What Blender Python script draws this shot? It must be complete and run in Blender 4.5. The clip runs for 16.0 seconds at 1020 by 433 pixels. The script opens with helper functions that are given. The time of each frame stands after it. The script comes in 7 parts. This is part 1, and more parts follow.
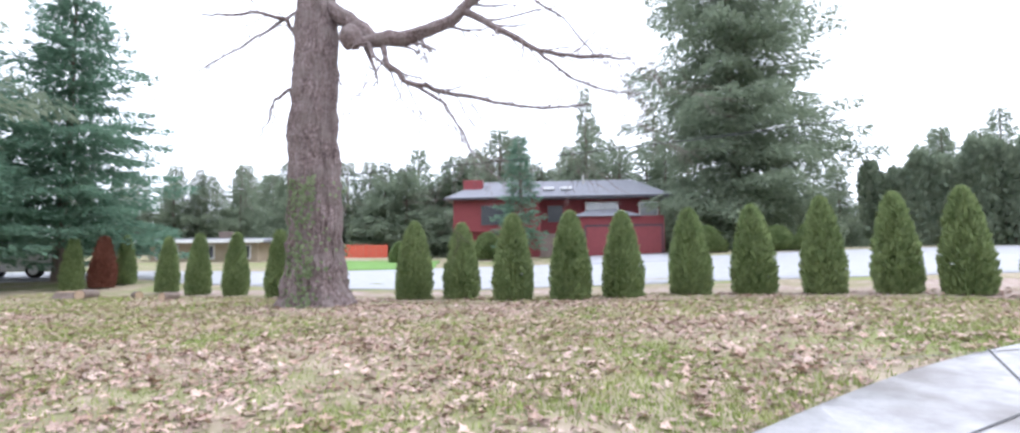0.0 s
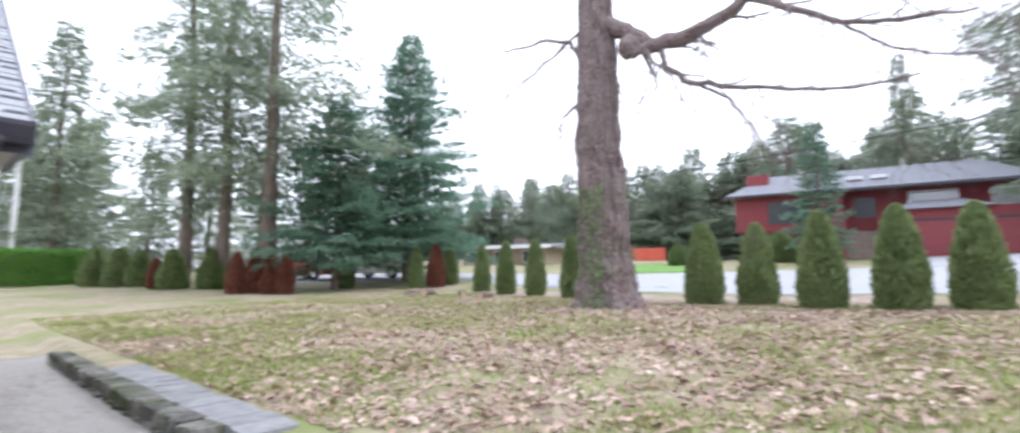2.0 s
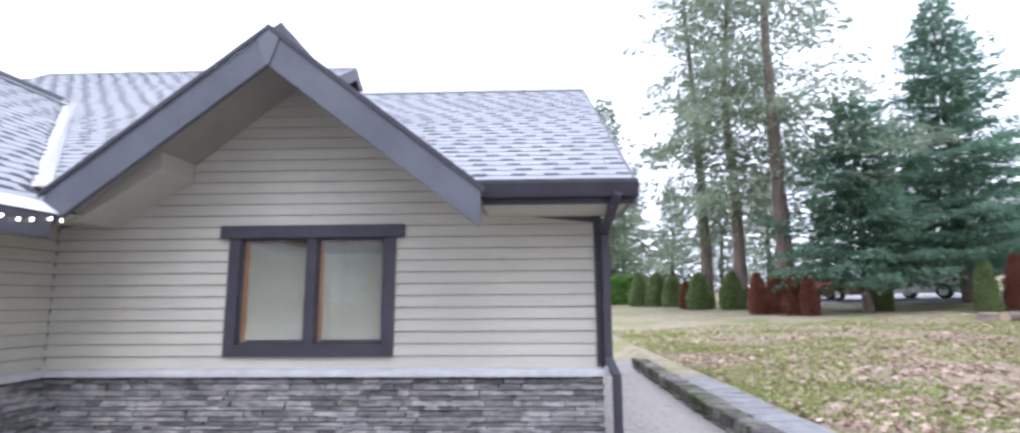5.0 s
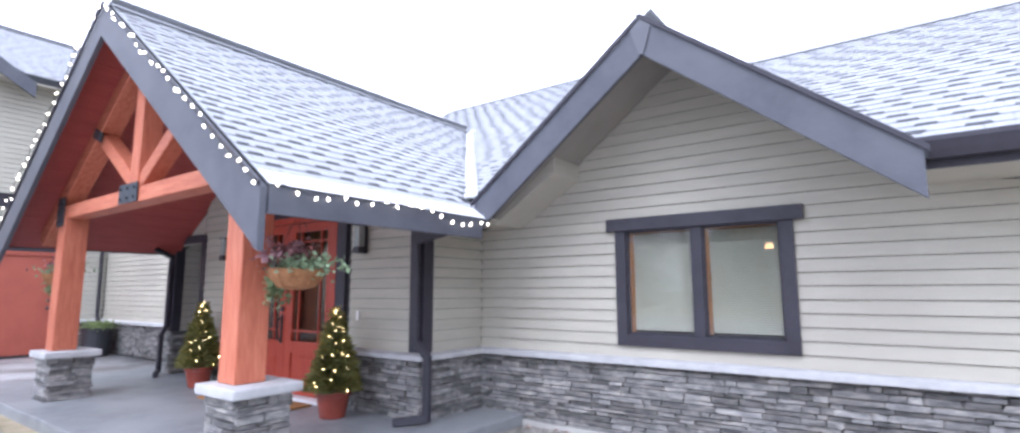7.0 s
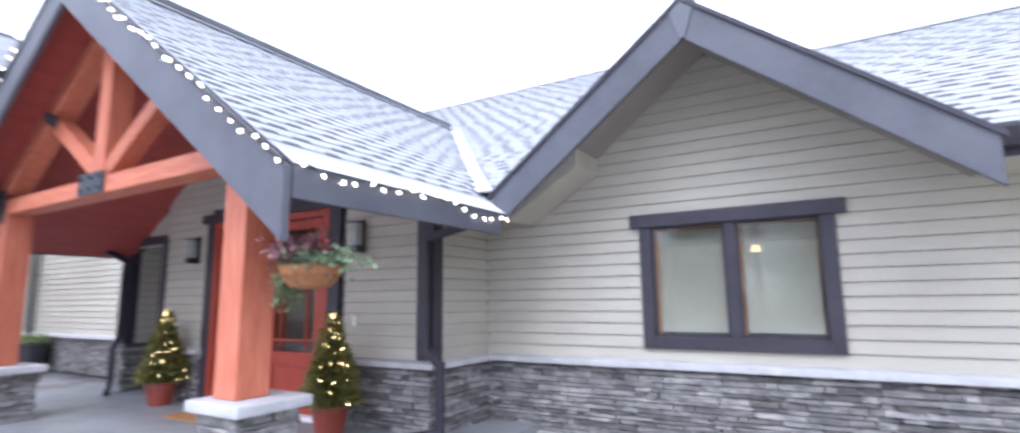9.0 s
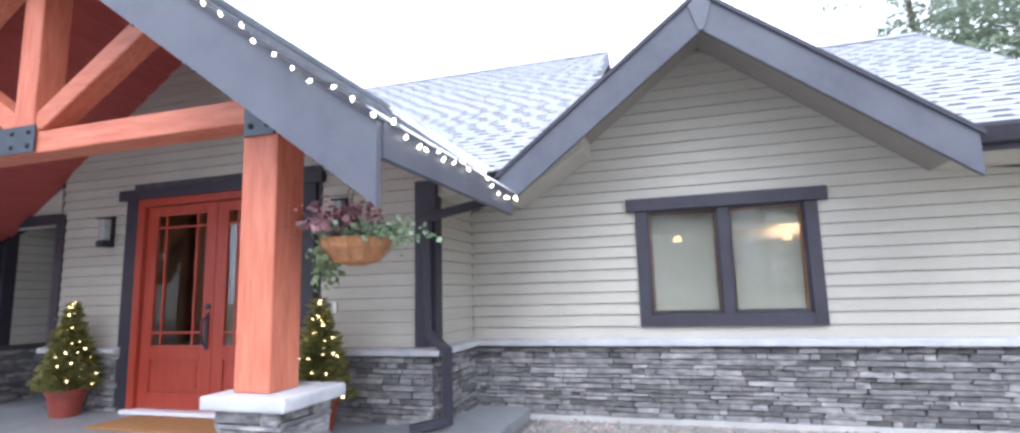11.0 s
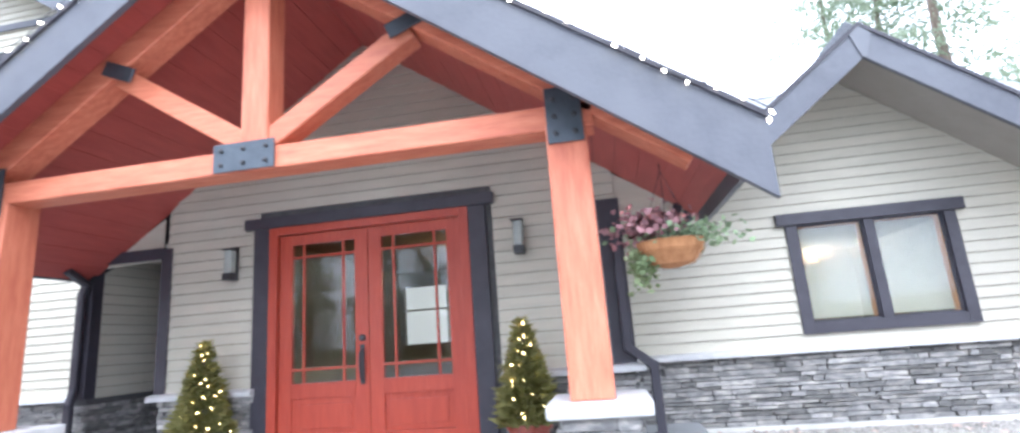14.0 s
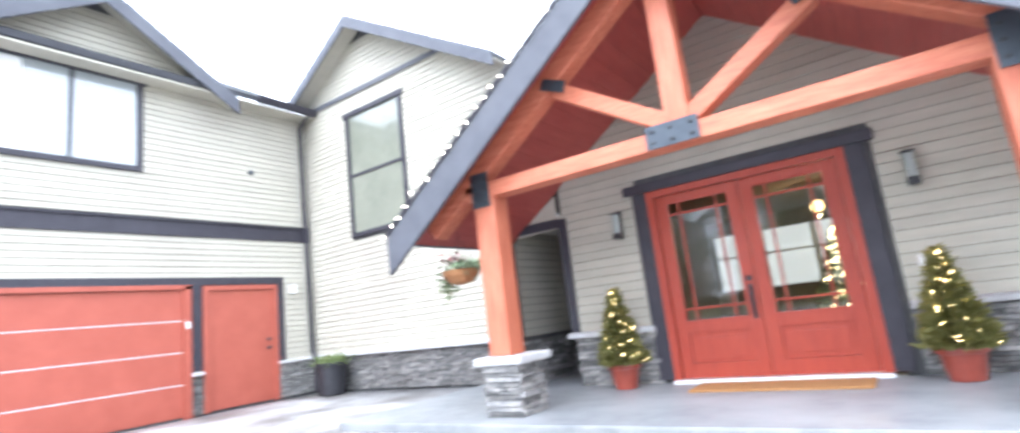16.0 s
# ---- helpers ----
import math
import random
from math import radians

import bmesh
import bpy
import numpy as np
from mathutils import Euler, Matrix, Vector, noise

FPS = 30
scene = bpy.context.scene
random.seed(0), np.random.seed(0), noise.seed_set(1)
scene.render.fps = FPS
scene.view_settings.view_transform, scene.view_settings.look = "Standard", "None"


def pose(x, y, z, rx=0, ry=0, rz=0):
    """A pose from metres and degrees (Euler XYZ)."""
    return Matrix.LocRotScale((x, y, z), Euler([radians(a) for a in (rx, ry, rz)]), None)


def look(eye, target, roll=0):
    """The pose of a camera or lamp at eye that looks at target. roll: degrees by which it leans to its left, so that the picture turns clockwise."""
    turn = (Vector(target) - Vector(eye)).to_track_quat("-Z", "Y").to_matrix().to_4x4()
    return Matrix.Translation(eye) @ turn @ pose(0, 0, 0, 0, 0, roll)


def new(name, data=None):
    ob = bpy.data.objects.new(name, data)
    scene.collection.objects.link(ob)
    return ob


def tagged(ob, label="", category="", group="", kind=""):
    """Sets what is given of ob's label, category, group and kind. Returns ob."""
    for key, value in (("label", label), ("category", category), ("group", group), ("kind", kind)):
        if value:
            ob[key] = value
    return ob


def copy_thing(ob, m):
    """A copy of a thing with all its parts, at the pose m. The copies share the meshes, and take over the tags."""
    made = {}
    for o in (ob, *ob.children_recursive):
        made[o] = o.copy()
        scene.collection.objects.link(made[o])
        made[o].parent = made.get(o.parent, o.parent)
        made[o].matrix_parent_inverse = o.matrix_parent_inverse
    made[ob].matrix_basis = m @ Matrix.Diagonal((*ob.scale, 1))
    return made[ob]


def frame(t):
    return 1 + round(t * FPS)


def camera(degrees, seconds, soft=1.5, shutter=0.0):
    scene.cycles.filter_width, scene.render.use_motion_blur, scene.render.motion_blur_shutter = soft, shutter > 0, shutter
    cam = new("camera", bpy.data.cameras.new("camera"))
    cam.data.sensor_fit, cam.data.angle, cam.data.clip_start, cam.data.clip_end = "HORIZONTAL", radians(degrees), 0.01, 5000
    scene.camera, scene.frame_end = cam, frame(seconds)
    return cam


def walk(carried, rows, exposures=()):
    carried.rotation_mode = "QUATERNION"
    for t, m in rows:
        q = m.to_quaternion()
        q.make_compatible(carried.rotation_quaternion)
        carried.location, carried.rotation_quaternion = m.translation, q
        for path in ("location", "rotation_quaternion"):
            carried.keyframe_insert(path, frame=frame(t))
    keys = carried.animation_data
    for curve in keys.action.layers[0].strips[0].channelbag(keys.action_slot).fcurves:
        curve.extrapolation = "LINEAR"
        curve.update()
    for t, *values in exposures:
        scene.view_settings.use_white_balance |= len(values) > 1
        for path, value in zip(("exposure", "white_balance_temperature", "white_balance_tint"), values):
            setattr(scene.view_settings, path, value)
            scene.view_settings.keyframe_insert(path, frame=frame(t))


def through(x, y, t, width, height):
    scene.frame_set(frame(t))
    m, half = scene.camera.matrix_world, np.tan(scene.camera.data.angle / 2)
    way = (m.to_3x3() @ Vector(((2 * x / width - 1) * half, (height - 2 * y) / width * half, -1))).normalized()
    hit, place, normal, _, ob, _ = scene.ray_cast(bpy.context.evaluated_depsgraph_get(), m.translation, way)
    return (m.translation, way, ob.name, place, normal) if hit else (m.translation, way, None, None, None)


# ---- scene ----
LENS = 85.8
cam = camera(LENS, 16.0, soft=2.5, shutter=0.5)
# seconds, eye x y z, yaw to the left of +y, pitch, lean to the left
ROWS = [
    (0, 5.116, -5.265, 1.241, -75.57, 5.75, -0.50),
    (0.5, 5.091, -5.238, 1.242, -75.63, 5.51, -0.14),
    (1, 5.040, -5.163, 1.238, -69.83, 5.80, -0.67),
    (1.5, 4.945, -5.097, 1.244, -58.85, 6.19, -0.18),
    (2, 4.811, -5.059, 1.255, -47.59, 6.20, -0.12),
    (2.5, 4.754, -5.042, 1.258, -36.99, 6.91, 0.03),
    (3, 4.690, -5.027, 1.266, -26.50, 7.71, -0.37),
    (5.3, 4.279, -5.018, 1.242, 4.61, 8.58, -0.15),
    (5.5, 4.183, -5.007, 1.239, 6.78, 8.61, -0.03),
    (6, 4.090, -4.992, 1.255, 20.26, 8.67, -0.20),
    (6.5, 4.017, -4.908, 1.250, 31.37, 8.80, 0.59),
    (7, 3.910, -4.906, 1.257, 35.90, 7.73, -0.18),
    (7.5, 3.722, -4.999, 1.238, 35.98, 8.67, -1.36),
    (8, 3.551, -5.010, 1.225, 37.08, 8.17, -0.54),
    (8.5, 3.348, -4.940, 1.203, 37.41, 9.84, -1.57),
    (9, 3.163, -4.934, 1.185, 30.63, 8.67, -0.70),
    (9.2, 3.067, -4.969, 1.182, 25.78, 8.17, -1.28),
    (11.3, 1.805, -5.367, 1.057, 14.13, 8.22, -2.79),
    (11.5, 1.664, -5.394, 1.040, 11.86, 8.18, -3.93),
    (12, 1.305, -5.425, 0.990, 12.36, 5.21, -3.63),
    (12.5, 0.916, -5.556, 0.954, 7.76, 6.56, -4.29),
    (13, 0.535, -5.620, 0.941, 7.32, 10.26, -4.18),
    (13.5, 0.153, -5.668, 0.971, 10.16, 10.82, -4.96),
    (14, -0.208, -5.879, 0.937, 9.19, 12.40, -4.41),
    (14.5, -0.543, -6.101, 0.893, 14.86, 13.70, -4.41),
    (15, -0.840, -6.341, 0.874, 21.74, 13.39, -4.20),
    (15.5, -1.032, -6.718, 0.889, 24.66, 11.34, -5.47),
    (16, -1.199, -7.121, 0.903, 34.30, 10.58, -6.78),
]
walk(cam, [(t, pose(x, y, z, 90 + p, 0, yaw) @ pose(0, 0, 0, 0, 0, r)) for t, x, y, z, yaw, p, r in ROWS],
     exposures=[(0.0, 0.72, 5850, 13), (2.0, 0.64, 5850, 13), (3.0, 0.5, 5900, 12), (5.5, 0.8, 5600, 17), (7.0, 1.03, 5550, 16), (9.0, 1.08, 5520, 16), (12.5, 1.38, 5600, 11), (13.5, 1.66, 5600, 10), (14.2, 1.8, 5580, 10), (15.0, 1.84, 5600, 10), (16.0, 1.92, 5680, 9)])

# ---- world and sun: overcast winter day ----
world = bpy.data.worlds.new("overcast")
scene.world = world
world.use_nodes = True
wn, wl = world.node_tree.nodes, world.node_tree.links
wn.clear()
w_out, w_bg = wn.new("ShaderNodeOutputWorld"), wn.new("ShaderNodeBackground")
w_sky, w_mix = wn.new("ShaderNodeTexSky"), wn.new("ShaderNodeMix")
w_sky.sky_type, w_sky.sun_disc = "NISHITA", False
w_sky.sun_elevation, w_sky.sun_rotation = radians(51), radians(160)
w_sky.air_density, w_sky.dust_density = 1.0, 4.0
w_mix.data_type = "RGBA"
w_mix.inputs["Factor"].default_value = 0.9
w_mix.inputs["B"].default_value = (14.0, 14.1, 14.6, 1)
wl.new(w_sky.outputs["Color"], w_mix.inputs["A"])
wl.new(w_mix.outputs["Result"], w_bg.inputs["Color"])
w_bg.inputs["Strength"].default_value = 0.105
wl.new(w_bg.outputs["Background"], w_out.inputs["Surface"])
sun = new("sun", bpy.data.lights.new("sun", "SUN"))
sun.data.energy, sun.data.angle, sun.data.color = 0.9, radians(40), (1.0, 0.97, 0.93)
sun.matrix_world = look((5, -13.5, 18), (0, 0, 0))


# ---- materials ----
def material(name, colors, scale=6.0, rough=0.8, metal=0.0, bump=0.2, bump_scale=None, coat=0.0, stretch=(1, 1, 1), rand=0.0, island=0.0, spec=0.4, detail=6.0, dirt=None, dirt_scale=0.9):
    """Two scales of noise over a ramp of base colours, with fine relief and per-piece variation."""
    m = bpy.data.materials.new(name)
    m.use_nodes = True
    nt = m.node_tree
    n, l = nt.nodes, nt.links
    b = n["Principled BSDF"]
    tc, mp = n.new("ShaderNodeTexCoord"), n.new("ShaderNodeMapping")
    mp.inputs["Scale"].default_value = stretch
    geo = n.new("ShaderNodeNewGeometry")
    l.new(geo.outputs["Position"], mp.inputs["Vector"])
    nz = n.new("ShaderNodeTexNoise")
    nz.inputs["Scale"].default_value, nz.inputs["Detail"].default_value, nz.inputs["Roughness"].default_value = scale, detail, 0.65
    l.new(mp.outputs["Vector"], nz.inputs["Vector"])
    ramp = n.new("ShaderNodeValToRGB")
    els = ramp.color_ramp.elements
    for i, c in enumerate(colors):
        at = 0.28 + 0.44 * i / max(1, len(colors) - 1)
        e = els[i] if i < 2 else els.new(at)
        e.position = at
        e.color = (*c, 1)
    l.new(nz.outputs["Fac"], ramp.inputs["Fac"])
    col = ramp.outputs["Color"]
    if dirt:
        big = n.new("ShaderNodeTexNoise")
        big.inputs["Scale"].default_value, big.inputs["Detail"].default_value = dirt_scale, 5.0
        l.new(geo.outputs["Position"], big.inputs["Vector"])
        r2 = n.new("ShaderNodeValToRGB")
        r2.color_ramp.elements[0].position, r2.color_ramp.elements[1].position = 0.45, 0.68
        l.new(big.outputs["Fac"], r2.inputs["Fac"])
        mx = n.new("ShaderNodeMix")
        mx.data_type = "RGBA"
        mx.inputs["B"].default_value = (*dirt, 1)
        l.new(r2.outputs["Color"], mx.inputs["Factor"])
        l.new(col, mx.inputs["A"])
        col = mx.outputs["Result"]
    for amount, source, slot in ((rand, "ShaderNodeObjectInfo", "Random"), (island, "", "Random Per Island")):
        if amount:
            src = n.new(source) if source else geo
            mr = n.new("ShaderNodeMapRange")
            mr.inputs["To Min"].default_value, mr.inputs["To Max"].default_value = 1 - amount, 1 + amount
            l.new(src.outputs[slot], mr.inputs["Value"])
            hs = n.new("ShaderNodeHueSaturation")
            l.new(mr.outputs["Result"], hs.inputs["Value"])
            l.new(col, hs.inputs["Color"])
            col = hs.outputs["Color"]
    l.new(col, b.inputs["Base Color"])
    b.inputs["Roughness"].default_value, b.inputs["Metallic"].default_value = rough, metal
    b.inputs["Specular IOR Level"].default_value, b.inputs["Coat Weight"].default_value = spec, coat
    if bump:
        fine = n.new("ShaderNodeTexNoise")
        fine.inputs["Scale"].default_value, fine.inputs["Detail"].default_value = bump_scale or scale * 4, 4.0
        l.new(mp.outputs["Vector"], fine.inputs["Vector"])
        bp = n.new("ShaderNodeBump")
        bp.inputs["Strength"].default_value, bp.inputs["Distance"].default_value = bump, 0.01
        l.new(fine.outputs["Fac"], bp.inputs["Height"])
        l.new(bp.outputs["Normal"], b.inputs["Normal"])
    return m


def foliage(name, dark, light, through=0.4):
    """Leaves that let part of the light through, each spray a little different."""
    m = bpy.data.materials.new(name)
    m.use_nodes = True
    n, l = m.node_tree.nodes, m.node_tree.links
    n.clear()
    geo, noise_, mix = n.new("ShaderNodeNewGeometry"), n.new("ShaderNodeTexNoise"), n.new("ShaderNodeMix")
    noise_.inputs["Scale"].default_value = 1.3
    l.new(geo.outputs["Position"], noise_.inputs["Vector"])
    add = n.new("ShaderNodeMath")
    add.operation, add.use_clamp = "MULTIPLY_ADD", True
    add.inputs[1].default_value = 0.6
    l.new(geo.outputs["Random Per Island"], add.inputs[0])
    sub_ = n.new("ShaderNodeMath")
    sub_.operation = "SUBTRACT"
    sub_.inputs[1].default_value = 0.3
    l.new(noise_.outputs["Fac"], sub_.inputs[0])
    l.new(sub_.outputs[0], add.inputs[2])
    mix.data_type = "RGBA"
    mix.inputs["A"].default_value, mix.inputs["B"].default_value = (*dark, 1), (*light, 1)
    l.new(add.outputs[0], mix.inputs["Factor"])
    dif, tra, sh, out = n.new("ShaderNodeBsdfDiffuse"), n.new("ShaderNodeBsdfTranslucent"), n.new("ShaderNodeMixShader"), n.new("ShaderNodeOutputMaterial")
    l.new(mix.outputs["Result"], dif.inputs["Color"])
    l.new(mix.outputs["Result"], tra.inputs["Color"])
    sh.inputs[0].default_value = through
    l.new(dif.outputs[0], sh.inputs[1])
    l.new(tra.outputs[0], sh.inputs[2])
    l.new(sh.outputs[0], out.inputs["Surface"])
    return m


def glow(name, color, strength):
    m = bpy.data.materials.new(name)
    m.use_nodes = True
    b = m.node_tree.nodes["Principled BSDF"]
    b.inputs["Base Color"].default_value = (*color, 1)
    b.inputs["Emission Color"].default_value, b.inputs["Emission Strength"].default_value = (*color, 1), strength
    return m


def glass(name, tint=(0.9, 0.95, 0.95), rough=0.02):
    m = bpy.data.materials.new(name)
    m.use_nodes = True
    b = m.node_tree.nodes["Principled BSDF"]
    b.inputs["Base Color"].default_value = (*tint, 1)
    b.inputs["Roughness"].default_value, b.inputs["Transmission Weight"].default_value, b.inputs["IOR"].default_value = rough, 1.0, 1.45
    return m


SIDING = material("beige_painted_siding", [(0.43, 0.41, 0.345), (0.5, 0.475, 0.40)], 2.5, 0.72, bump=0.12, bump_scale=60, stretch=(1, 1, 6), rand=0.035, dirt=(0.40, 0.375, 0.32), dirt_scale=0.6)
# for the wing gable's soffit only; darker than the siding
SOFFIT = material("taupe_soffit", [(0.25, 0.23, 0.205), (0.30, 0.275, 0.245)], 3, 0.75, bump=0.1, bump_scale=40)
STONE = material("grey_ledgestone", [(0.095, 0.095, 0.10), (0.205, 0.20, 0.197), (0.37, 0.345, 0.315)], 9, 0.85, bump=0.9, bump_scale=28, stretch=(1, 1, 3), rand=0.5, island=0.35)
# mortar and joints; behind siding its dark colour stands for shade under laps
MORTAR = material("dark_mortar_and_lap_shade", [(0.06, 0.06, 0.065), (0.11, 0.11, 0.11)], 14, 0.95, bump=0.5)
CAPSTONE = material("cast_stone_cap", [(0.40, 0.40, 0.41), (0.55, 0.55, 0.55)], 7, 0.85, bump=0.3, bump_scale=50)
CONCRETE = material("concrete", [(0.42, 0.41, 0.39), (0.52, 0.51, 0.48)], 5, 0.9, bump=0.2, bump_scale=60)
DARKTRIM = material("dark_slate_trim_paint", [(0.030, 0.028, 0.038), (0.046, 0.043, 0.056)], 5, 0.5, bump=0.15, bump_scale=40)
RAKE = material("slate_blue_fascia_paint", [(0.07, 0.073, 0.09), (0.10, 0.104, 0.125)], 4, 0.5, bump=0.15, bump_scale=40, dirt=(0.105, 0.109, 0.128), dirt_scale=2.2)
APEXPAINT = material("pale_slate_paint", [(0.10, 0.104, 0.122), (0.13, 0.135, 0.155)], 4, 0.5, bump=0.1, bump_scale=40)
BLACKMETAL = material("black_metal", [(0.02, 0.02, 0.025), (0.035, 0.035, 0.042)], 8, 0.4, bump=0.05, spec=0.5)
PLATEMETAL = material("dark_steel_plate", [(0.055, 0.065, 0.08), (0.09, 0.105, 0.125)], 12, 0.45, 0.5, bump=0.1)
SHINGLE = material("grey_composition_shingle", [(0.26, 0.268, 0.285), (0.32, 0.33, 0.35), (0.38, 0.39, 0.41)], 30, 0.55, bump=0.5, bump_scale=160, rand=0.02, island=0.02, spec=0.52, dirt=(0.29, 0.298, 0.31), dirt_scale=1.2)
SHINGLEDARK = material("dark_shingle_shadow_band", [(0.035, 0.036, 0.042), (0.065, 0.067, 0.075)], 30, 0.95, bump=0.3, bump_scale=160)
FLASHING = material("white_metal_flashing", [(0.76, 0.77, 0.79), (0.86, 0.86, 0.87)], 9, 0.45, 0.0, bump=0.05)
REDSTAIN = material("red_stained_timber", [(0.40, 0.105, 0.06), (0.50, 0.155, 0.088), (0.59, 0.215, 0.13)], 5, 0.5, bump=0.3, bump_scale=30, stretch=(5, 5, 0.7), rand=0.08)
REDBEAM = material("red_stained_beam", [(0.41, 0.11, 0.064), (0.52, 0.165, 0.094), (0.60, 0.225, 0.135)], 5, 0.5, bump=0.3, bump_scale=30, stretch=(0.7, 5, 5), rand=0.08)
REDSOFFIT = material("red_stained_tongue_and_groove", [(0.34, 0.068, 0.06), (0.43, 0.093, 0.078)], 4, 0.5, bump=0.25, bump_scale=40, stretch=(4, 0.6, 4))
REDDOOR = material("red_stained_door", [(0.29, 0.037, 0.023), (0.40, 0.066, 0.036)], 5, 0.38, bump=0.12, bump_scale=40, stretch=(6, 6, 0.6))
REDPAINT = material("red_garage_paint", [(0.34, 0.085, 0.058), (0.40, 0.105, 0.072)], 3, 0.5, bump=0.06, bump_scale=50)
WARMWOOD = material("warm_window_wood", [(0.42, 0.17, 0.07), (0.55, 0.25, 0.11)], 8, 0.5, stretch=(6, 6, 1))
BLIND = material("cream_blind_slat", [(0.74, 0.70, 0.58), (0.82, 0.78, 0.66)], 5, 0.55, bump=0)
# the rooms' dimness behind the glass is put into this dark base colour
PLASTER = material("dimmed_interior_plaster", [(0.15, 0.115, 0.085), (0.2, 0.155, 0.115)], 3, 0.9, bump=0.1)
INFLOOR = material("interior_wood_floor", [(0.16, 0.08, 0.04), (0.26, 0.14, 0.07)], 5, 0.4, stretch=(1, 6, 1))
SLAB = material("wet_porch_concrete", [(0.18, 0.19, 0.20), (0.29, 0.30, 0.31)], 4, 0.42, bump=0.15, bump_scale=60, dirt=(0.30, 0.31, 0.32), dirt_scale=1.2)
DRIVE = material("stamped_concrete_drive", [(0.29, 0.285, 0.29), (0.39, 0.385, 0.39), (0.47, 0.465, 0.47)], 6, 0.55, bump=0.4, bump_scale=30, dirt=(0.18, 0.165, 0.155), dirt_scale=1.1)
GRAVEL = material("river_gravel", [(0.19, 0.175, 0.16), (0.33, 0.31, 0.285), (0.49, 0.465, 0.435)], 60, 0.9, bump=1.0, bump_scale=110, island=0.4)
BLOCK = material("mossy_wall_block", [(0.05, 0.05, 0.045), (0.13, 0.125, 0.11), (0.26, 0.245, 0.225)], 9, 0.95, bump=0.9, bump_scale=30, rand=0.3, dirt=(0.06, 0.075, 0.03), dirt_scale=2.5)
PAVER = material("grey_paver", [(0.17, 0.17, 0.18), (0.25, 0.25, 0.255), (0.31, 0.305, 0.30)], 7, 0.9, bump=0.3, bump_scale=50, rand=0.08)
LAWN = material("winter_lawn", [(0.19, 0.185, 0.09), (0.32, 0.27, 0.185), (0.44, 0.355, 0.285)], 3.0, 0.95, bump=1.0, bump_scale=40, detail=9, dirt=(0.20, 0.23, 0.075), dirt_scale=0.45)
GRASS = material("grass_blades", [(0.17, 0.24, 0.055), (0.28, 0.33, 0.10), (0.43, 0.39, 0.21)], 0.8, 0.9, bump=0, island=0.3)
LEAF = material("fallen_maple_leaves", [(0.30, 0.19, 0.14), (0.44, 0.32, 0.265), (0.60, 0.475, 0.42)], 2.2, 0.85, bump=0.1, island=0.38)
ROAD = material("asphalt_street", [(0.33, 0.335, 0.355), (0.42, 0.425, 0.44)], 3, 0.7, bump=0.2, bump_scale=60)
BARK = material("fir_bark", [(0.13, 0.1, 0.085), (0.25, 0.2, 0.17)], 9, 0.95, bump=1.0, bump_scale=20, stretch=(1, 1, 0.25))
MAPLEBARK = material("maple_bark", [(0.055, 0.04, 0.038), (0.16, 0.12, 0.115), (0.40, 0.33, 0.32)], 17, 0.95, bump=1.0, bump_scale=26, stretch=(1, 1, 0.7), detail=12, dirt=(0.20, 0.165, 0.155), dirt_scale=2.6)
FIRLEAF = foliage("fir_needles", (0.18, 0.23, 0.165), (0.35, 0.40, 0.29), 0.55)
SPRUCELEAF = foliage("blue_green_spruce_needles", (0.115, 0.205, 0.145), (0.25, 0.37, 0.275), 0.55)
ARBLEAF = foliage("arborvitae_foliage", (0.15, 0.212, 0.09), (0.365, 0.435, 0.205), 0.5)
HEDGELEAF = foliage("clipped_hedge_foliage", (0.13, 0.28, 0.06), (0.24, 0.44, 0.11), 0.5)
POTLEAF = foliage("fairy_lit_evergreen", (0.19, 0.19, 0.065), (0.39, 0.37, 0.16), 0.45)
DEADLEAF = foliage("dead_cedar_foliage", (0.19, 0.08, 0.058), (0.33, 0.145, 0.105))
IVYLEAF = foliage("ivy_leaves", (0.13, 0.19, 0.09), (0.32, 0.38, 0.22), 0.4)
PURPLELEAF = material("purple_heuchera_leaves", [(0.17, 0.07, 0.085), (0.42, 0.24, 0.25)], 9, 0.7, bump=0, island=0.45)
PETAL = material("pink_petals", [(0.62, 0.22, 0.22), (0.75, 0.35, 0.33)], 9, 0.6, bump=0, island=0.2)
PALELEAF = material("variegated_leaves", [(0.13, 0.22, 0.11), (0.36, 0.44, 0.28)], 9, 0.7, bump=0, island=0.4)
COCO = material("coco_fibre_liner", [(0.27, 0.12, 0.05), (0.44, 0.22, 0.10)], 30, 0.95, bump=0.8, bump_scale=90, stretch=(1, 1, 0.4))
TERRACOTTA = material("red_glazed_pot", [(0.22, 0.042, 0.026), (0.31, 0.062, 0.04)], 5, 0.3, bump=0.05, coat=0.4)
SOIL = material("soil", [(0.03, 0.022, 0.016), (0.07, 0.05, 0.036)], 20, 1.0, bump=0.8)
MAT = material("coir_door_mat", [(0.31, 0.15, 0.055), (0.43, 0.225, 0.09)], 60, 0.95, bump=0.7, bump_scale=200)
LAMPGLASS = material("seeded_lamp_glass", [(0.30, 0.33, 0.31), (0.4, 0.43, 0.41)], 9, 0.2, bump=0.1)
WOODCUT = material("cut_wood", [(0.38, 0.27, 0.18), (0.50, 0.38, 0.27)], 14, 0.9, bump=0.3)
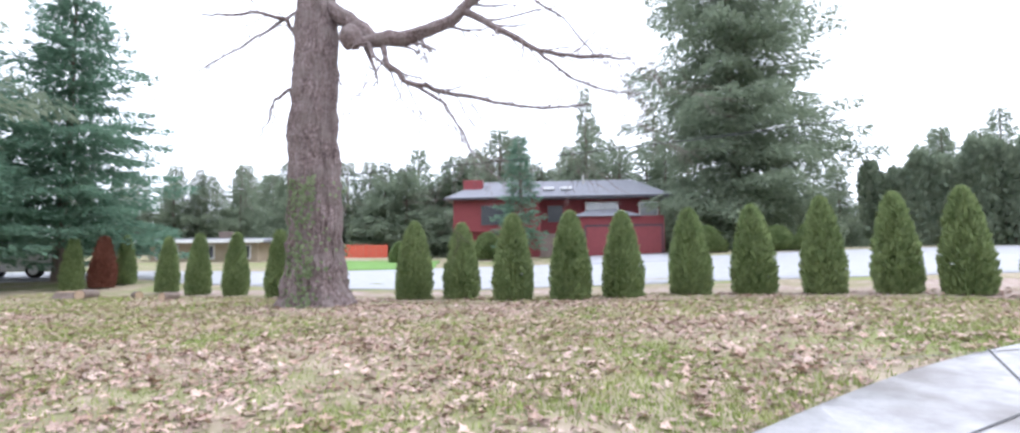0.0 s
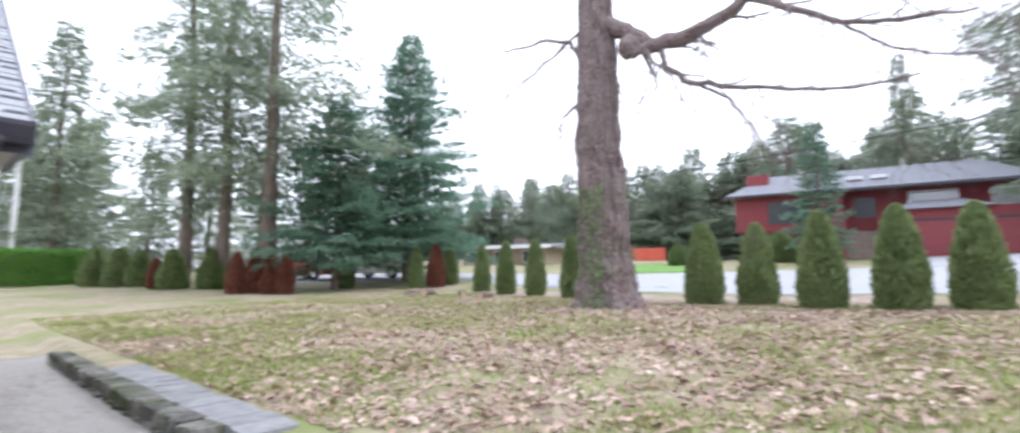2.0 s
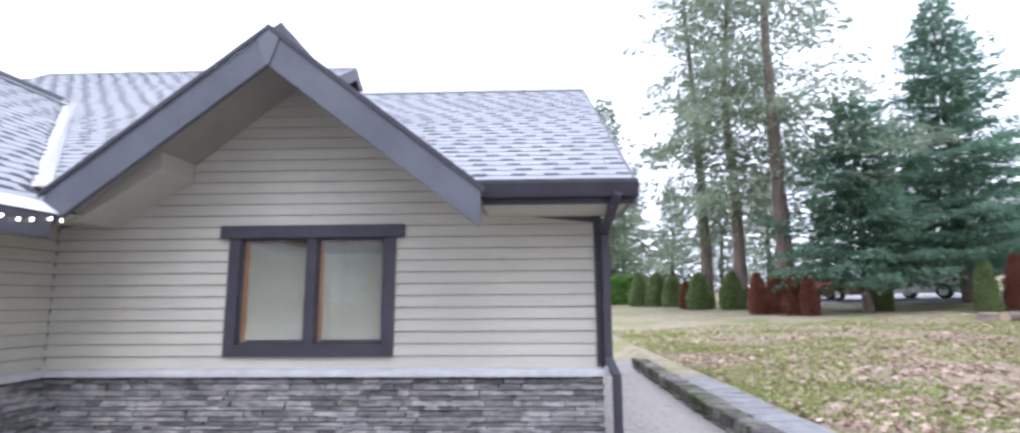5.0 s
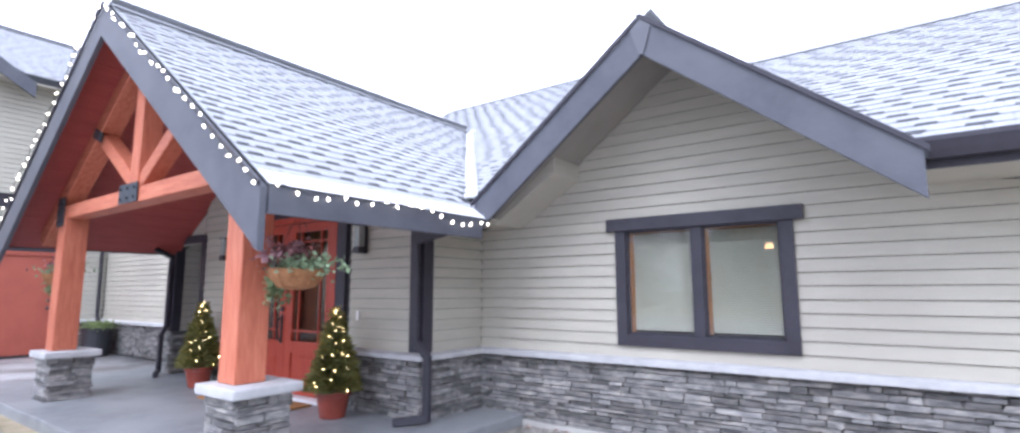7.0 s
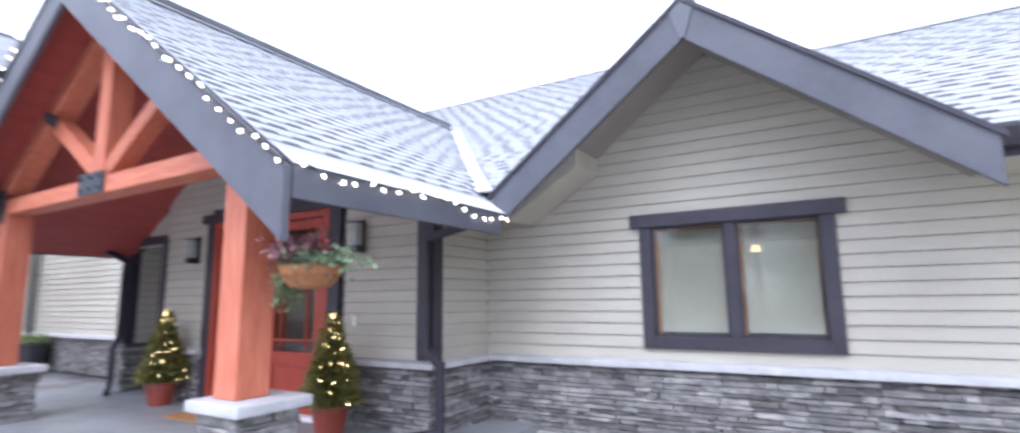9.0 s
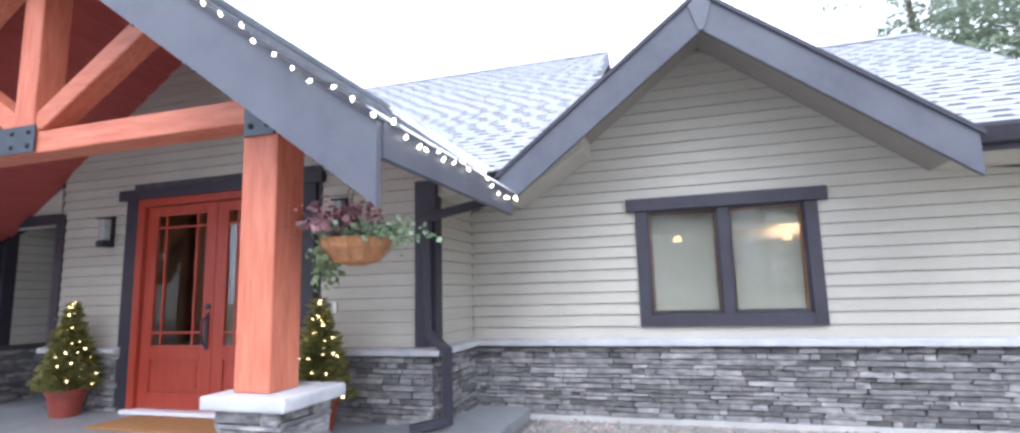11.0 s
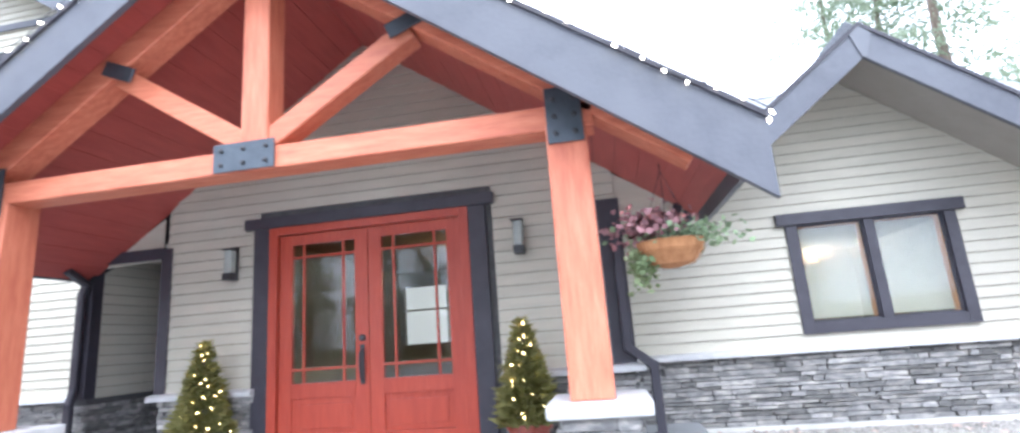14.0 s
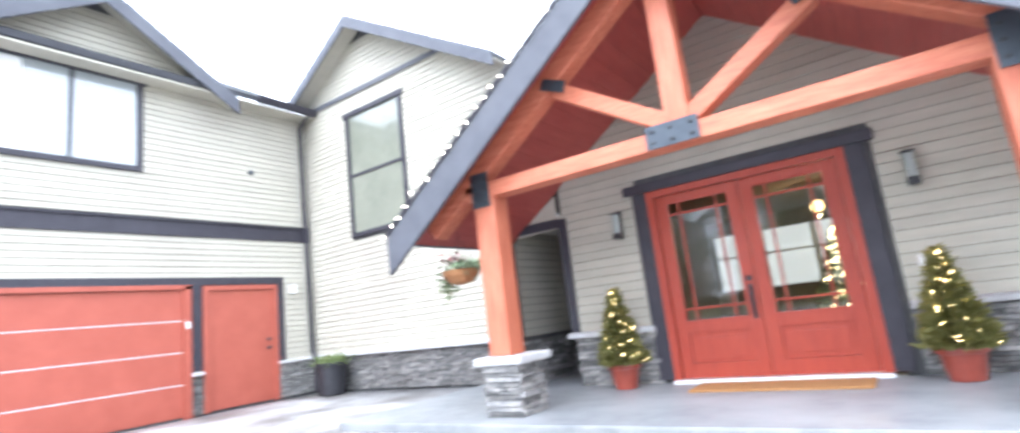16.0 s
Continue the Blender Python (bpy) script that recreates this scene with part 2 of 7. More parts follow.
REDHOUSE = material("barn_red_siding", [(0.20, 0.042, 0.048), (0.26, 0.058, 0.064)], 3, 0.8, bump=0.2, stretch=(1, 1, 8), rand=0.06)
REDHOUSEDOOR = material("barn_red_panel", [(0.19, 0.042, 0.048), (0.24, 0.055, 0.06)], 3, 0.7, bump=0.1)
FARROOF = material("far_grey_roof", [(0.20, 0.205, 0.235), (0.28, 0.285, 0.31)], 5, 0.9, bump=0.3)
WHITEPAINT = material("white_paint", [(0.72, 0.72, 0.72), (0.82, 0.82, 0.82)], 3, 0.6, bump=0.05)
DARKPANE = material("dark_window_glass", [(0.03, 0.035, 0.04), (0.05, 0.055, 0.06)], 2, 0.12, bump=0, spec=0.3)
REDFENCE = material("orange_red_fence", [(0.55, 0.10, 0.06), (0.65, 0.14, 0.085)], 3, 0.7, bump=0.1)
RUBBER = material("black_rubber", [(0.015, 0.015, 0.016), (0.03, 0.03, 0.03)], 9, 0.8, bump=0.1)
GLASS = glass("window_glass")
BULB = glow("warm_white_bulb", (1.0, 0.70, 0.30), 9.0)
COOLBULB = glow("white_eave_bulb", (1.0, 0.88, 0.68), 4.5)
LAMPLIT = glow("lit_lampshade", (1.0, 0.55, 0.2), 1.8)
DAYLIGHT = glow("bright_far_window", (0.97, 0.95, 0.88), 0.17)


# ---- mesh helpers ----
def mesh_of(bm, name, mat):
    me = bpy.data.meshes.new(name)
    bmesh.ops.recalc_face_normals(bm, faces=bm.faces)
    bm.to_mesh(me)
    bm.free()
    me.materials.append(mat)
    return me


def part(name, bm, mat, parent=None, label=""):
    ob = new(name, mesh_of(bm, name, mat))
    ob.parent = parent
    return tagged(ob, label)


def from_faces(name, verts, faces, mat, parent=None, label=""):
    me = bpy.data.meshes.new(name)
    me.from_pydata(verts, [], faces)
    me.materials.append(mat)
    ob = new(name, me)
    ob.parent = parent
    return tagged(ob, label)


def thing(name, label, category, group="", kind="", at=(0, 0, 0), turn=0):
    ob = new(name)
    ob.matrix_basis = pose(*at, 0, 0, turn)
    return tagged(ob, label, category, group, kind)


def box(bm, x0, x1, y0, y1, z0, z1, bevel=0.0):
    made = bmesh.ops.create_cube(bm, size=1, matrix=Matrix.LocRotScale(((x0 + x1) / 2, (y0 + y1) / 2, (z0 + z1) / 2), None, (abs(x1 - x0), abs(y1 - y0), abs(z1 - z0))))
    if bevel:
        edges = {e for v in made["verts"] for e in v.link_edges}
        bmesh.ops.bevel(bm, geom=list(edges), offset=bevel, segments=2, affect="EDGES", profile=0.6)


def boxes(*dims, bevel=0.0):
    bm = bmesh.new()
    for d in dims:
        box(bm, *d, bevel=bevel)
    return bm


def prism(bm, pts, shift):
    """A solid from a flat outline moved by shift."""
    a = [bm.verts.new(p) for p in pts]
    b = [bm.verts.new(Vector(p) + Vector(shift)) for p in pts]
    bm.faces.new(a), bm.faces.new(b)
    for i in range(len(a)):
        j = (i + 1) % len(a)
        bm.faces.new((a[i], a[j], b[j], b[i]))


def beam_between(bm, p, q, w, h, up=(0, 0, 1), bevel=0.008):
    """A squared timber from p to q; w across, h along up."""
    p, q = Vector(p), Vector(q)
    d = (q - p).normalized()
    side = d.cross(Vector(up)).normalized()
    top = side.cross(d)
    made = bmesh.ops.create_cube(bm, size=1)
    m = Matrix((side * w, d * (q - p).length, top * h)).transposed().to_4x4()
    m.translation = (p + q) / 2
    bmesh.ops.transform(bm, matrix=m, verts=made["verts"])
    if bevel:
        bmesh.ops.bevel(bm, geom=list({e for v in made["verts"] for e in v.link_edges}), offset=bevel, segments=1, affect="EDGES")


def tube(bm, pts, radii, sides=8):
    """A round, tapering tube along points."""
    rings = []
    pts = [Vector(p) for p in pts]
    for i, p in enumerate(pts):
        d = (pts[min(i + 1, len(pts) - 1)] - pts[max(i - 1, 0)]).normalized()
        a = d.cross(Vector((0.3, 0.2, 1)) if abs(d.z) < 0.9 else Vector((1, 0.2, 0))).normalized()
        b = d.cross(a)
        r = radii[i] if isinstance(radii, (list, tuple)) else radii
        rings.append([bm.verts.new(p + a * r * math.cos(k * math.tau / sides) + b * r * math.sin(k * math.tau / sides)) for k in range(sides)])
    for r0, r1 in zip(rings, rings[1:]):
        for k in range(sides):
            bm.faces.new((r0[k], r0[(k + 1) % sides], r1[(k + 1) % sides], r1[k]))
    bm.faces.new(rings[0]), bm.faces.new(rings[-1])


def lathe(bm, profile, sides=24, at=(0, 0, 0)):
    rings = [[bm.verts.new((at[0] + r * math.cos(k * math.tau / sides), at[1] + r * math.sin(k * math.tau / sides), at[2] + z)) for k in range(sides)] for r, z in profile]
    for r0, r1 in zip(rings, rings[1:]):
        for k in range(sides):
            bm.faces.new((r0[k], r0[(k + 1) % sides], r1[(k + 1) % sides], r1[k]))
    bm.faces.new(rings[0]), bm.faces.new(rings[-1])


# ---- the lie of the land ----
def smooth(f):
    f = min(1.0, max(0.0, f))
    return f * f * (3 - 2 * f)


def ground_z(x, y):
    """Drive level near the house; the lawn is held up by the block wall and rises gently to the street."""
    far = 0.065 * max(0, min(x, 46) - 20) + 0.03 * max(0, min(y, 40) - 12)
    side = -0.02 * (max(-14, min(y, 0)) + 1)
    low = -0.12 + max(0.0, 0.05 * (min(x, 22) - 4.5) + side + far) * min(1.0, max(0.0, (x - 4.6) / 2.0))
    high = 0.06 + 0.044 * (min(x, 22) - 6.5) + side * min(1.0, max(0.0, (x - 6.5) / 11)) + far
    k = smooth((x - 6.55) / 0.25) * smooth((y + 4.2) / 3.2)
    return low + (high - low) * k


# ---- pieces of walls and roofs ----
EXPOSURE = 0.107


def place(o, u, n, a, b, c):
    return Vector(o) + Vector(u) * a + Vector(n) * b + Vector((0, 0, c))


def siding(parent, o, u, n, z0, z1, span, holes=()):
    """Lap boards, one object each; span(z) gives the ends, holes are (a0, a1, z0, z1)."""
    z = z0
    while z < z1 - 0.02:
        top = min(z + EXPOSURE, z1)
        lo, hi = span(z), span(top)
        cuts = sorted((h[0], h[1]) for h in holes if h[2] < top - 0.3 * EXPOSURE and h[3] > z + 0.3 * EXPOSURE)
        ends, start = [], None
        edge = lo[0]
        for c0, c1 in cuts:
            if c0 > edge + 0.02:
                ends.append((edge, c0))
            edge = max(edge, c1)
        if lo[1] > edge + 0.02:
            ends.append((edge, lo[1]))
        for a0, a1 in ends:
            t0 = hi[0] if abs(a0 - lo[0]) < 1e-6 else a0
            t1 = hi[1] if abs(a1 - lo[1]) < 1e-6 else a1
            if t1 - t0 < 0.01:
                t0 = t1 = (t0 + t1) / 2
            sag = random.uniform(-0.002, 0.002)
            # slit bares the dark core, which draws the shade line below each lap
            cut = top - 0.005
            v = [place(o, u, n, a, b, c) for a, b, c in ((a0, 0, z), (a1, 0, z), (a1, 0.021 + sag, z), (a0, 0.021 + sag, z), (t0, 0, cut), (t1, 0, cut), (t1, 0.005, cut), (t0, 0.005, cut))]
            from_faces("plank", v, [(0, 1, 2, 3), (4, 7, 6, 5), (3, 2, 6, 7), (0, 4, 5, 1), (0, 3, 7, 4), (1, 5, 6, 2)], SIDING, parent)
        z = top


STONE_MESHES = []
for k in range(10):
    rng = random.Random(k)
    sbm = bmesh.new()
    bmesh.ops.create_cube(sbm, size=1)
    bmesh.ops.bevel(sbm, geom=list(sbm.edges), offset=0.07, segments=1, affect="EDGES")
    for v in sbm.verts:
        v.co += Vector((rng.uniform(-0.03, 0.03), rng.uniform(-0.09, 0.09), rng.uniform(-0.09, 0.09)))
    STONE_MESHES.append(mesh_of(sbm, "stone", STONE))


def stones(parent, o, u, n, a0, a1, z0, z1, seed, separate=True, low=0.028, high=0.062):
    """Dry-laid ledgestone over a mortar backing; each stone is an object, or one joined mesh."""
    rng = random.Random(seed)
    u, n = Vector(u), Vector(n)
    turn = Matrix((u, n, Vector((0, 0, 1)))).transposed().to_4x4()
    verts, faces = [], []
    z = z0
    while z < z1 - 0.012:
        h = min(rng.uniform(low, high), z1 - z)
        if z1 - z - h < 0.02:
            h = z1 - z
        a = a0
        while a < a1 - 0.01:
            w = rng.choice((0.09, 0.14, 0.2, 0.26, 0.36)) * rng.uniform(0.8, 1.2)
            if a1 - a - w < 0.06:
                w = a1 - a
            d = rng.uniform(0.03, 0.065)
            m = Matrix.Translation(place(o, u, n, a + w / 2, d / 2 - 0.01, z + h / 2)) @ turn @ Matrix.Diagonal((w - 0.007, d, h - 0.007, 1))
            me = rng.choice(STONE_MESHES)
            if separate:
                ob = new("stone", me)
                ob.parent = parent
                ob.matrix_basis = m
            else:
                base = len(verts)
                verts += [m @ v.co for v in me.vertices]
                faces += [[base + i for i in p.vertices] for p in me.polygons]
            a += w
        z += h
    if not separate:
        tagged(from_faces("stonework", verts, faces, STONE, parent), kind="stuff")


def ledge(parent, o, u, n, a0, a1, z, depth=0.11):
    bm = bmesh.new()
    p = [place(o, u, n, a, b, c) for a, b, c in ((a0, -0.02, z - 0.055), (a0, depth, z - 0.055), (a0, depth, z - 0.015), (a0, depth - 0.03, z), (a0, -0.02, z + 0.015))]
    prism(bm, p, Vector(u) * (a1 - a0))
    part("ledge", bm, CAPSTONE, parent, "pale cast-stone ledge")


def shingles(parent, o, u, s, inside, length, rise, separate_rows=0, seed=1, course=0.145):
    """Laminated shingle tabs on a plane: o the eave's start, u along it, s up the slope."""
    rng = random.Random(seed)
    o, u, s = Vector(o), Vector(u).normalized(), Vector(s).normalized()
    nrm = u.cross(s)
    if nrm.z < 0:
        nrm = -nrm
    verts, faces, made = [], [], 0
    row, b = 0, 0.0
    quad = [(0, 1, 2, 3), (4, 7, 6, 5), (0, 4, 5, 1), (1, 5, 6, 2), (2, 6, 7, 3), (3, 7, 4, 0)]
    dashes = []
    while b < rise - 0.05:
        a = -0.3 * ((row * 0.37 + rng.uniform(0, 0.12)) % 1.0)
        while a < length:
            w = rng.uniform(0.285, 0.315)
            a0, a1 = max(a, 0), min(a + w - 0.004, length)
            if a1 - a0 > 0.03 and inside((a0 + a1) / 2, b + course / 2):
                drop = rng.uniform(-0.002, 0.002)
                t0, t1 = 0.012, 0.006
                v = [o + u * x + s * y + nrm * z for x, y, z in ((a0, b + drop, 0.001), (a1, b + drop, 0.001), (a1, b + course + 0.01, 0.001), (a0, b + course + 0.01, 0.001),
                                                               (a0, b + drop, t0), (a1, b + drop, t0), (a1, b + course + 0.01, t1), (a0, b + course + 0.01, t1))]
                if row < separate_rows and made < 290:
                    from_faces("shingle", v, quad, SHINGLE, parent)
                    made += 1
                else:
                    base = len(verts)
                    verts += v
                    faces += [tuple(base + i for i in f) for f in quad]
                # dark dash laid on the tab: printed band plus painted butt-edge shade
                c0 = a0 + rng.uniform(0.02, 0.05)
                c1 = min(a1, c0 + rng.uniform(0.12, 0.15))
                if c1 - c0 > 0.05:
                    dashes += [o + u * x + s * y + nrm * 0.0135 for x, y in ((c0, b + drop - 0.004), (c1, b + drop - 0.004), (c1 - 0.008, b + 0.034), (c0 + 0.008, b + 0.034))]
            a += w
        b += course
        row += 1
    if verts:
        tagged(from_faces("shingle_field", verts, faces, SHINGLE, parent), kind="stuff")
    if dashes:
        tagged(from_faces("shingle_dashes", dashes, [(k, k + 1, k + 2, k + 3) for k in range(0, len(dashes), 4)], SHINGLEDARK, parent), kind="stuff")


def shingle_strips(parent, o, u, s, inside, length, rise, course=0.145):
    """The lower layer of each course, stepped like real shingles."""
    o, u, s = Vector(o), Vector(u).normalized(), Vector(s).normalized()
    nrm = u.cross(s)
    if nrm.z < 0:
        nrm = -nrm
    verts, faces = [], []
    b = 0.0
    while b < rise - 0.05:
        run = None
        steps = int(length / 0.08)
        for i in range(steps + 1):
            ok = i < steps and inside((i + 0.5) * length / steps, b + course / 2)
            if ok and run is None:
                run = i
            if not ok and run is not None:
                a0, a1 = run * length / steps, i * length / steps
                base = len(verts)
                verts += [o + u * x + s * y + nrm * z for x, y, z in ((a0, b, 0.0), (a1, b, 0.0), (a1, b + course, 0.0), (a0, b + course, 0.0), (a0, b, 0.007), (a1, b, 0.007), (a1, b + course, 0.001), (a0, b + course, 0.001))]
                faces += [tuple(base + k for k in f) for f in ((0, 1, 2, 3), (4, 7, 6, 5), (0, 4, 5, 1), (1, 5, 6, 2), (2, 6, 7, 3), (3, 7, 4, 0))]
                run = None
        b += course
    if verts:
        tagged(from_faces("shingle_underlayer", verts, faces, SHINGLE, parent), kind="stuff")


def roof_slab(parent, pts, thick, mat, name="deck"):
    bm = bmesh.new()
    prism(bm, pts, (0, 0, -thick))
    return part(name, bm, mat, parent)


# ---- ground ----
def grid_ground():
    xs = sorted({*np.arange(-16, 30, 0.75).round(2), *np.arange(-90, -16, 6.0), *np.arange(30, 120, 5.0), 600, -500, 6.5, 6.58, 6.68, 6.8, 7.0})
    ys = sorted({*np.arange(-20, 34, 0.75).round(2), *np.arange(-90, -20, 6.0), *np.arange(34, 130, 6.0), 600, -500})
    verts = [(x, y, ground_z(x, y) + (0.012 * math.sin(1.7 * x + y) * math.cos(2.3 * y) if x > 6.5 else 0)) for x in xs for y in ys]
    w = len(ys)
    faces = [(i * w + j, i * w + j + 1, (i + 1) * w + j + 1, (i + 1) * w + j) for i in range(len(xs) - 1) for j in range(w - 1)]
    ob = from_faces("ground", [tuple(float(c) for c in v) for v in verts], faces, LAWN)
    for p in ob.data.polygons:
        p.use_smooth = True
    return tagged(ob, "patchy winter lawn strewn with fallen leaves", "lawn", kind="structure")


grid_ground()


def sheet(name, outline, lift, mat, label, category, step=0.5, kind="structure"):
    """A paved sheet that follows the land, with a turned-down edge."""
    bm = bmesh.new()
    ring = [bm.verts.new((x, y, 0)) for x, y in outline]
    bm.faces.new(ring)
    bmesh.ops.triangulate(bm, faces=bm.faces)
    lo_x, hi_x = min(p[0] for p in outline), max(p[0] for p in outline)
    lo_y, hi_y = min(p[1] for p in outline), max(p[1] for p in outline)
    for k in range(1, int((hi_x - lo_x) / step)):
        bmesh.ops.bisect_plane(bm, geom=[*bm.verts, *bm.edges, *bm.faces], plane_co=(lo_x + k * step, 0, 0), plane_no=(1, 0, 0))
    for k in range(1, int((hi_y - lo_y) / step)):
        bmesh.ops.bisect_plane(bm, geom=[*bm.verts, *bm.edges, *bm.faces], plane_co=(0, lo_y + k * step, 0), plane_no=(0, 1, 0))
    rim = [e for e in bm.edges if e.is_boundary]
    down = bmesh.ops.extrude_edge_only(bm, edges=rim)
    low = {v for v in down["geom"] if isinstance(v, bmesh.types.BMVert)}
    for v in bm.verts:
        v.co.z = ground_z(v.co.x, v.co.y) + (lift if v not in low else -0.1)
    ob = part(name, bm, mat)
    for p in ob.data.polygons:
        p.use_smooth = abs(p.normal.z) > 0.7
    return tagged(ob, label, category, kind=kind)


DRIVE_EDGE = [(14.54, -13.2), (12.98, -10.5), (12.5, -9.5), (11.9, -8.7), (11.33, -8.02), (10.8, -7.46), (10.3, -7.0), (9.9, -6.65), (9.45, -6.27), (9.0, -5.9), (8.40, -5.40), (7.70, -4.85), (7.00, -4.10), (6.20, -3.30), (5.40, -2.80), (4.20, -3.02), (0.55, -3.1), (0.55, -3.25), (-1.2, -3.4), (-3.4, -3.3), (-5.2, -3.06), (-6.65, -3.0), (-6.65, -0.01), (-11.25, -0.01)]
sheet("driveway", [*DRIVE_EDGE, (-11.25, -14), (-9, -24), (20, -24)], 0.03, DRIVE, "wide stamped concrete driveway, damp and stained brown in places", "driveway", 0.8)
# saw cuts across the drive
for (x0, y0), (x1, y1) in (((8.0, -5.9), (11.4, -9.65)), ((11.75, -8.5), (8.2, -7.3)), ((4.4, -2.7), (4.2, -12)), ((0.6, -3.3), (0.4, -12)), ((-3.4, -3.4), (-3.6, -12)), ((15.4, -11.2), (8.0, -14)), ((11.0, -6.8), (14.5, -16))):
    jbm = bmesh.new()
    for k in range(12):
        a, b = [Vector((x0 + (x1 - x0) * f, y0 + (y1 - y0) * f, 0)) for f in (k / 12, (k + 1) / 12)]
        side = (b - a).cross(Vector((0, 0, 1))).normalized() * 0.011
        vs = [bm_p for bm_p in (a - side, a + side, b + side, b - side)]
        jbm.faces.new([jbm.verts.new((v.x, v.y, ground_z(v.x, v.y) + 0.0345)) for v in vs])
    tagged(part("joint", jbm, MORTAR), "dark saw-cut joint in the concrete drive", "joint", kind="structure")
WETDRIVE = material("wet_brown_stained_concrete", [(0.10, 0.088, 0.082), (0.17, 0.15, 0.14), (0.27, 0.25, 0.24)], 3, 0.3, bump=0.3, bump_scale=30, dirt=(0.13, 0.115, 0.105), dirt_scale=1.6)
sheet("wet_patch", [(-7.0, -3.45), (-5.6, -3.3), (-4.6, -3.42), (-3.5, -3.55), (-2.6, -3.52), (-1.7, -3.66), (-0.9, -3.85), (-0.6, -4.15), (-1.2, -4.55), (-1.9, -4.75), (-2.7, -5.05), (-3.6, -4.9), (-4.5, -5.1), (-5.6, -5.3), (-6.6, -4.9), (-7.3, -4.2)], 0.036, WETDRIVE, "damp brown-stained patch of the concrete drive", "wet patch", 0.8)
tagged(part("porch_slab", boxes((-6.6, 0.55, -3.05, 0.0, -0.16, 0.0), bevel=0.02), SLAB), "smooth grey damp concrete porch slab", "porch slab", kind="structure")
sheet("gravel_bed", [(0.56, -3.05), (4.2, -2.98), (5.4, -2.78), (6.2, -2.4), (6.52, -0.8), (6.52, 7.0), (5.1, 7.0), (5.1, -0.02), (0.56, -0.02)], 0.012, GRAVEL, "grey river gravel beside the house wall with scattered leaves", "gravel", 0.5)


def pebbles():
    rng = random.Random(5)
    verts, faces = [], []
    for k in range(11000):
        if rng.random() < 0.78:
            x, y = rng.uniform(0.6, 5.2), rng.uniform(-2.95, -0.05)
        else:
            x, y = rng.uniform(5.1, 6.4), rng.uniform(-2.3, 5)
        r = rng.uniform(0.008, 0.022)
        z = ground_z(x, y) + 0.014
        base = len(verts)
        a = rng.uniform(0, 3.1)
        for i in range(5):
            t = a + i * math.tau / 5
            verts.append((x + r * math.cos(t) * rng.uniform(0.7, 1.2), y + r * math.sin(t) * rng.uniform(0.7, 1.2), z))
        verts.append((x + rng.uniform(-0.3, 0.3) * r, y + rng.uniform(-0.3, 0.3) * r, z + r * rng.uniform(0.4, 0.8)))
        faces += [(base + i, base + (i + 1) % 5, base + 5) for i in range(5)]
    tagged(from_faces("pebbles", verts, faces, GRAVEL), "loose grey and brown river pebbles", "gravel", kind="stuff")


pebbles()

# ---- the single-storey wing ----
CAP = 0.64
wing = thing("wall_wing", "beige lap-sided gable wall over a ledgestone base", "wall", kind="structure")
GX, GPEAK, GHALF, GSLOPE = 2.3, 3.48, 1.74, 0.78


def wing_span(z):
    half = (3.43 - z) / GSLOPE if z > 2.02 else 99
    return (max(-0.03, GX - half), min(5.05, GX + half))


wbm = bmesh.new()
prism(wbm, [(-0.1, 0.0, -0.3), (5.05, 0.0, -0.3), (5.05, 0.0, 2.1), (GX + 1.6, 0.0, 2.1), (GX, 0.0, 3.36), (0.85, 0, 2.22), (-0.1, 0.0, 2.22)], (0, 0.16, 0))
core = part("wall_core", wbm, MORTAR, wing)
# the wall core is opened for the window
hole = new("window_cut", mesh_of(boxes((1.73, 3.09, -0.2, 0.4, 0.84, 1.81)), "window_cut", MORTAR))


def open_wall(ob, cutters):
    for c in cutters:
        mod = ob.modifiers.new("opening", "BOOLEAN")
        mod.object, mod.operation, mod.solver = c, "DIFFERENCE", "EXACT"
    bpy.context.view_layer.update()
    me = bpy.data.meshes.new_from_object(ob.evaluated_get(bpy.context.evaluated_depsgraph_get()))
    ob.modifiers.clear()
    ob.data = me
    for c in cutters:
        bpy.data.objects.remove(c)


open_wall(core, [hole])
siding(wing, (0, 0, 0), (1, 0, 0), (0, -1, 0), CAP + 0.01, 3.35, wing_span, [(1.64, 3.18, 0.76, 1.95)])
stones(wing, (0, 0, 0), (1, 0, 0), (0, -1, 0), -0.03, 5.05, -0.06, CAP - 0.05, 11, low=0.03, high=0.068)
ledge(wing, (0, 0, 0), (1, 0, 0), (0, -1, 0), -0.03, 5.1, CAP)
part("footing", boxes((0.0, 5.08, -0.06, 0.0, -0.3, -0.06)), CONCRETE, wing, "bare concrete footing")
# wing's east end, seen edge on
east = thing("wall_east", "beige lap-sided end wall", "wall", kind="structure")
ebm = bmesh.new()
prism(ebm, [(5.05, 0.16, -0.3), (5.05, 7.0, -0.3), (5.05, 7.0, 2.4), (5.05, 3.0, 4.2), (5.05, 0.16, 2.5)], (-0.15, 0, 0))
part("wall_core", ebm, SIDING, east)
ledge(east, (5.05, 0, 0), (0, 1, 0), (1, 0, 0), -0.1, 7.0, CAP)
for nm, dims in (("corner_board", (5.0, 5.075, -0.03, 0.06, CAP + 0.02, 2.15)),):
    part(nm, boxes(dims, bevel=0.004), DARKTRIM, wing, "dark corner board")


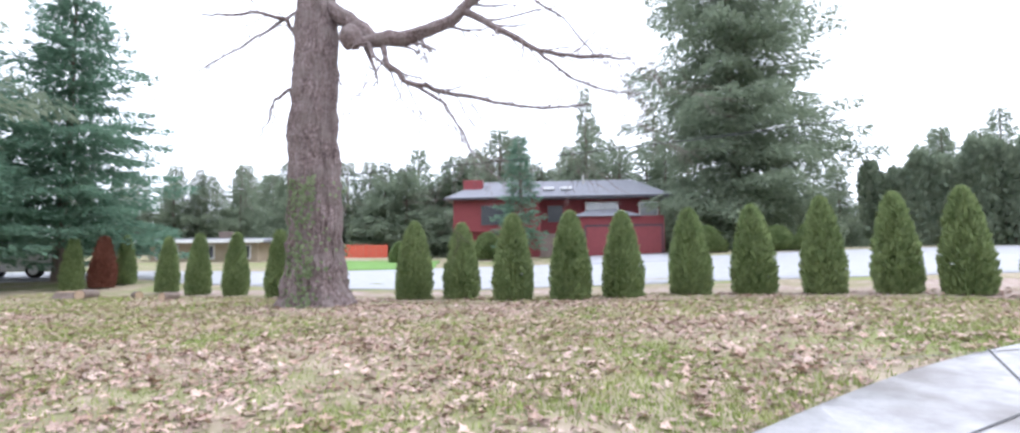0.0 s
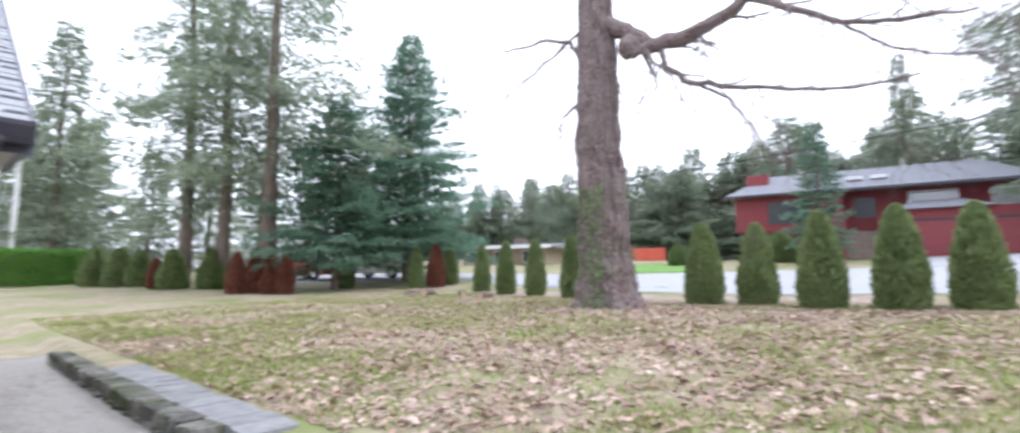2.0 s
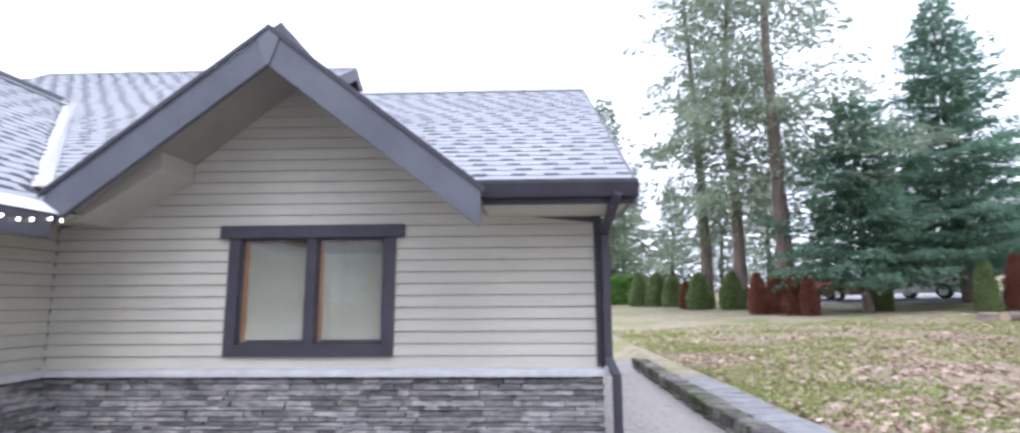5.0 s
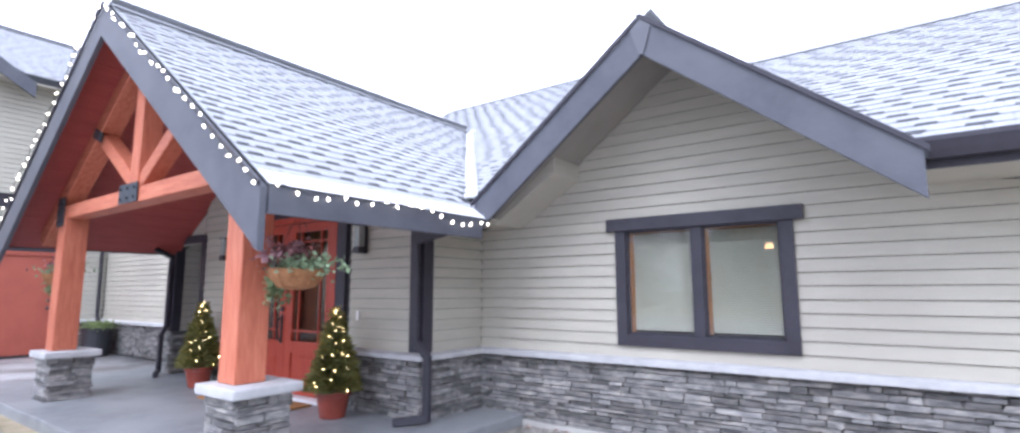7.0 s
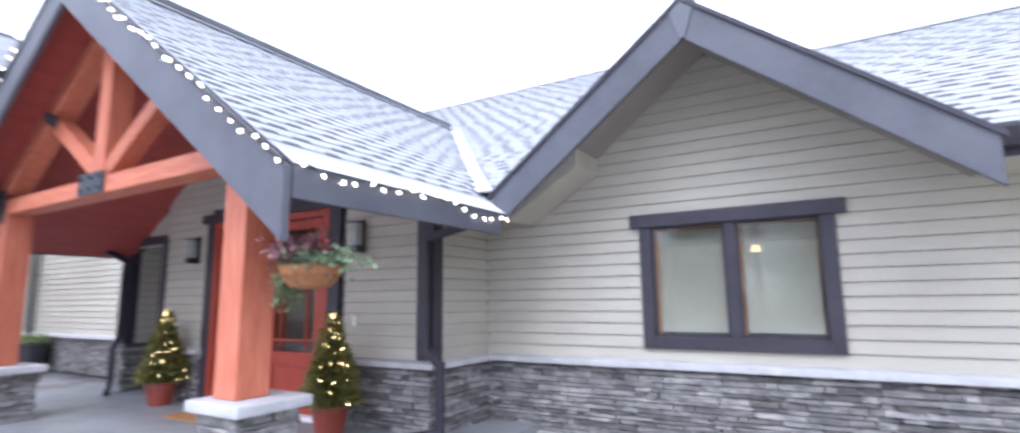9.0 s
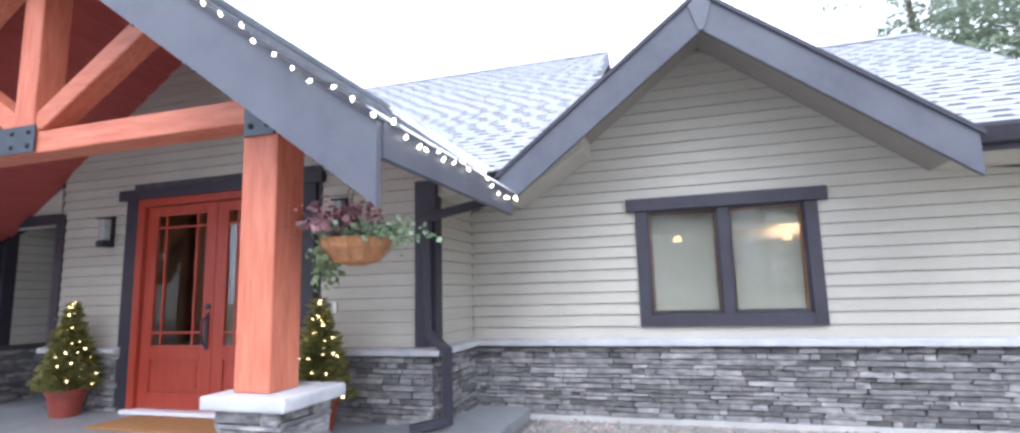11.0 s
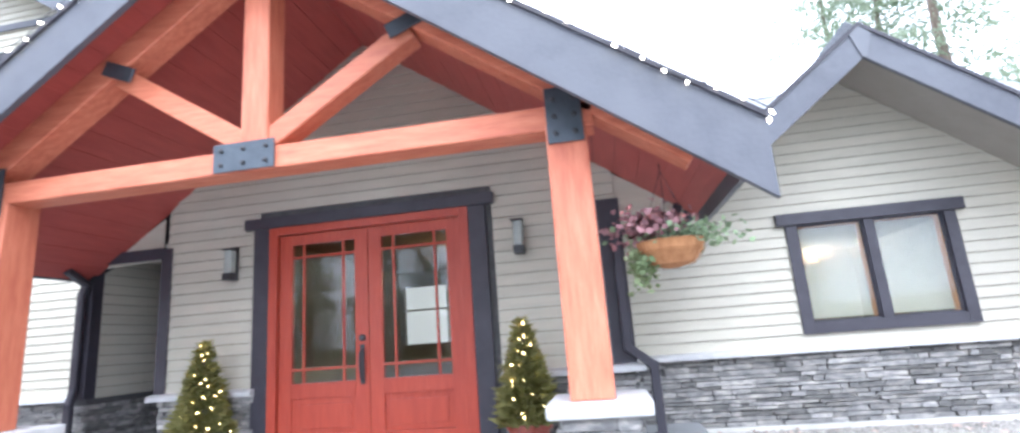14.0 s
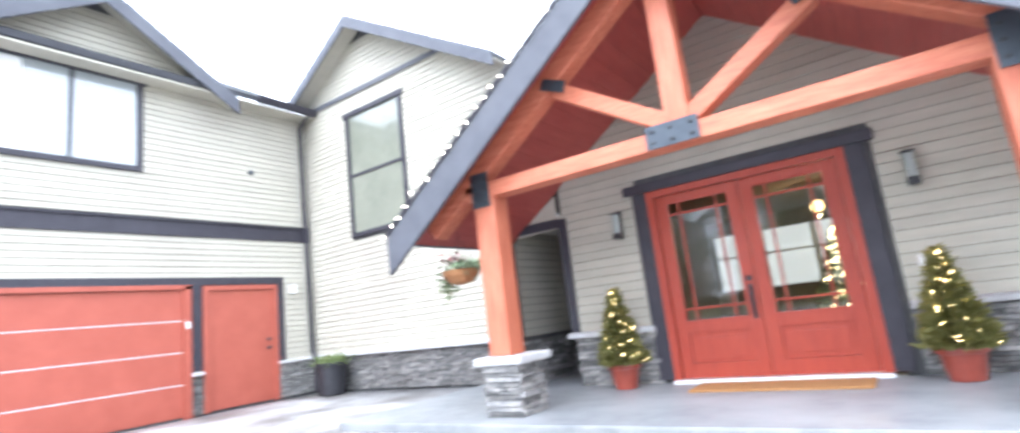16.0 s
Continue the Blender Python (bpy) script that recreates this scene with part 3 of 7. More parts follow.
def sash_window(name, label, cx, y, z0, z1, half, kind="structure", blinds=True, header=0.08, depth=0.12):
    """A twin-sash window in a wall that faces -y, with dark flat casing."""
    w = thing(name, label, "window", kind=kind)
    t = 0.105
    part("casing", boxes((cx - half, cx - half + t, y - 0.045, y + 0.02, z0, z1), (cx + half - t, cx + half, y - 0.045, y + 0.02, z0, z1), (cx - half + t, cx + half - t, y - 0.045, y + 0.02, z0, z0 + t), bevel=0.004), DARKTRIM, w, "dark flat casing")
    part("header", boxes((cx - half - header, cx + half + header, y - 0.07, y + 0.02, z1, z1 + 0.12), bevel=0.006), DARKTRIM, w, "dark projecting header board")
    part("mullion", boxes((cx - 0.045, cx + 0.045, y - 0.035, y + 0.05, z0 + t, z1), bevel=0.004), DARKTRIM, w)
    for s in (-1, 1):
        a, b = (cx - half + t, cx - 0.045) if s < 0 else (cx + 0.045, cx + half - t)
        part("sash", boxes((a, a + 0.018, y - 0.01, y + 0.03, z0 + t, z1), (b - 0.018, b, y - 0.01, y + 0.03, z0 + t, z1), (a, b, y - 0.01, y + 0.03, z1 - 0.018, z1), (a, b, y - 0.01, y + 0.03, z0 + t, z0 + t + 0.018)), DARKTRIM, w)
        part("jamb", boxes((a + 0.004, a + 0.022, y + 0.03, y + 0.12, z0 + t, z1), (b - 0.022, b - 0.004, y + 0.03, y + 0.12, z0 + t, z1), (a, b, y + 0.03, y + 0.12, z1 - 0.02, z1 - 0.002)), WARMWOOD, w, "warm varnished wooden jamb")
        g = part("pane", boxes((a + 0.018, b - 0.018, y + 0.012, y + 0.018, z0 + t + 0.018, z1 - 0.018)), GLASS, w)
        g.visible_shadow = False
        if blinds:
            bl = bmesh.new()
            z = z0 + t + 0.04
            while z < z1 - 0.04:
                prism(bl, [(a + 0.035, y + 0.075, z), (a + 0.035, y + 0.094, z + 0.009), (a + 0.035, y + 0.094, z + 0.0115), (a + 0.035, y + 0.075, z + 0.0025)], (b - a - 0.07, 0, 0))
                z += 0.0195
            part("blind", bl, BLIND, w, "closed white slatted blind")
    return w


sash_window("window_1", "twin-sash window with dark casing, closed white blinds", 2.41, 0.0, 0.75, 1.82, 0.775)
# room behind the blinds, with its lamp
room = thing("bedroom_wall", "plain plastered bedroom walls behind the blinds", "wall", kind="structure")
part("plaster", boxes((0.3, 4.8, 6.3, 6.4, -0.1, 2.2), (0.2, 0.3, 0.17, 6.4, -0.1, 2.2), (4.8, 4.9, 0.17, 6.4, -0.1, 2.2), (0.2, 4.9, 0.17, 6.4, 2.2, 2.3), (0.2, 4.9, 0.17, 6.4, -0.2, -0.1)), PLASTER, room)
lampt = thing("floor_lamp", "lit floor lamp with a warm glowing shade", "lamp", at=(3.98, 6.05, 1.78))
lbm = bmesh.new()
lathe(lbm, [(0.085, 0.18), (0.05, 0.28)], 24)
part("shade", lbm, LAMPLIT, lampt)
lbm = bmesh.new()
lathe(lbm, [(0.12, -1.88), (0.13, -1.86), (0.012, -1.84), (0.012, 0.2)], 14)
part("stem", lbm, BLACKMETAL, lampt)
copy_thing(lampt, pose(2.0, 5.3, 1.78))
bed_light = new("bedroom_lamp_light", bpy.data.lights.new("bedroom_lamp_light", "POINT"))
bed_light.data.energy, bed_light.data.color, bed_light.data.shadow_soft_size = 60, (1.0, 0.72, 0.4), 0.01
bed_light.location = (3.98, 6.05, 2.06)

# ---- roofs ----
EAVE_Y, EAVE_Z, RIDGE_Y, MSLOPE = -0.7, 2.18, 3.0, 0.6
RIDGE_Z = EAVE_Z + MSLOPE * (RIDGE_Y - EAVE_Y)
PX, PPEAK, PHALF, PSLOPE, PFRONT = -2.44, 4.15, 3.12, 0.71, -3.05


def main_z(y):
    return EAVE_Z + MSLOPE * (y - EAVE_Y)


gv = ((GPEAK - EAVE_Z) / GSLOPE)                       # half-width of the gable where it meets the main eave
gtop = EAVE_Y + (GPEAK - EAVE_Z) / MSLOPE
pv_x = PX + (PPEAK - EAVE_Z) / PSLOPE
ptop = EAVE_Y + (PPEAK - EAVE_Z) / MSLOPE
main_roof = thing("roof_main", "grey composition-shingle main roof with laminated tabs", "roof", kind="structure")
HIGH_Y, HIGH_X = 5.7, 0.85                            # the west part of the same slope climbs to a higher ridge
HIGH_Z = EAVE_Z + MSLOPE * (HIGH_Y - EAVE_Y)
outline = [(5.25, EAVE_Y), (5.25, RIDGE_Y), (HIGH_X, RIDGE_Y), (HIGH_X, HIGH_Y), (-5.7, HIGH_Y), (-5.7, 0.3), (2 * PX - pv_x, EAVE_Y), (PX, ptop), (PX + (pv_x - PX) * (ptop - EAVE_Y - 0.3) / (ptop - EAVE_Y), EAVE_Y + 0.3), (GX - gv * (gtop - EAVE_Y - 0.3) / (gtop - EAVE_Y), EAVE_Y + 0.3), (GX, gtop), (GX + gv, EAVE_Y)]
roof_slab(main_roof, [(x, y, main_z(y)) for x, y in outline], 0.07, SHINGLEDARK)
roof_slab(main_roof, [(5.25, RIDGE_Y, RIDGE_Z), (5.25, 7.4, RIDGE_Z - 2.6), (HIGH_X, 7.4, RIDGE_Z - 2.6), (HIGH_X, RIDGE_Y, RIDGE_Z)], 0.16, SHINGLEDARK)
roof_slab(main_roof, [(HIGH_X, HIGH_Y, HIGH_Z), (HIGH_X, 9.9, HIGH_Z - 2.5), (-5.7, 9.9, HIGH_Z - 2.5), (-5.7, HIGH_Y, HIGH_Z)], 0.16, SHINGLEDARK)
bm = bmesh.new()
prism(bm, [(0.45, 2.0, 2.5), (0.45, 2.0, 3.7), (0.45, HIGH_Y, HIGH_Z - 0.1), (0.45, 9.7, HIGH_Z - 2.5), (0.45, 9.7, 2.5)], (-0.14, 0, 0))
part("end_wall", bm, SIDING, main_roof, "beige gable end above the lower roof")
for y0, y1 in ((RIDGE_Y + 0.05, HIGH_Y), (9.9, HIGH_Y)):
    z0 = HIGH_Z - MSLOPE * abs(HIGH_Y - y0)
    bm = bmesh.new()
    prism(bm, [(HIGH_X, y0, z0 + 0.01), (HIGH_X, y1, HIGH_Z + 0.01), (HIGH_X, y1, HIGH_Z - 0.26), (HIGH_X, y0, z0 - 0.26)], (0.035, 0, 0))
    part("rake_board", bm, RAKE, main_roof, "slate-blue rake board")
slope_len = math.hypot(1, MSLOPE)


def in_main(a, b):
    x, y = -6.2 + a, EAVE_Y + b / slope_len
    if y > (RIDGE_Y if x > HIGH_X else HIGH_Y) or x > 5.25 or x < -5.7:
        return False
    if abs(x - GX) < gv * (gtop - y) / (gtop - EAVE_Y) - 0.02:
        return False
    return abs(x - PX) > (pv_x - PX) * (ptop - y) / (ptop - EAVE_Y) + 0.07


MS = (0, 1 / slope_len, MSLOPE / slope_len)
shingle_strips(main_roof, (-6.2, EAVE_Y, EAVE_Z), (1, 0, 0), MS, in_main, 11.45, 6.4 * slope_len)
shingles(main_roof, (-6.2, EAVE_Y, EAVE_Z), (1, 0, 0), MS, in_main, 11.45, 6.4 * slope_len, 13, 3)
bm = bmesh.new()
for rx0, rx1, ry, rz in ((HIGH_X, 5.25, RIDGE_Y, RIDGE_Z), (-5.7, HIGH_X, HIGH_Y, HIGH_Z)):
    prism(bm, [(rx0, ry - 0.13, rz - 0.05), (rx0, ry, rz + 0.035), (rx0, ry + 0.13, rz - 0.05)], (rx1 - rx0, 0, 0))
part("ridge_cap", bm, SHINGLE, main_roof)
# right rake board, gutter and soffit
bm = bmesh.new()
prism(bm, [(5.25, EAVE_Y, EAVE_Z + 0.01), (5.25, RIDGE_Y, RIDGE_Z + 0.01), (5.25, RIDGE_Y, RIDGE_Z - 0.24), (5.25, EAVE_Y, EAVE_Z - 0.2)], (0.03, 0, 0))
part("rake_board", bm, RAKE, main_roof)
part("soffit", boxes((GX + GHALF + 0.01, 5.2, EAVE_Y + 0.03, 0.0, 2.0, 2.02)), SIDING, main_roof, "beige boxed soffit")

part("fascia", boxes((GX + gv - 0.02, 5.25, EAVE_Y + 0.003, EAVE_Y + 0.025, 1.995, EAVE_Z - 0.008)), DARKTRIM, main_roof)
part("end_panel", boxes((5.2, 5.248, EAVE_Y + 0.026, 0.2, 1.995, EAVE_Z)), RAKE, main_roof)


def gutter(name, label, p, q, out):
    """A dark K-shaped gutter from p to q, opening upwards; out points away from the house."""
    p, q, out = Vector(p), Vector(q), Vector(out)
    g = tagged(new(name), label, "gutter", kind="structure")
    bm = bmesh.new()
    prof = [(0, 0), (0, -0.13), (0.08, -0.13), (0.10, -0.09), (0.125, -0.03), (0.125, 0), (0.117, 0), (0.117, -0.03), (0.092, -0.085), (0.075, -0.122), (0.008, -0.122), (0.008, 0)]
    prism(bm, [p + out * a + Vector((0, 0, b)) for a, b in prof], q - p)
    part("channel", bm, DARKTRIM, g)
    return g


gutter("gutter_wing", "dark metal eave gutter on the wing", (GX + gv - 0.05, EAVE_Y, EAVE_Z - 0.005), (5.27, EAVE_Y, EAVE_Z - 0.005), (0, -1, 0))

# front gable of the wing
gable = thing("roof_gable", "steep shingled gable roof with slate-blue rake boards", "roof", kind="structure")
GF = -0.82
for s in (-1, 1):
    low = GPEAK - GSLOPE * (GHALF + 0.02)
    pts = [(GX, GF, GPEAK), (GX + s * (GHALF + 0.02), GF, low), (GX + s * (GHALF + 0.02), EAVE_Y, low), (GX + s * gv, EAVE_Y, EAVE_Z), (GX, gtop, GPEAK)]
    roof_slab(gable, pts, 0.07, SHINGLEDARK)
    gl = math.hypot(1, GSLOPE)
    S = (-s / gl, 0, GSLOPE / gl)
    B0 = (GHALF + 0.02 - gv) * gl
    inside = lambda a, b: GF + a < EAVE_Y + 0.06 + (gtop - EAVE_Y) * max(0.0, b - B0) / ((GHALF + 0.02) * gl - B0)
    O = (GX + s * (GHALF + 0.02), GF, low)
    shingle_strips(gable, O, (0, 1, 0), S, inside, 2.4, (GHALF + 0.02) * gl)
    shingles(gable, O, (0, 1, 0), S, inside, 2.4, (GHALF + 0.02) * gl, 0, 5 + s)
    # rake board with a plumb-cut foot
    bm = bmesh.new()
    d = 0.30
    prism(bm, [(GX, GF, GPEAK - 0.03), (GX + s * GHALF, GF, GPEAK - 0.03 - GSLOPE * GHALF), (GX + s * GHALF, GF, GPEAK - 0.03 - GSLOPE * GHALF - d), (GX, GF, GPEAK - 0.03 - d)], (0, -0.045, 0))
    part("rake_board", bm, RAKE, gable, "slate-blue painted rake board")
    bm = bmesh.new()
    prism(bm, [(GX, GF - 0.046, GPEAK + 0.012), (GX + s * (GHALF + 0.03), GF - 0.046, GPEAK + 0.012 - GSLOPE * (GHALF + 0.03)), (GX + s * (GHALF + 0.03), GF - 0.046, GPEAK - 0.03 - GSLOPE * (GHALF + 0.03)), (GX, GF - 0.046, GPEAK - 0.03)], (0, -0.02, 0))
    part("drip_edge", bm, DARKTRIM, gable)
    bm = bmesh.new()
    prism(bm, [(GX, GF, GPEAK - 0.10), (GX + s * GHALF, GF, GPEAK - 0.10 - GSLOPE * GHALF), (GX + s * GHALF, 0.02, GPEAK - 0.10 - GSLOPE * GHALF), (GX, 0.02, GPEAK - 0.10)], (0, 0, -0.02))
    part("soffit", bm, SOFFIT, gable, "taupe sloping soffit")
    if s > 0:
        continue
    # sloping boxed return under the overhang
    bm = bmesh.new()
    prism(bm, [(0.52, -0.5, 1.93), (1.24, -0.5, 2.37), (1.24, -0.5, 2.53), (0.52, -0.5, 1.99)], (0, 0.5, 0))
    part("eave_return", bm, SIDING, gable, "beige boxed eave return")

bm = bmesh.new()
prism(bm, [(GX - 0.09, GF - 0.047, GPEAK - 0.11), (GX, GF - 0.047, GPEAK - 0.03), (GX + 0.09, GF - 0.047, GPEAK - 0.11), (GX + 0.02, GF - 0.047, GPEAK - 0.335), (GX - 0.02, GF - 0.047, GPEAK - 0.335)], (0, -0.012, 0))
part("apex_block", bm, APEXPAINT, gable, "paler grey block at the gable's apex")

# ---- porch roof ----
porch = thing("roof_porch", "steep shingled porch roof with red timber underside", "roof", kind="structure")
pl = math.hypot(1, PSLOPE)
PLOW = PPEAK - PSLOPE * PHALF
for s in (-1, 1):
    ex = PX + s * PHALF
    vy = EAVE_Y - (EAVE_Z - PLOW) / MSLOPE
    pts = [(PX, PFRONT, PPEAK), (ex, PFRONT, PLOW), (ex, -0.86, PLOW), (PX + s * (pv_x - PX), EAVE_Y, EAVE_Z), (PX, ptop, PPEAK)]
    roof_slab(porch, pts, 0.06, SHINGLEDARK)
    O, S = (ex, PFRONT, PLOW), (-s / pl, 0, PSLOPE / pl)
    B0 = (PHALF - (pv_x - PX)) * pl
    inside = lambda a, b: PFRONT + a < EAVE_Y - 0.09 + (ptop - EAVE_Y) * max(-0.05, b - B0) / (PHALF * pl - B0)
    shingle_strips(porch, O, (0, 1, 0), S, inside, 5.5, PHALF * pl)
    shingles(porch, O, (0, 1, 0), S, inside, 5.5, PHALF * pl, 14 if s > 0 else 0, 20 + s)
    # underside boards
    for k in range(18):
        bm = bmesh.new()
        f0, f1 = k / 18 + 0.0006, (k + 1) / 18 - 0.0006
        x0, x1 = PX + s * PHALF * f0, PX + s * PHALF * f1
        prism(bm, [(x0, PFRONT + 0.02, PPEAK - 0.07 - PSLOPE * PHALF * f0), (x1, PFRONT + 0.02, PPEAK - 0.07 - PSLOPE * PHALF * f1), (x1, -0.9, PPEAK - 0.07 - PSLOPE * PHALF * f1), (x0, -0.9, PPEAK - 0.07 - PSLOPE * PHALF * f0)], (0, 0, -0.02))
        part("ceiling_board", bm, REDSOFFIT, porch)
    # rake board
    d = 0.33
    bm = bmesh.new()
    prism(bm, [(PX, PFRONT, PPEAK - 0.02), (ex, PFRONT, PLOW - 0.02), (ex, PFRONT, PLOW - 0.02 - d - 0.08), (PX, PFRONT, PPEAK - 0.02 - d)], (0, -0.045, 0))
    part("rake_board", bm, RAKE, porch, "slate-blue painted rake board")
    bm = bmesh.new()
    prism(bm, [(PX, PFRONT - 0.046, PPEAK + 0.014), (ex, PFRONT - 0.046, PLOW + 0.014), (ex, PFRONT - 0.046, PLOW - 0.02), (PX, PFRONT - 0.046, PPEAK - 0.02)], (0, -0.02, 0))
    part("drip_edge", bm, DARKTRIM, porch)
    # eave fascia, metal edge
    part("fascia", boxes((ex - 0.03, ex + 0.01, PFRONT + 0.01, -0.9, PLOW - (0.19 if s > 0 else 0.1), PLOW - 0.01)), RAKE, porch, "slate-blue eave fascia")
    bm = bmesh.new()
    prism(bm, [(ex + 0.02, PFRONT, PLOW + 0.006), (ex - s * 0.12, PFRONT, PLOW + 0.022 + PSLOPE * 0.12), (ex - s * 0.12, PFRONT, PLOW + 0.018 + PSLOPE * 0.12), (ex + 0.02, PFRONT, PLOW + 0.0)], (0, 2.2, 0))
    part("drip_flashing", bm, FLASHING, porch, "bright metal eave flashing")
    # open valley flashing against the main roof
    a, b = Vector((PX + s * (pv_x - PX), EAVE_Y, EAVE_Z)), Vector((PX, ptop, PPEAK))
    up = Vector((0, 0, 0.02))
    bm = bmesh.new()
    d2 = Vector((0, -0.10, -0.035))
    d3 = Vector((s * 0.13, 0.0, 0.0))
    vs = [bm.verts.new(p) for p in (a + up + d2, a + up, b + up, b + up + d2 * 0.6)]
    bm.faces.new(vs)
    vs2 = [bm.verts.new(p) for p in (a + up, a + up + d3, b + up + d3, b + up)]
    bm.faces.new(vs2)
    bmesh.ops.solidify(bm, geom=bm.faces, thickness=0.004)
    part("valley_flashing", bm, FLASHING, porch, "bright metal valley flashing")
bm = bmesh.new()
prism(bm, [(PX - 0.12, PFRONT, PPEAK - 0.05), (PX, PFRONT, PPEAK + 0.035), (PX + 0.12, PFRONT, PPEAK - 0.05)], (0, ptop - PFRONT, 0))
part("ridge_cap", bm, SHINGLE, porch)

# boxed end of the porch eave beside the wing
bm = bmesh.new()
prism(bm, [(-0.17, -0.9, 2.43), (-0.17, -0.9, 1.97), (0.57, -0.9, 1.95)], (0, 0.02, 0))
part("eave_panel", bm, SIDING, porch, "beige triangular eave panel")
bm = bmesh.new()
prism(bm, [(2 * PX + 0.17, -0.9, 2.43), (2 * PX + 0.17, -0.9, 1.99), (2 * PX - 0.57, -0.9, 1.97)], (0, 0.02, 0))
part("eave_panel", bm, SIDING, porch, "beige triangular eave panel")
part("eave_soffit", boxes((-0.17, 0.57, -0.88, 0.0, 1.965, 1.98)), SIDING, porch, "beige boxed eave soffit")

# timber truss, posts and piers
TY = -2.6
truss = thing("porch_truss", "red-stained heavy timber truss with dark steel plates", "truss")
bm = bmesh.new()
beam_between(bm, (-4.75, TY, 2.235), (-0.17, TY, 2.235), 0.2, 0.16)
part("tie_beam", bm, REDBEAM, truss)
bm = bmesh.new()
beam_between(bm, (PX, TY, 2.3), (PX, TY, 3.85), 0.2, 0.2, (0, 1, 0))
part("king_post", bm, REDSTAIN, truss)
for s in (-1, 1):
    bm = bmesh.new()
    beam_between(bm, (PX + s * 0.07, TY, 2.36), (PX + s * 1.12, TY, 3.03), 0.16, 0.15)
    part("strut", bm, REDBEAM, truss)
    bm = bmesh.new()
    beam_between(bm, (PX, TY, PPEAK - 0.2), (PX + s * 2.85, TY, PPEAK - 0.2 - PSLOPE * 2.85), 0.2, 0.19)
    part("rafter", bm, REDBEAM, truss)
    bm = bmesh.new()
    beam_between(bm, (PX + s * 0.98, TY - 0.11, 3.0), (PX + s * 1.22, TY - 0.11, 3.1), 0.02, 0.11, bevel=0.003)
    part("strap_plate", bm, PLATEMETAL, truss, "dark steel strap plate")
    px = PX + s * 2.1
    p = part("corner_plate", boxes((px - 0.11, px + 0.11, TY - 0.125, TY - 0.112, 2.06, 2.42), bevel=0.003), PLATEMETAL, truss, "dark steel corner plate")
    for k in range(6):
        bm = bmesh.new()
        lathe(bm, [(0.016, 0), (0.016, 0.012), (0.006, 0.018)], 8)
        bmesh.ops.transform(bm, matrix=pose(px - 0.06 + 0.12 * (k % 2), TY - 0.125, 2.12 + 0.11 * (k // 2), 90), verts=bm.verts)
        part("bolt", bm, BLACKMETAL, p)
p = part("centre_plate", boxes((PX - 0.28, PX + 0.17, TY - 0.125, TY - 0.112, 2.16, 2.36), bevel=0.003), PLATEMETAL, truss, "dark steel gusset plate with six bolts")
for k in range(6):
    bm = bmesh.new()
    lathe(bm, [(0.016, 0), (0.016, 0.012), (0.006, 0.018)], 8)
    bmesh.ops.transform(bm, matrix=pose(PX - 0.22 + 0.165 * (k % 3), TY - 0.125, 2.21 + 0.1 * (k // 3), 90), verts=bm.verts)
    part("bolt", bm, BLACKMETAL, p)
pier = thing("stone_pier", "square ledgestone pier with a pale cast cap, carrying a post", "pier", "porch piers")
part("pier_core", boxes((-0.19, 0.19, -0.19, 0.19, -0.16, 0.49)), MORTAR, pier)
for n_, u_ in (((0, -1, 0), (1, 0, 0)), ((1, 0, 0), (0, 1, 0)), ((0, 1, 0), (-1, 0, 0)), ((-1, 0, 0), (0, -1, 0))):
    stones(pier, Vector(n_) * 0.19, u_, n_, -0.215, 0.215, -0.1, 0.485, 31 + n_[0] + 3 * n_[1])
part("cap", boxes((-0.285, 0.285, -0.285, 0.285, 0.485, 0.565), bevel=0.018), CAPSTONE, pier, "pale rough cast-stone cap")
pier.matrix_basis = pose(-0.31, -2.53, 0.0)
copy_thing(pier, pose(-4.5, -2.53, 0.0))
post = thing("timber_post", "square red-stained timber post on a stone pier", "post", "porch posts")
bm = boxes((-0.125, 0.125, -0.125, 0.125, 0.0, 1.62), bevel=0.012)
part("shaft", bm, REDSTAIN, post)
part("post_base", boxes((-0.11, 0.11, -0.11, 0.11, -0.004, 0.012)), BLACKMETAL, post)
post.matrix_basis = pose(-0.34, -2.58, 0.566)
copy_thing(post, pose(-4.52, -2.58, 0.566))
# ---- door wall ----
DY = -0.92
entry = thing("wall_entry", "beige lap-sided entry wall over a ledgestone base", "wall", kind="structure")
DL, DR = -3.45, -1.41


def entry_span(z):
    half = max(0.0, (PPEAK - 0.08 - z) / PSLOPE)
    return (max(-4.62, PX - half), min(-0.04, PX + half))


bm = bmesh.new()
prism(bm, [(-4.62, DY, -0.2), (DL, DY, -0.2), (DL, DY, 2.18), (DR + 0.1, DY, 2.18), (DR + 0.1, DY, -0.2), (-0.04, DY, -0.2), (-0.04, DY, PPEAK - 0.1 - PSLOPE * 2.4), (PX, DY, PPEAK - 0.1), (-4.62, DY, PPEAK - 0.1 - PSLOPE * 2.18)], (0, 0.16, 0))
part("wall_core", bm, MORTAR, entry)
siding(entry, (0, DY, 0), (1, 0, 0), (0, -1, 0), CAP + 0.01, PPEAK - 0.09, entry_span, [(-3.58, -1.18, 0, 2.29)])
stones(entry, (0, DY, 0), (1, 0, 0), (0, -1, 0), -4.62, -3.58, 0.0, CAP - 0.05, 41)
stones(entry, (0, DY, 0), (1, 0, 0), (0, -1, 0), -1.18, -0.04, 0.0, CAP - 0.05, 42)
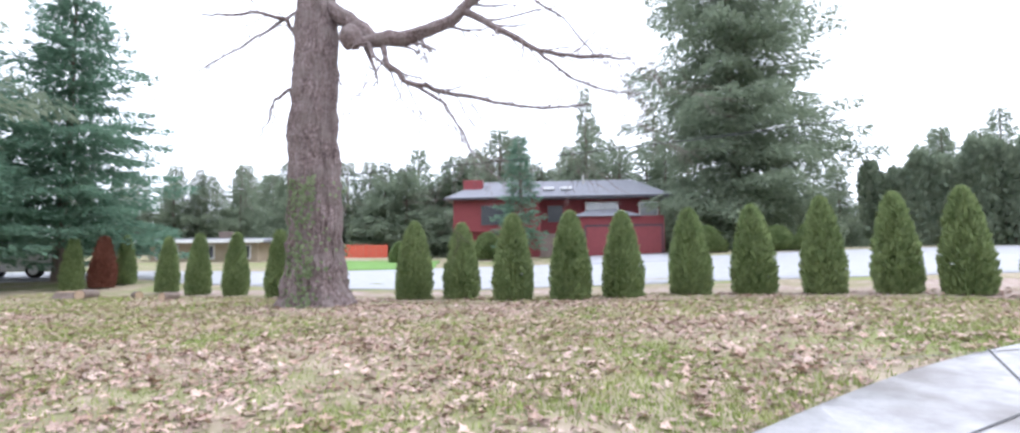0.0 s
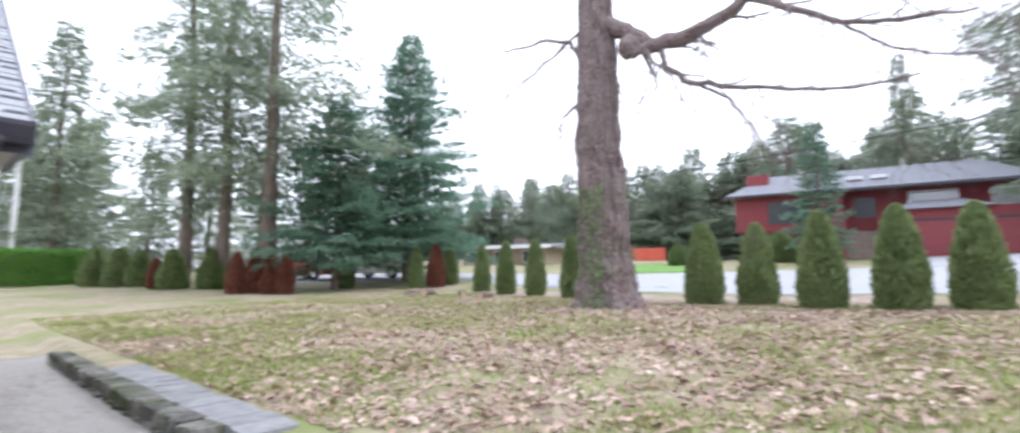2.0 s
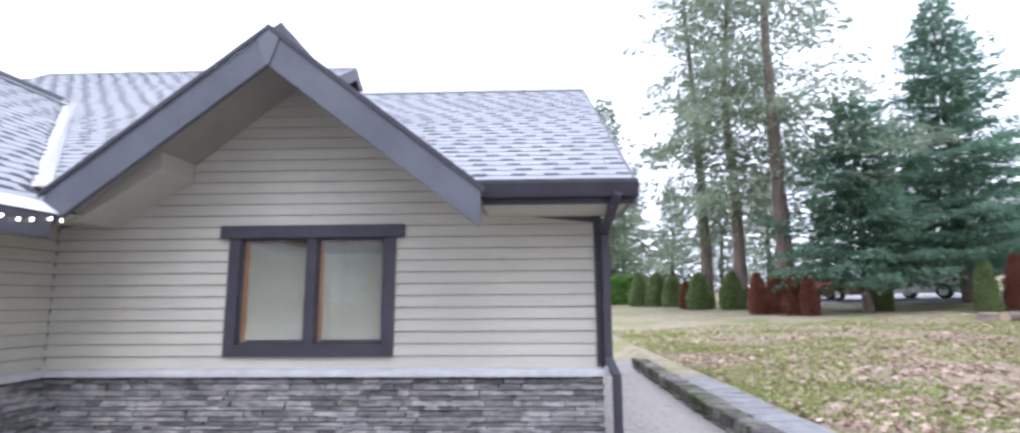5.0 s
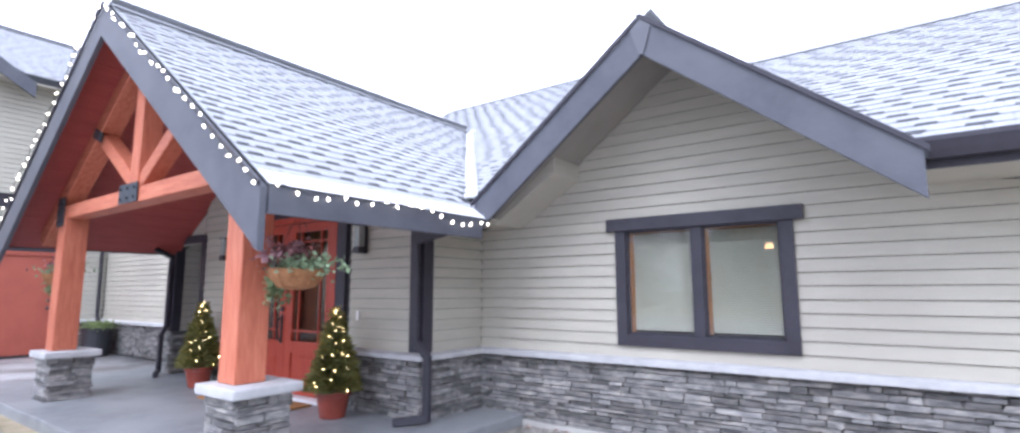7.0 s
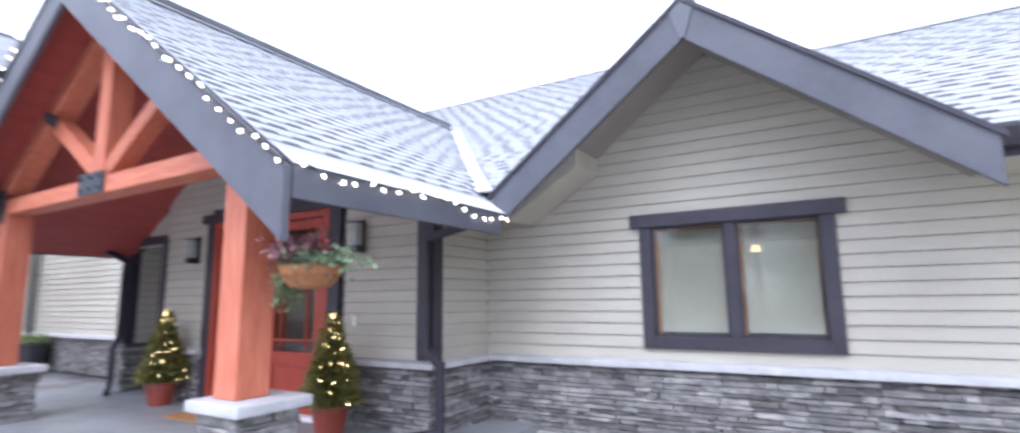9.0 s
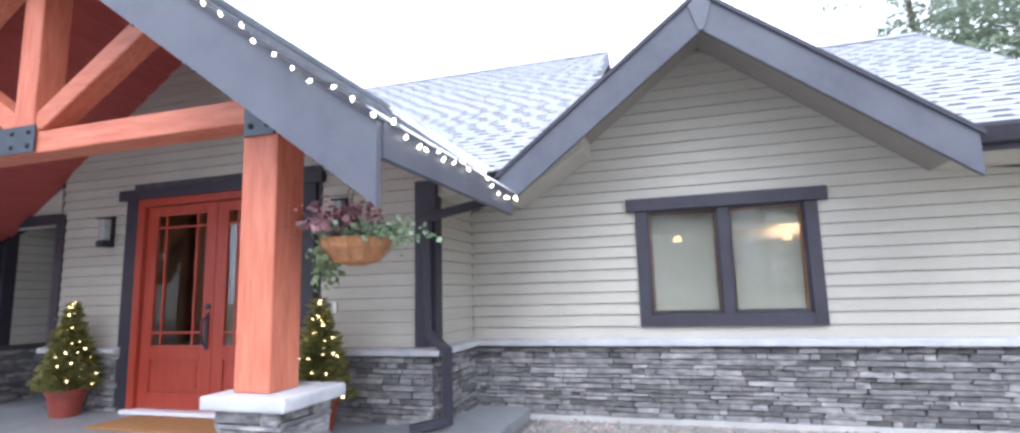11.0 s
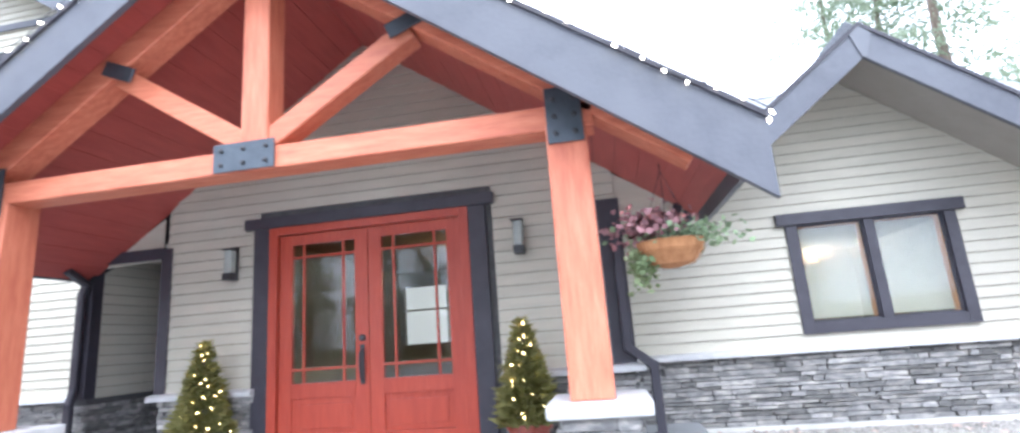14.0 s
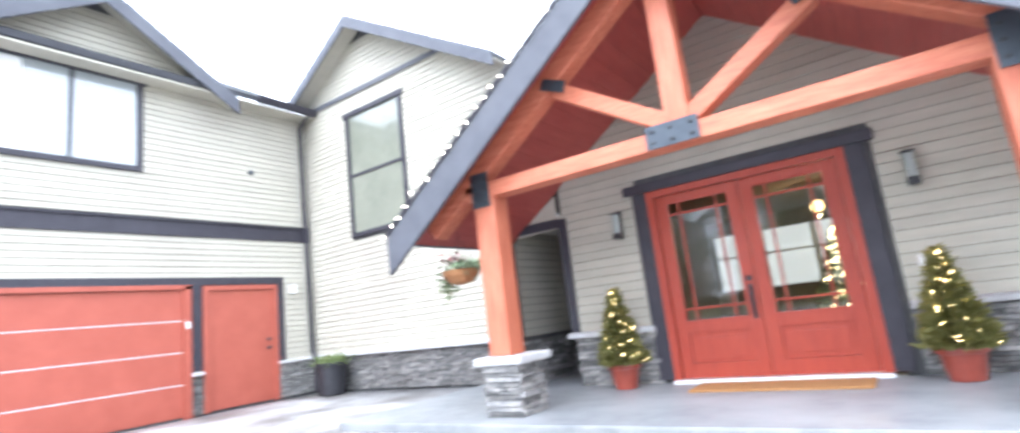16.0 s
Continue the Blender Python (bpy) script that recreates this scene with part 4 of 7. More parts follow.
ledge(entry, (0, DY, 0), (1, 0, 0), (0, -1, 0), -4.7, -3.58, CAP)
ledge(entry, (0, DY, 0), (1, 0, 0), (0, -1, 0), -1.18, 0.05, CAP)
part("corner_board", boxes((-0.21, -0.008, DY - 0.035, DY + 0.1, CAP + 0.01, 2.1), bevel=0.004), DARKTRIM, entry, "dark corner board")
part("corner_board", boxes((-4.68, -4.56, DY - 0.035, DY + 0.1, CAP + 0.01, 2.1), bevel=0.004), DARKTRIM, entry, "dark corner board")
ret = thing("wall_return", "short beige lap-sided return wall", "wall", kind="structure")
part("wall_core", boxes((-0.2, -0.041, DY + 0.16, 0.16, -0.2, 2.4)), MORTAR, ret)
siding(ret, (-0.041, 0, 0), (0, 1, 0), (1, 0, 0), CAP + 0.01, 2.3, lambda z: (DY + 0.1, -0.018))
stones(ret, (-0.041, 0, 0), (0, 1, 0), (1, 0, 0), DY, -0.03, -0.06, CAP - 0.05, 43)
ledge(ret, (-0.041, 0, 0), (0, 1, 0), (1, 0, 0), DY - 0.05, -0.1, CAP, 0.1)


# ---- front doors and hall ----
DC = -2.43
doorset = thing("door_1", "red-stained double front doors with prairie-style glazing, closed", "door", kind="structure")
y = DY
part("casing", boxes((DC - 1.19, DC - 1.02, y - 0.045, y + 0.02, CAP - 0.6, 2.18), (DC + 1.02, DC + 1.19, y - 0.045, y + 0.02, CAP - 0.6, 2.18), bevel=0.004), DARKTRIM, doorset, "dark flat casing")
part("header", boxes((DC - 1.28, DC + 1.28, y - 0.075, y + 0.02, 2.18, 2.29), bevel=0.006), DARKTRIM, doorset, "dark projecting header board")
part("jamb", boxes((DC - 1.02, DC - 0.93, y - 0.05, y + 0.14, 0.0, 2.18), (DC + 0.93, DC + 1.02, y - 0.05, y + 0.14, 0.0, 2.18), (DC - 0.93, DC + 0.93, y - 0.05, y + 0.14, 2.1, 2.18), bevel=0.006), REDDOOR, doorset)
part("threshold", boxes((DC - 1.02, DC + 1.02, y - 0.12, y + 0.14, 0.0, 0.035), bevel=0.006), FLASHING, doorset, "pale metal threshold")
for s in (-1, 1):
    a, b = (DC - 0.925, DC - 0.003) if s < 0 else (DC + 0.003, DC + 0.925)
    st = 0.135
    g0, g1 = 0.66, 1.99
    leaf = part("door_leaf", boxes((a, a + st, y - 0.005, y + 0.045, 0.04, 2.095), (b - st, b, y - 0.005, y + 0.045, 0.04, 2.095), (a + st, b - st, y - 0.005, y + 0.045, 0.04, 0.2), (a + st, b - st, y - 0.005, y + 0.045, 0.52, g0), (a + st, b - st, y - 0.005, y + 0.045, g1, 2.095), bevel=0.004), REDDOOR, doorset)
    part("panel", boxes((a + st, b - st, y + 0.012, y + 0.035, 0.2, 0.52), (a + st + 0.05, b - st - 0.05, y + 0.002, y + 0.015, 0.25, 0.47), bevel=0.006), REDDOOR, leaf)
    part("muntins", boxes((a + st + 0.11, a + st + 0.13, y - 0.002, y + 0.03, g0, g1), (b - st - 0.13, b - st - 0.11, y - 0.002, y + 0.03, g0, g1), (a + st, b - st, y - 0.0025, y + 0.0305, g1 - 0.135, g1 - 0.115), (a + st, b - st, y - 0.0025, y + 0.0305, g0 + 0.115, g0 + 0.135)), REDDOOR, leaf)
    pane = part("pane", boxes((a + st, b - st, y + 0.012, y + 0.018, g0, g1)), GLASS, leaf)
    pane.visible_shadow = False
bm = bmesh.new()
box(bm, DC - 0.09, DC - 0.045, y - 0.02, y - 0.004, 0.62, 0.98, bevel=0.008)
tube(bm, [(DC - 0.067, y - 0.02, 0.94), (DC - 0.067, y - 0.07, 0.9), (DC - 0.067, y - 0.075, 0.78), (DC - 0.067, y - 0.05, 0.68), (DC - 0.067, y - 0.02, 0.66)], 0.011, 8)
part("door_handle", bm, BLACKMETAL, doorset, "black grip-set handle")
bm = bmesh.new()
lathe(bm, [(0.032, 0), (0.032, 0.018), (0.02, 0.026)], 16)
bmesh.ops.transform(bm, matrix=pose(DC - 0.067, y - 0.004, 1.04, 90), verts=bm.verts)
part("deadbolt", bm, BLACKMETAL, doorset)

hall = thing("hall_wall", "warm plastered hall walls behind the glazed doors", "wall", kind="structure")
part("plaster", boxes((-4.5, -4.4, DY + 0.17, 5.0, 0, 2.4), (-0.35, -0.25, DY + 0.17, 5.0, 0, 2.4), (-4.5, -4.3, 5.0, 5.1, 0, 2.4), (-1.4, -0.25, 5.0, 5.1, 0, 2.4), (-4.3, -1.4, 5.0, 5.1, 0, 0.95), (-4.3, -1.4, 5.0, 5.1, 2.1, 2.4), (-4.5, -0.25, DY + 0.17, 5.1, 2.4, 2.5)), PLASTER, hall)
tagged(part("hall_floor", boxes((-4.5, -0.25, DY + 0.15, 5.1, -0.1, 0.0)), INFLOOR), "dark wooden hall floor", "floor", kind="structure")
tagged(part("far_window_backdrop", boxes((-4.3, -1.4, 5.1, 5.12, 0.95, 2.1)), DAYLIGHT), "pale daylight outside the hall's rear window", "backdrop", kind="structure")
part("frame", boxes((-3.4, -3.3, 4.98, 5.05, 0.95, 2.1), (-2.45, -2.35, 4.98, 5.05, 0.95, 2.1), (-4.3, -1.4, 4.98, 5.05, 1.6, 1.64)), WHITEPAINT, tagged(new("window_5"), "white-framed rear hall window", "window", kind="structure"))


def needle_cone(verts, faces, rng, h, r, count, size, z0=0.0, lumps=0.12):
    """Short sprays over a cone, from which a small conifer is made."""
    for k in range(count):
        f = 1 - math.sqrt(rng.random())
        t = rng.uniform(0, math.tau)
        rr = r * (1 - f) * rng.uniform(0.7, 1.06) * (1 + lumps * math.sin(5 * t + 9 * f)) + 0.01
        p = Vector((rr * math.cos(t), rr * math.sin(t), z0 + h * f))
        out = Vector((math.cos(t), math.sin(t), rng.uniform(-0.2, 0.7))).normalized()
        side = out.cross(Vector((rng.uniform(-1, 1), rng.uniform(-1, 1), 1))).normalized()
        L, W2 = size * rng.uniform(0.6, 1.3), size * rng.uniform(0.18, 0.35)
        base = len(verts)
        verts += [p - out * L * 0.3, p + side * W2, p + out * L, p - side * W2]
        faces.append((base, base + 1, base + 2, base + 3))


def lit_tree(label, at, h, r, bulbs, seed, pot=True, group="potted lit trees"):
    rng = random.Random(seed)
    t = thing("potted_tree" if pot else "christmas_tree", label, "tree", group, at=at)
    z0 = 0.27 if pot else 0.1
    if pot:
        bm = bmesh.new()
        lathe(bm, [(0.115, 0.0), (0.125, 0.01), (0.165, 0.22), (0.185, 0.225), (0.187, 0.27), (0.165, 0.272), (0.16, 0.235), (0.02, 0.23)], 28)
        part("pot", bm, TERRACOTTA, t, "red-brown glazed pot")
        bm = bmesh.new()
        lathe(bm, [(0.158, 0.225), (0.15, 0.245), (0.02, 0.25)], 20)
        part("soil", bm, SOIL, t)
    bm = bmesh.new()
    tube(bm, [(0, 0, z0 - 0.1), (0, 0, z0 + h * 0.9)], [0.018, 0.006], 7)
    part("trunk", bm, BARK, t)
    verts, faces = [], []
    needle_cone(verts, faces, rng, h, r, 2600, 0.075, z0, 0.2)
    needle_cone(verts, faces, rng, h * 0.93, r * 0.7, 900, 0.07, z0)
    from_faces("crown", verts, faces, POTLEAF if pot else FIRLEAF, t)
    bulb = bmesh.new()
    bmesh.ops.create_icosphere(bulb, subdivisions=1, radius=0.0068 if pot else 0.011)
    me = mesh_of(bulb, "bulb", BULB)
    wire = []
    for k in range(bulbs):
        f = (k + 0.5) / bulbs
        ang = f * math.tau * 7 + rng.uniform(-0.45, 0.45)
        rr = r * (1 - f) * rng.uniform(0.92, 1.14) + 0.012
        p = Vector((rr * math.cos(ang), rr * math.sin(ang), z0 + h * f * 0.97 + rng.uniform(-0.03, 0.03)))
        ob = new("bulb", me)
        ob.parent, ob.location = t, p
        wire.append(p - Vector((0, 0, 0.006)))
    bm = bmesh.new()
    tube(bm, wire, 0.0022, 4)
    part("light_wire", bm, BLACKMETAL, t)
    return t


lit_tree("small cone-shaped evergreen in a red pot with lit fairy lights", (-3.92, -1.22, 0.0), 0.86, 0.225, 66, 3)
lit_tree("fairy-lit cone-shaped evergreen in a red pot near the doors", (-0.92, -1.3, 0.0), 0.84, 0.225, 66, 4)
lit_tree("decorated indoor christmas tree with glowing warm lights", (-1.95, 3.2, 0.0), 1.72, 0.5, 190, 5, pot=False, group="")
hl = thing("hall_lamp", "small warm glowing hall pendant lamp", "lamp", at=(-2.0, 2.2, 2.0))
bm = bmesh.new()
lathe(bm, [(0.02, 0.12), (0.07, 0.09), (0.08, 0.0), (0.05, -0.04)], 16)
part("shade", bm, LAMPLIT, hl)
bm = bmesh.new()
tube(bm, [(0, 0, 0.1), (0, 0, 0.4)], 0.006, 6)
part("cord", bm, BLACKMETAL, hl)
hall_light = new("hall_light", bpy.data.lights.new("hall_light", "POINT"))
hall_light.data.energy, hall_light.data.color, hall_light.data.shadow_soft_size = 7.0, (1.0, 0.7, 0.35), 0.012
hall_light.location = (-2.0, 2.2, 1.88)

mat = thing("door_mat", "brown coir door mat lying before the doors", "mat", at=(DC + 0.1, -1.36, 0.0))
part("woven_pad", boxes((-0.78, 0.78, -0.25, 0.25, 0.002, 0.022), bevel=0.005), MAT, mat)


def sconce(at):
    s = thing("wall_sconce", "dark metal wall lantern with a square glass shade, unlit", "lamp", "porch sconces", at=at)
    part("backplate", boxes((-0.035, 0.035, -0.022, 0.0, -0.17, 0.17), bevel=0.004), BLACKMETAL, s)
    part("arm", boxes((-0.015, 0.015, -0.11, -0.02, -0.12, -0.09), (-0.048, 0.048, -0.14, -0.035, -0.17, -0.1), bevel=0.003), BLACKMETAL, s)
    part("glass_shade", boxes((-0.042, 0.042, -0.132, -0.045, -0.1, 0.13), bevel=0.02), LAMPGLASS, s, "square seeded glass shade")
    part("cap", boxes((-0.055, 0.055, -0.15, -0.04, 0.13, 0.142)), BLACKMETAL, s)


sconce((-3.83, DY - 0.022, 1.86))
sconce((-0.93, DY - 0.022, 1.84))
bellp = thing("doorbell", "small white doorbell beside the doors", "doorbell", at=(-1.02, DY - 0.02, 1.0))
part("plate", boxes((-0.02, 0.02, -0.015, 0.0, -0.05, 0.05), bevel=0.004), WHITEPAINT, bellp)


def downspout(name, label, pts, w=0.075):
    d = thing(name, label, "downspout", "downspouts", kind="structure")
    bm = bmesh.new()
    for p, q in zip(pts, pts[1:]):
        p, q = Vector(p), Vector(q)
        e = (q - p).normalized() * 0.03
        beam_between(bm, p - e, q + e, w, 0.06, (0, 1, 0) if abs((q - p).normalized().y) < 0.8 else (0, 0, 1), bevel=0.008)
    part("pipe", bm, DARKTRIM, d)


downspout("downspout_entry", "dark square downspout with an elbow over the stone ledge", [(0.5, -0.95, 1.96), (0.46, -0.97, 1.86), (-0.07, -1.0, 1.76), (-0.07, -1.0, 0.78), (0.12, -1.02, 0.63), (0.12, -1.02, 0.07), (-0.1, -1.2, 0.04)])
downspout("downspout_wing", "dark square downspout at the wing's corner", [(5.1, -0.78, 2.05), (5.08, -0.7, 1.98), (5.09, -0.09, 1.84), (5.09, -0.09, 0.74), (5.14, -0.2, 0.6), (5.14, -0.2, 0.06), (4.86, -0.26, -0.04)])
downspout("downspout_alcove", "dark square downspout at the alcove's corner", [(-5.45, -1.25, 1.9), (-5.5, -1.0, 1.8), (-5.56, -0.99, 1.7), (-5.56, -0.99, 0.74), (-5.5, -1.08, 0.6), (-5.5, -1.08, 0.07), (-5.3, -1.2, 0.04)])

# ---- string lights on the porch roof ----
strings = thing("string_lights", "string of lit white bulbs clipped along the porch roof edges", "string lights")
bulb = bmesh.new()
lathe(bulb, [(0.002, 0.018), (0.006, 0.012), (0.0075, 0.003), (0.005, -0.006), (0.002, -0.009)], 8)
SBULB = mesh_of(bulb, "bulb", COOLBULB)
rng = random.Random(8)
runs = []
for s in (-1, 1):
    runs.append([Vector((PX + s * PHALF * f, PFRONT - 0.088, PPEAK + 0.012 - PSLOPE * PHALF * f)) for f in np.linspace(0.01, 1.0, 28)])
runs.append([Vector((PX + PHALF + 0.03, PFRONT + 0.06 + (2.15) * f, PLOW - 0.02 - 0.03 * math.sin(f * 9))) for f in np.linspace(0.0, 1.0, 18)])
for run in runs:
    cable = []
    for p in run:
        q = p + Vector((rng.uniform(-0.02, 0.02), rng.uniform(-0.015, 0.015), rng.uniform(-0.05, 0.02)))
        ob = new("bulb", SBULB)
        ob.parent = strings
        ob.matrix_basis = pose(*q, rng.uniform(-50, 50), rng.uniform(-50, 50), 0) @ Matrix.Scale(1.15, 4)
        cable.append(q + Vector((0, 0, 0.02)))
    bm = bmesh.new()
    tube(bm, cable, 0.004, 5)
    part("cable", bm, BLACKMETAL, strings)


# ---- hanging baskets ----
def leaf_cloud(verts, faces, rng, centre, spread, count, size, droop=0.0):
    for k in range(count):
        p = Vector(centre) + Vector((rng.gauss(0, spread[0]), rng.gauss(0, spread[1]), rng.gauss(0, spread[2])))
        p.z -= droop * rng.random() ** 2
        d = Vector((rng.uniform(-1, 1), rng.uniform(-1, 1), rng.uniform(-0.6, 0.8))).normalized()
        e = d.cross(Vector((rng.uniform(-1, 1), rng.uniform(-1, 1), rng.uniform(-1, 1)))).normalized()
        L = size * rng.uniform(0.6, 1.3)
        base = len(verts)
        verts += [p - d * L * 0.5, p - d * L * 0.1 + e * L * 0.4, p + d * L * 0.5, p - d * L * 0.1 - e * L * 0.4]
        faces.append((base, base + 1, base + 2, base + 3))


def basket(label, at, hang, seed, purple):
    rng = random.Random(seed)
    b = thing("hanging_basket", label, "hanging basket", "hanging baskets", at=at)
    bm = bmesh.new()
    lathe(bm, [(0.05, -0.13), (0.13, -0.105), (0.19, -0.03), (0.205, 0.02), (0.19, 0.025), (0.175, -0.02), (0.02, -0.04)], 24)
    part("liner", bm, COCO, b, "shaggy brown coco-fibre liner")
    bm = bmesh.new()
    for z, r in ((0.022, 0.21), (-0.04, 0.19), (-0.11, 0.13)):
        tube(bm, [(r * math.cos(k * math.tau / 24), r * math.sin(k * math.tau / 24), z) for k in range(25)], 0.002, 5)
    for k in range(10):
        t = k * math.tau / 10
        tube(bm, [(0.21 * math.cos(t), 0.21 * math.sin(t), 0.022), (0.195 * math.cos(t), 0.195 * math.sin(t), -0.035), (0.13 * math.cos(t), 0.13 * math.sin(t), -0.115)], 0.003, 5)
    part("wire_frame", bm, COCO, b)
    bm = bmesh.new()
    for k in range(3):
        t = k * math.tau / 3 + 0.4
        tube(bm, [(0.205 * math.cos(t), 0.205 * math.sin(t), 0.02), (0, 0, hang - 0.05)], 0.0025, 5)
    tube(bm, [(0, 0, hang - 0.06), (0, 0, hang)], 0.004, 5)
    part("chain", bm, BLACKMETAL, b)
    for nm, mt, c, sp, n_, sz, dr in (("purple_foliage", PURPLELEAF, (-0.1, 0, 0.13), (0.1, 0.09, 0.05), purple, 0.055, 0.0),
                                      ("green_foliage", PALELEAF, (0.09, 0, 0.07), (0.13, 0.1, 0.035), 420, 0.042, 0.05),
                                      ("trailing_foliage", IVYLEAF, (-0.17, -0.04, -0.05), (0.045, 0.05, 0.04), 190, 0.045, 0.17)):
        verts, faces = [], []
        leaf_cloud(verts, faces, rng, c, sp, n_, sz, dr)
        from_faces(nm, verts, faces, mt, b)
    for k in range(22 if purple > 100 else 6):
        verts, faces = [], []
        leaf_cloud(verts, faces, rng, (-0.08 + rng.gauss(0, 0.08), rng.gauss(0, 0.08), 0.17 + rng.gauss(0, 0.03)), (0.012, 0.012, 0.01), 5, 0.03, 0.0)
        from_faces("flower", verts, faces, PETAL, b)


basket("hanging basket with purple and green foliage in a coco liner", (0.2, -2.5, 1.40), 0.52, 61, 430)
basket("hanging basket with sparse green trailing foliage in a coco liner", (-5.08, -2.5, 1.47), 0.45, 62, 60)

# ---- garage wing ----
AX = -11.28
garage = thing("wall_garage", "two-storey beige lap-sided garage wall with a dark belt board", "wall", kind="structure")
AG, APEAK, ASLOPE = -3.93, 7.08, 0.64
AEAVE = 5.75


def a_span(z):
    if z < AEAVE:
        return (-9.0, -0.02)
    half = (APEAK - 0.12 - z) / ASLOPE
    return (AG - half, AG + half)


bm = bmesh.new()
prism(bm, [(AX, -9.0, -0.3), (AX, 0.2, -0.3), (AX, 0.2, 5.9), (AX, AG + 1.9, 5.9), (AX, AG, 6.95), (AX, AG - 1.9, 5.9), (AX, -9.0, 5.9)], (-0.16, 0, 0))
gcore = part("wall_core", bm, MORTAR, garage)
cut1 = new("cut", mesh_of(boxes((AX - 0.4, AX + 0.2, -5.18, -3.29, 4.15, 5.66)), "cut", MORTAR))
open_wall(gcore, [cut1])
GHOLES = [(-5.7, -2.36, -0.1, 2.27), (-2.36, -0.7, CAP, 2.27), (-2.26, -0.85, -0.1, 2.27), (-5.25, -3.22, 4.07, 5.74), (-9.0, 0.0, 3.0, 3.28)]
siding(garage, (AX, 0, 0), (0, 1, 0), (1, 0, 0), CAP + 0.01, 6.8, a_span, GHOLES)
stones(garage, (AX, 0, 0), (0, 1, 0), (1, 0, 0), -2.46, -2.26, -0.05, CAP - 0.05, 51, separate=False)
stones(garage, (AX, 0, 0), (0, 1, 0), (1, 0, 0), -0.85, -0.02, -0.05, CAP - 0.05, 52, separate=False)
stones(garage, (AX, 0, 0), (0, 1, 0), (1, 0, 0), -9.0, -5.7, -0.05, CAP - 0.05, 53, separate=False)
ledge(garage, (AX, 0, 0), (0, 1, 0), (1, 0, 0), -2.46, -2.28, CAP)
ledge(garage, (AX, 0, 0), (0, 1, 0), (1, 0, 0), -0.85, -0.1, CAP)
part("belt_board", boxes((AX, AX + 0.04, -9.0, -0.04, 3.0, 3.26), bevel=0.004), DARKTRIM, garage, "dark belt board")
part("belt_cap", boxes((AX, AX + 0.07, -9.0, -0.04, 3.26, 3.29)), DARKTRIM, garage)
part("door_trim", boxes((AX, AX + 0.05, -9.0, -0.7, 2.13, 2.27), (AX, AX + 0.05, -2.44, -2.28, CAP, 2.13), (AX, AX + 0.05, -0.85, -0.7, CAP, 2.13), bevel=0.004), DARKTRIM, garage, "dark flat trim")
part("gable_frieze", boxes((AX, AX + 0.04, AG - 1.65, AG + 1.5, 5.83, 5.98), bevel=0.004), DARKTRIM, garage, "dark frieze board")

gd = thing("garage_door", "red sectional garage door, closed", "garage door", kind="structure")
for k in range(4):
    z0 = -0.06 + k * 0.53
    part("section", boxes((AX - 0.03, AX + 0.01, -5.55, -2.58, z0 + 0.006, z0 + 0.524), bevel=0.012), REDPAINT, gd)
part("jamb", boxes((AX - 0.02, AX + 0.06, -2.58, -2.46, -0.1, 2.13), (AX - 0.02, AX + 0.06, -5.65, -5.55, -0.1, 2.13), (AX - 0.02, AX + 0.06, -5.65, -2.46, 2.06, 2.14), bevel=0.006), REDPAINT, gd)
part("weatherstrip", boxes((AX + 0.0, AX + 0.015, -5.55, -2.58, 0.464, 0.476), (AX + 0.0, AX + 0.015, -5.55, -2.58, 0.994, 1.006), (AX + 0.0, AX + 0.015, -5.55, -2.58, 1.524, 1.536)), WHITEPAINT, gd, "pale section joints")
kp = thing("door_keypad", "small white garage door keypad on the jamb", "keypad", at=(AX + 0.06, -2.52, 1.45))
part("case", boxes((0, 0.02, -0.03, 0.03, -0.06, 0.06), bevel=0.004), WHITEPAINT, kp)
sd = thing("door_2", "plain red service door with dark knob, closed", "door", kind="structure")
part("leaf", boxes((AX - 0.02, AX + 0.02, -2.16, -0.94, -0.04, 2.04), bevel=0.004), REDPAINT, sd)
part("jamb", boxes((AX - 0.02, AX + 0.06, -2.26, -2.16, -0.06, 2.12), (AX - 0.02, AX + 0.06, -0.94, -0.85, -0.06, 2.12), (AX - 0.02, AX + 0.06, -2.16, -0.94, 2.04, 2.12), bevel=0.004), REDPAINT, sd)
for z, r in ((0.92, 0.034), (1.08, 0.026)):
    bm = bmesh.new()
    lathe(bm, [(r, 0), (r, 0.02), (r * 0.5, 0.03), (r * 0.95, 0.055), (r * 0.5, 0.07)], 12)
    bmesh.ops.transform(bm, matrix=pose(AX + 0.02, -1.04, z, 0, 90), verts=bm.verts)
    part("knob", bm, BLACKMETAL, sd)
gl_ = thing("garage_lamp", "small white wall lamp beside the service door", "lamp", at=(AX, -0.5, 2.02))
part("housing", boxes((0.02, 0.12, -0.05, 0.05, -0.09, 0.09), bevel=0.015), WHITEPAINT, gl_)
vt = thing("wall_vent", "small dark round wall vent", "vent", at=(AX + 0.02, -1.3, 4.36))
bm = bmesh.new()
lathe(bm, [(0.05, 0), (0.05, 0.04), (0.03, 0.06)], 12)
bmesh.ops.transform(bm, matrix=pose(0, 0, 0, 0, 90), verts=bm.verts)
part("cowl", bm, PLATEMETAL, vt)


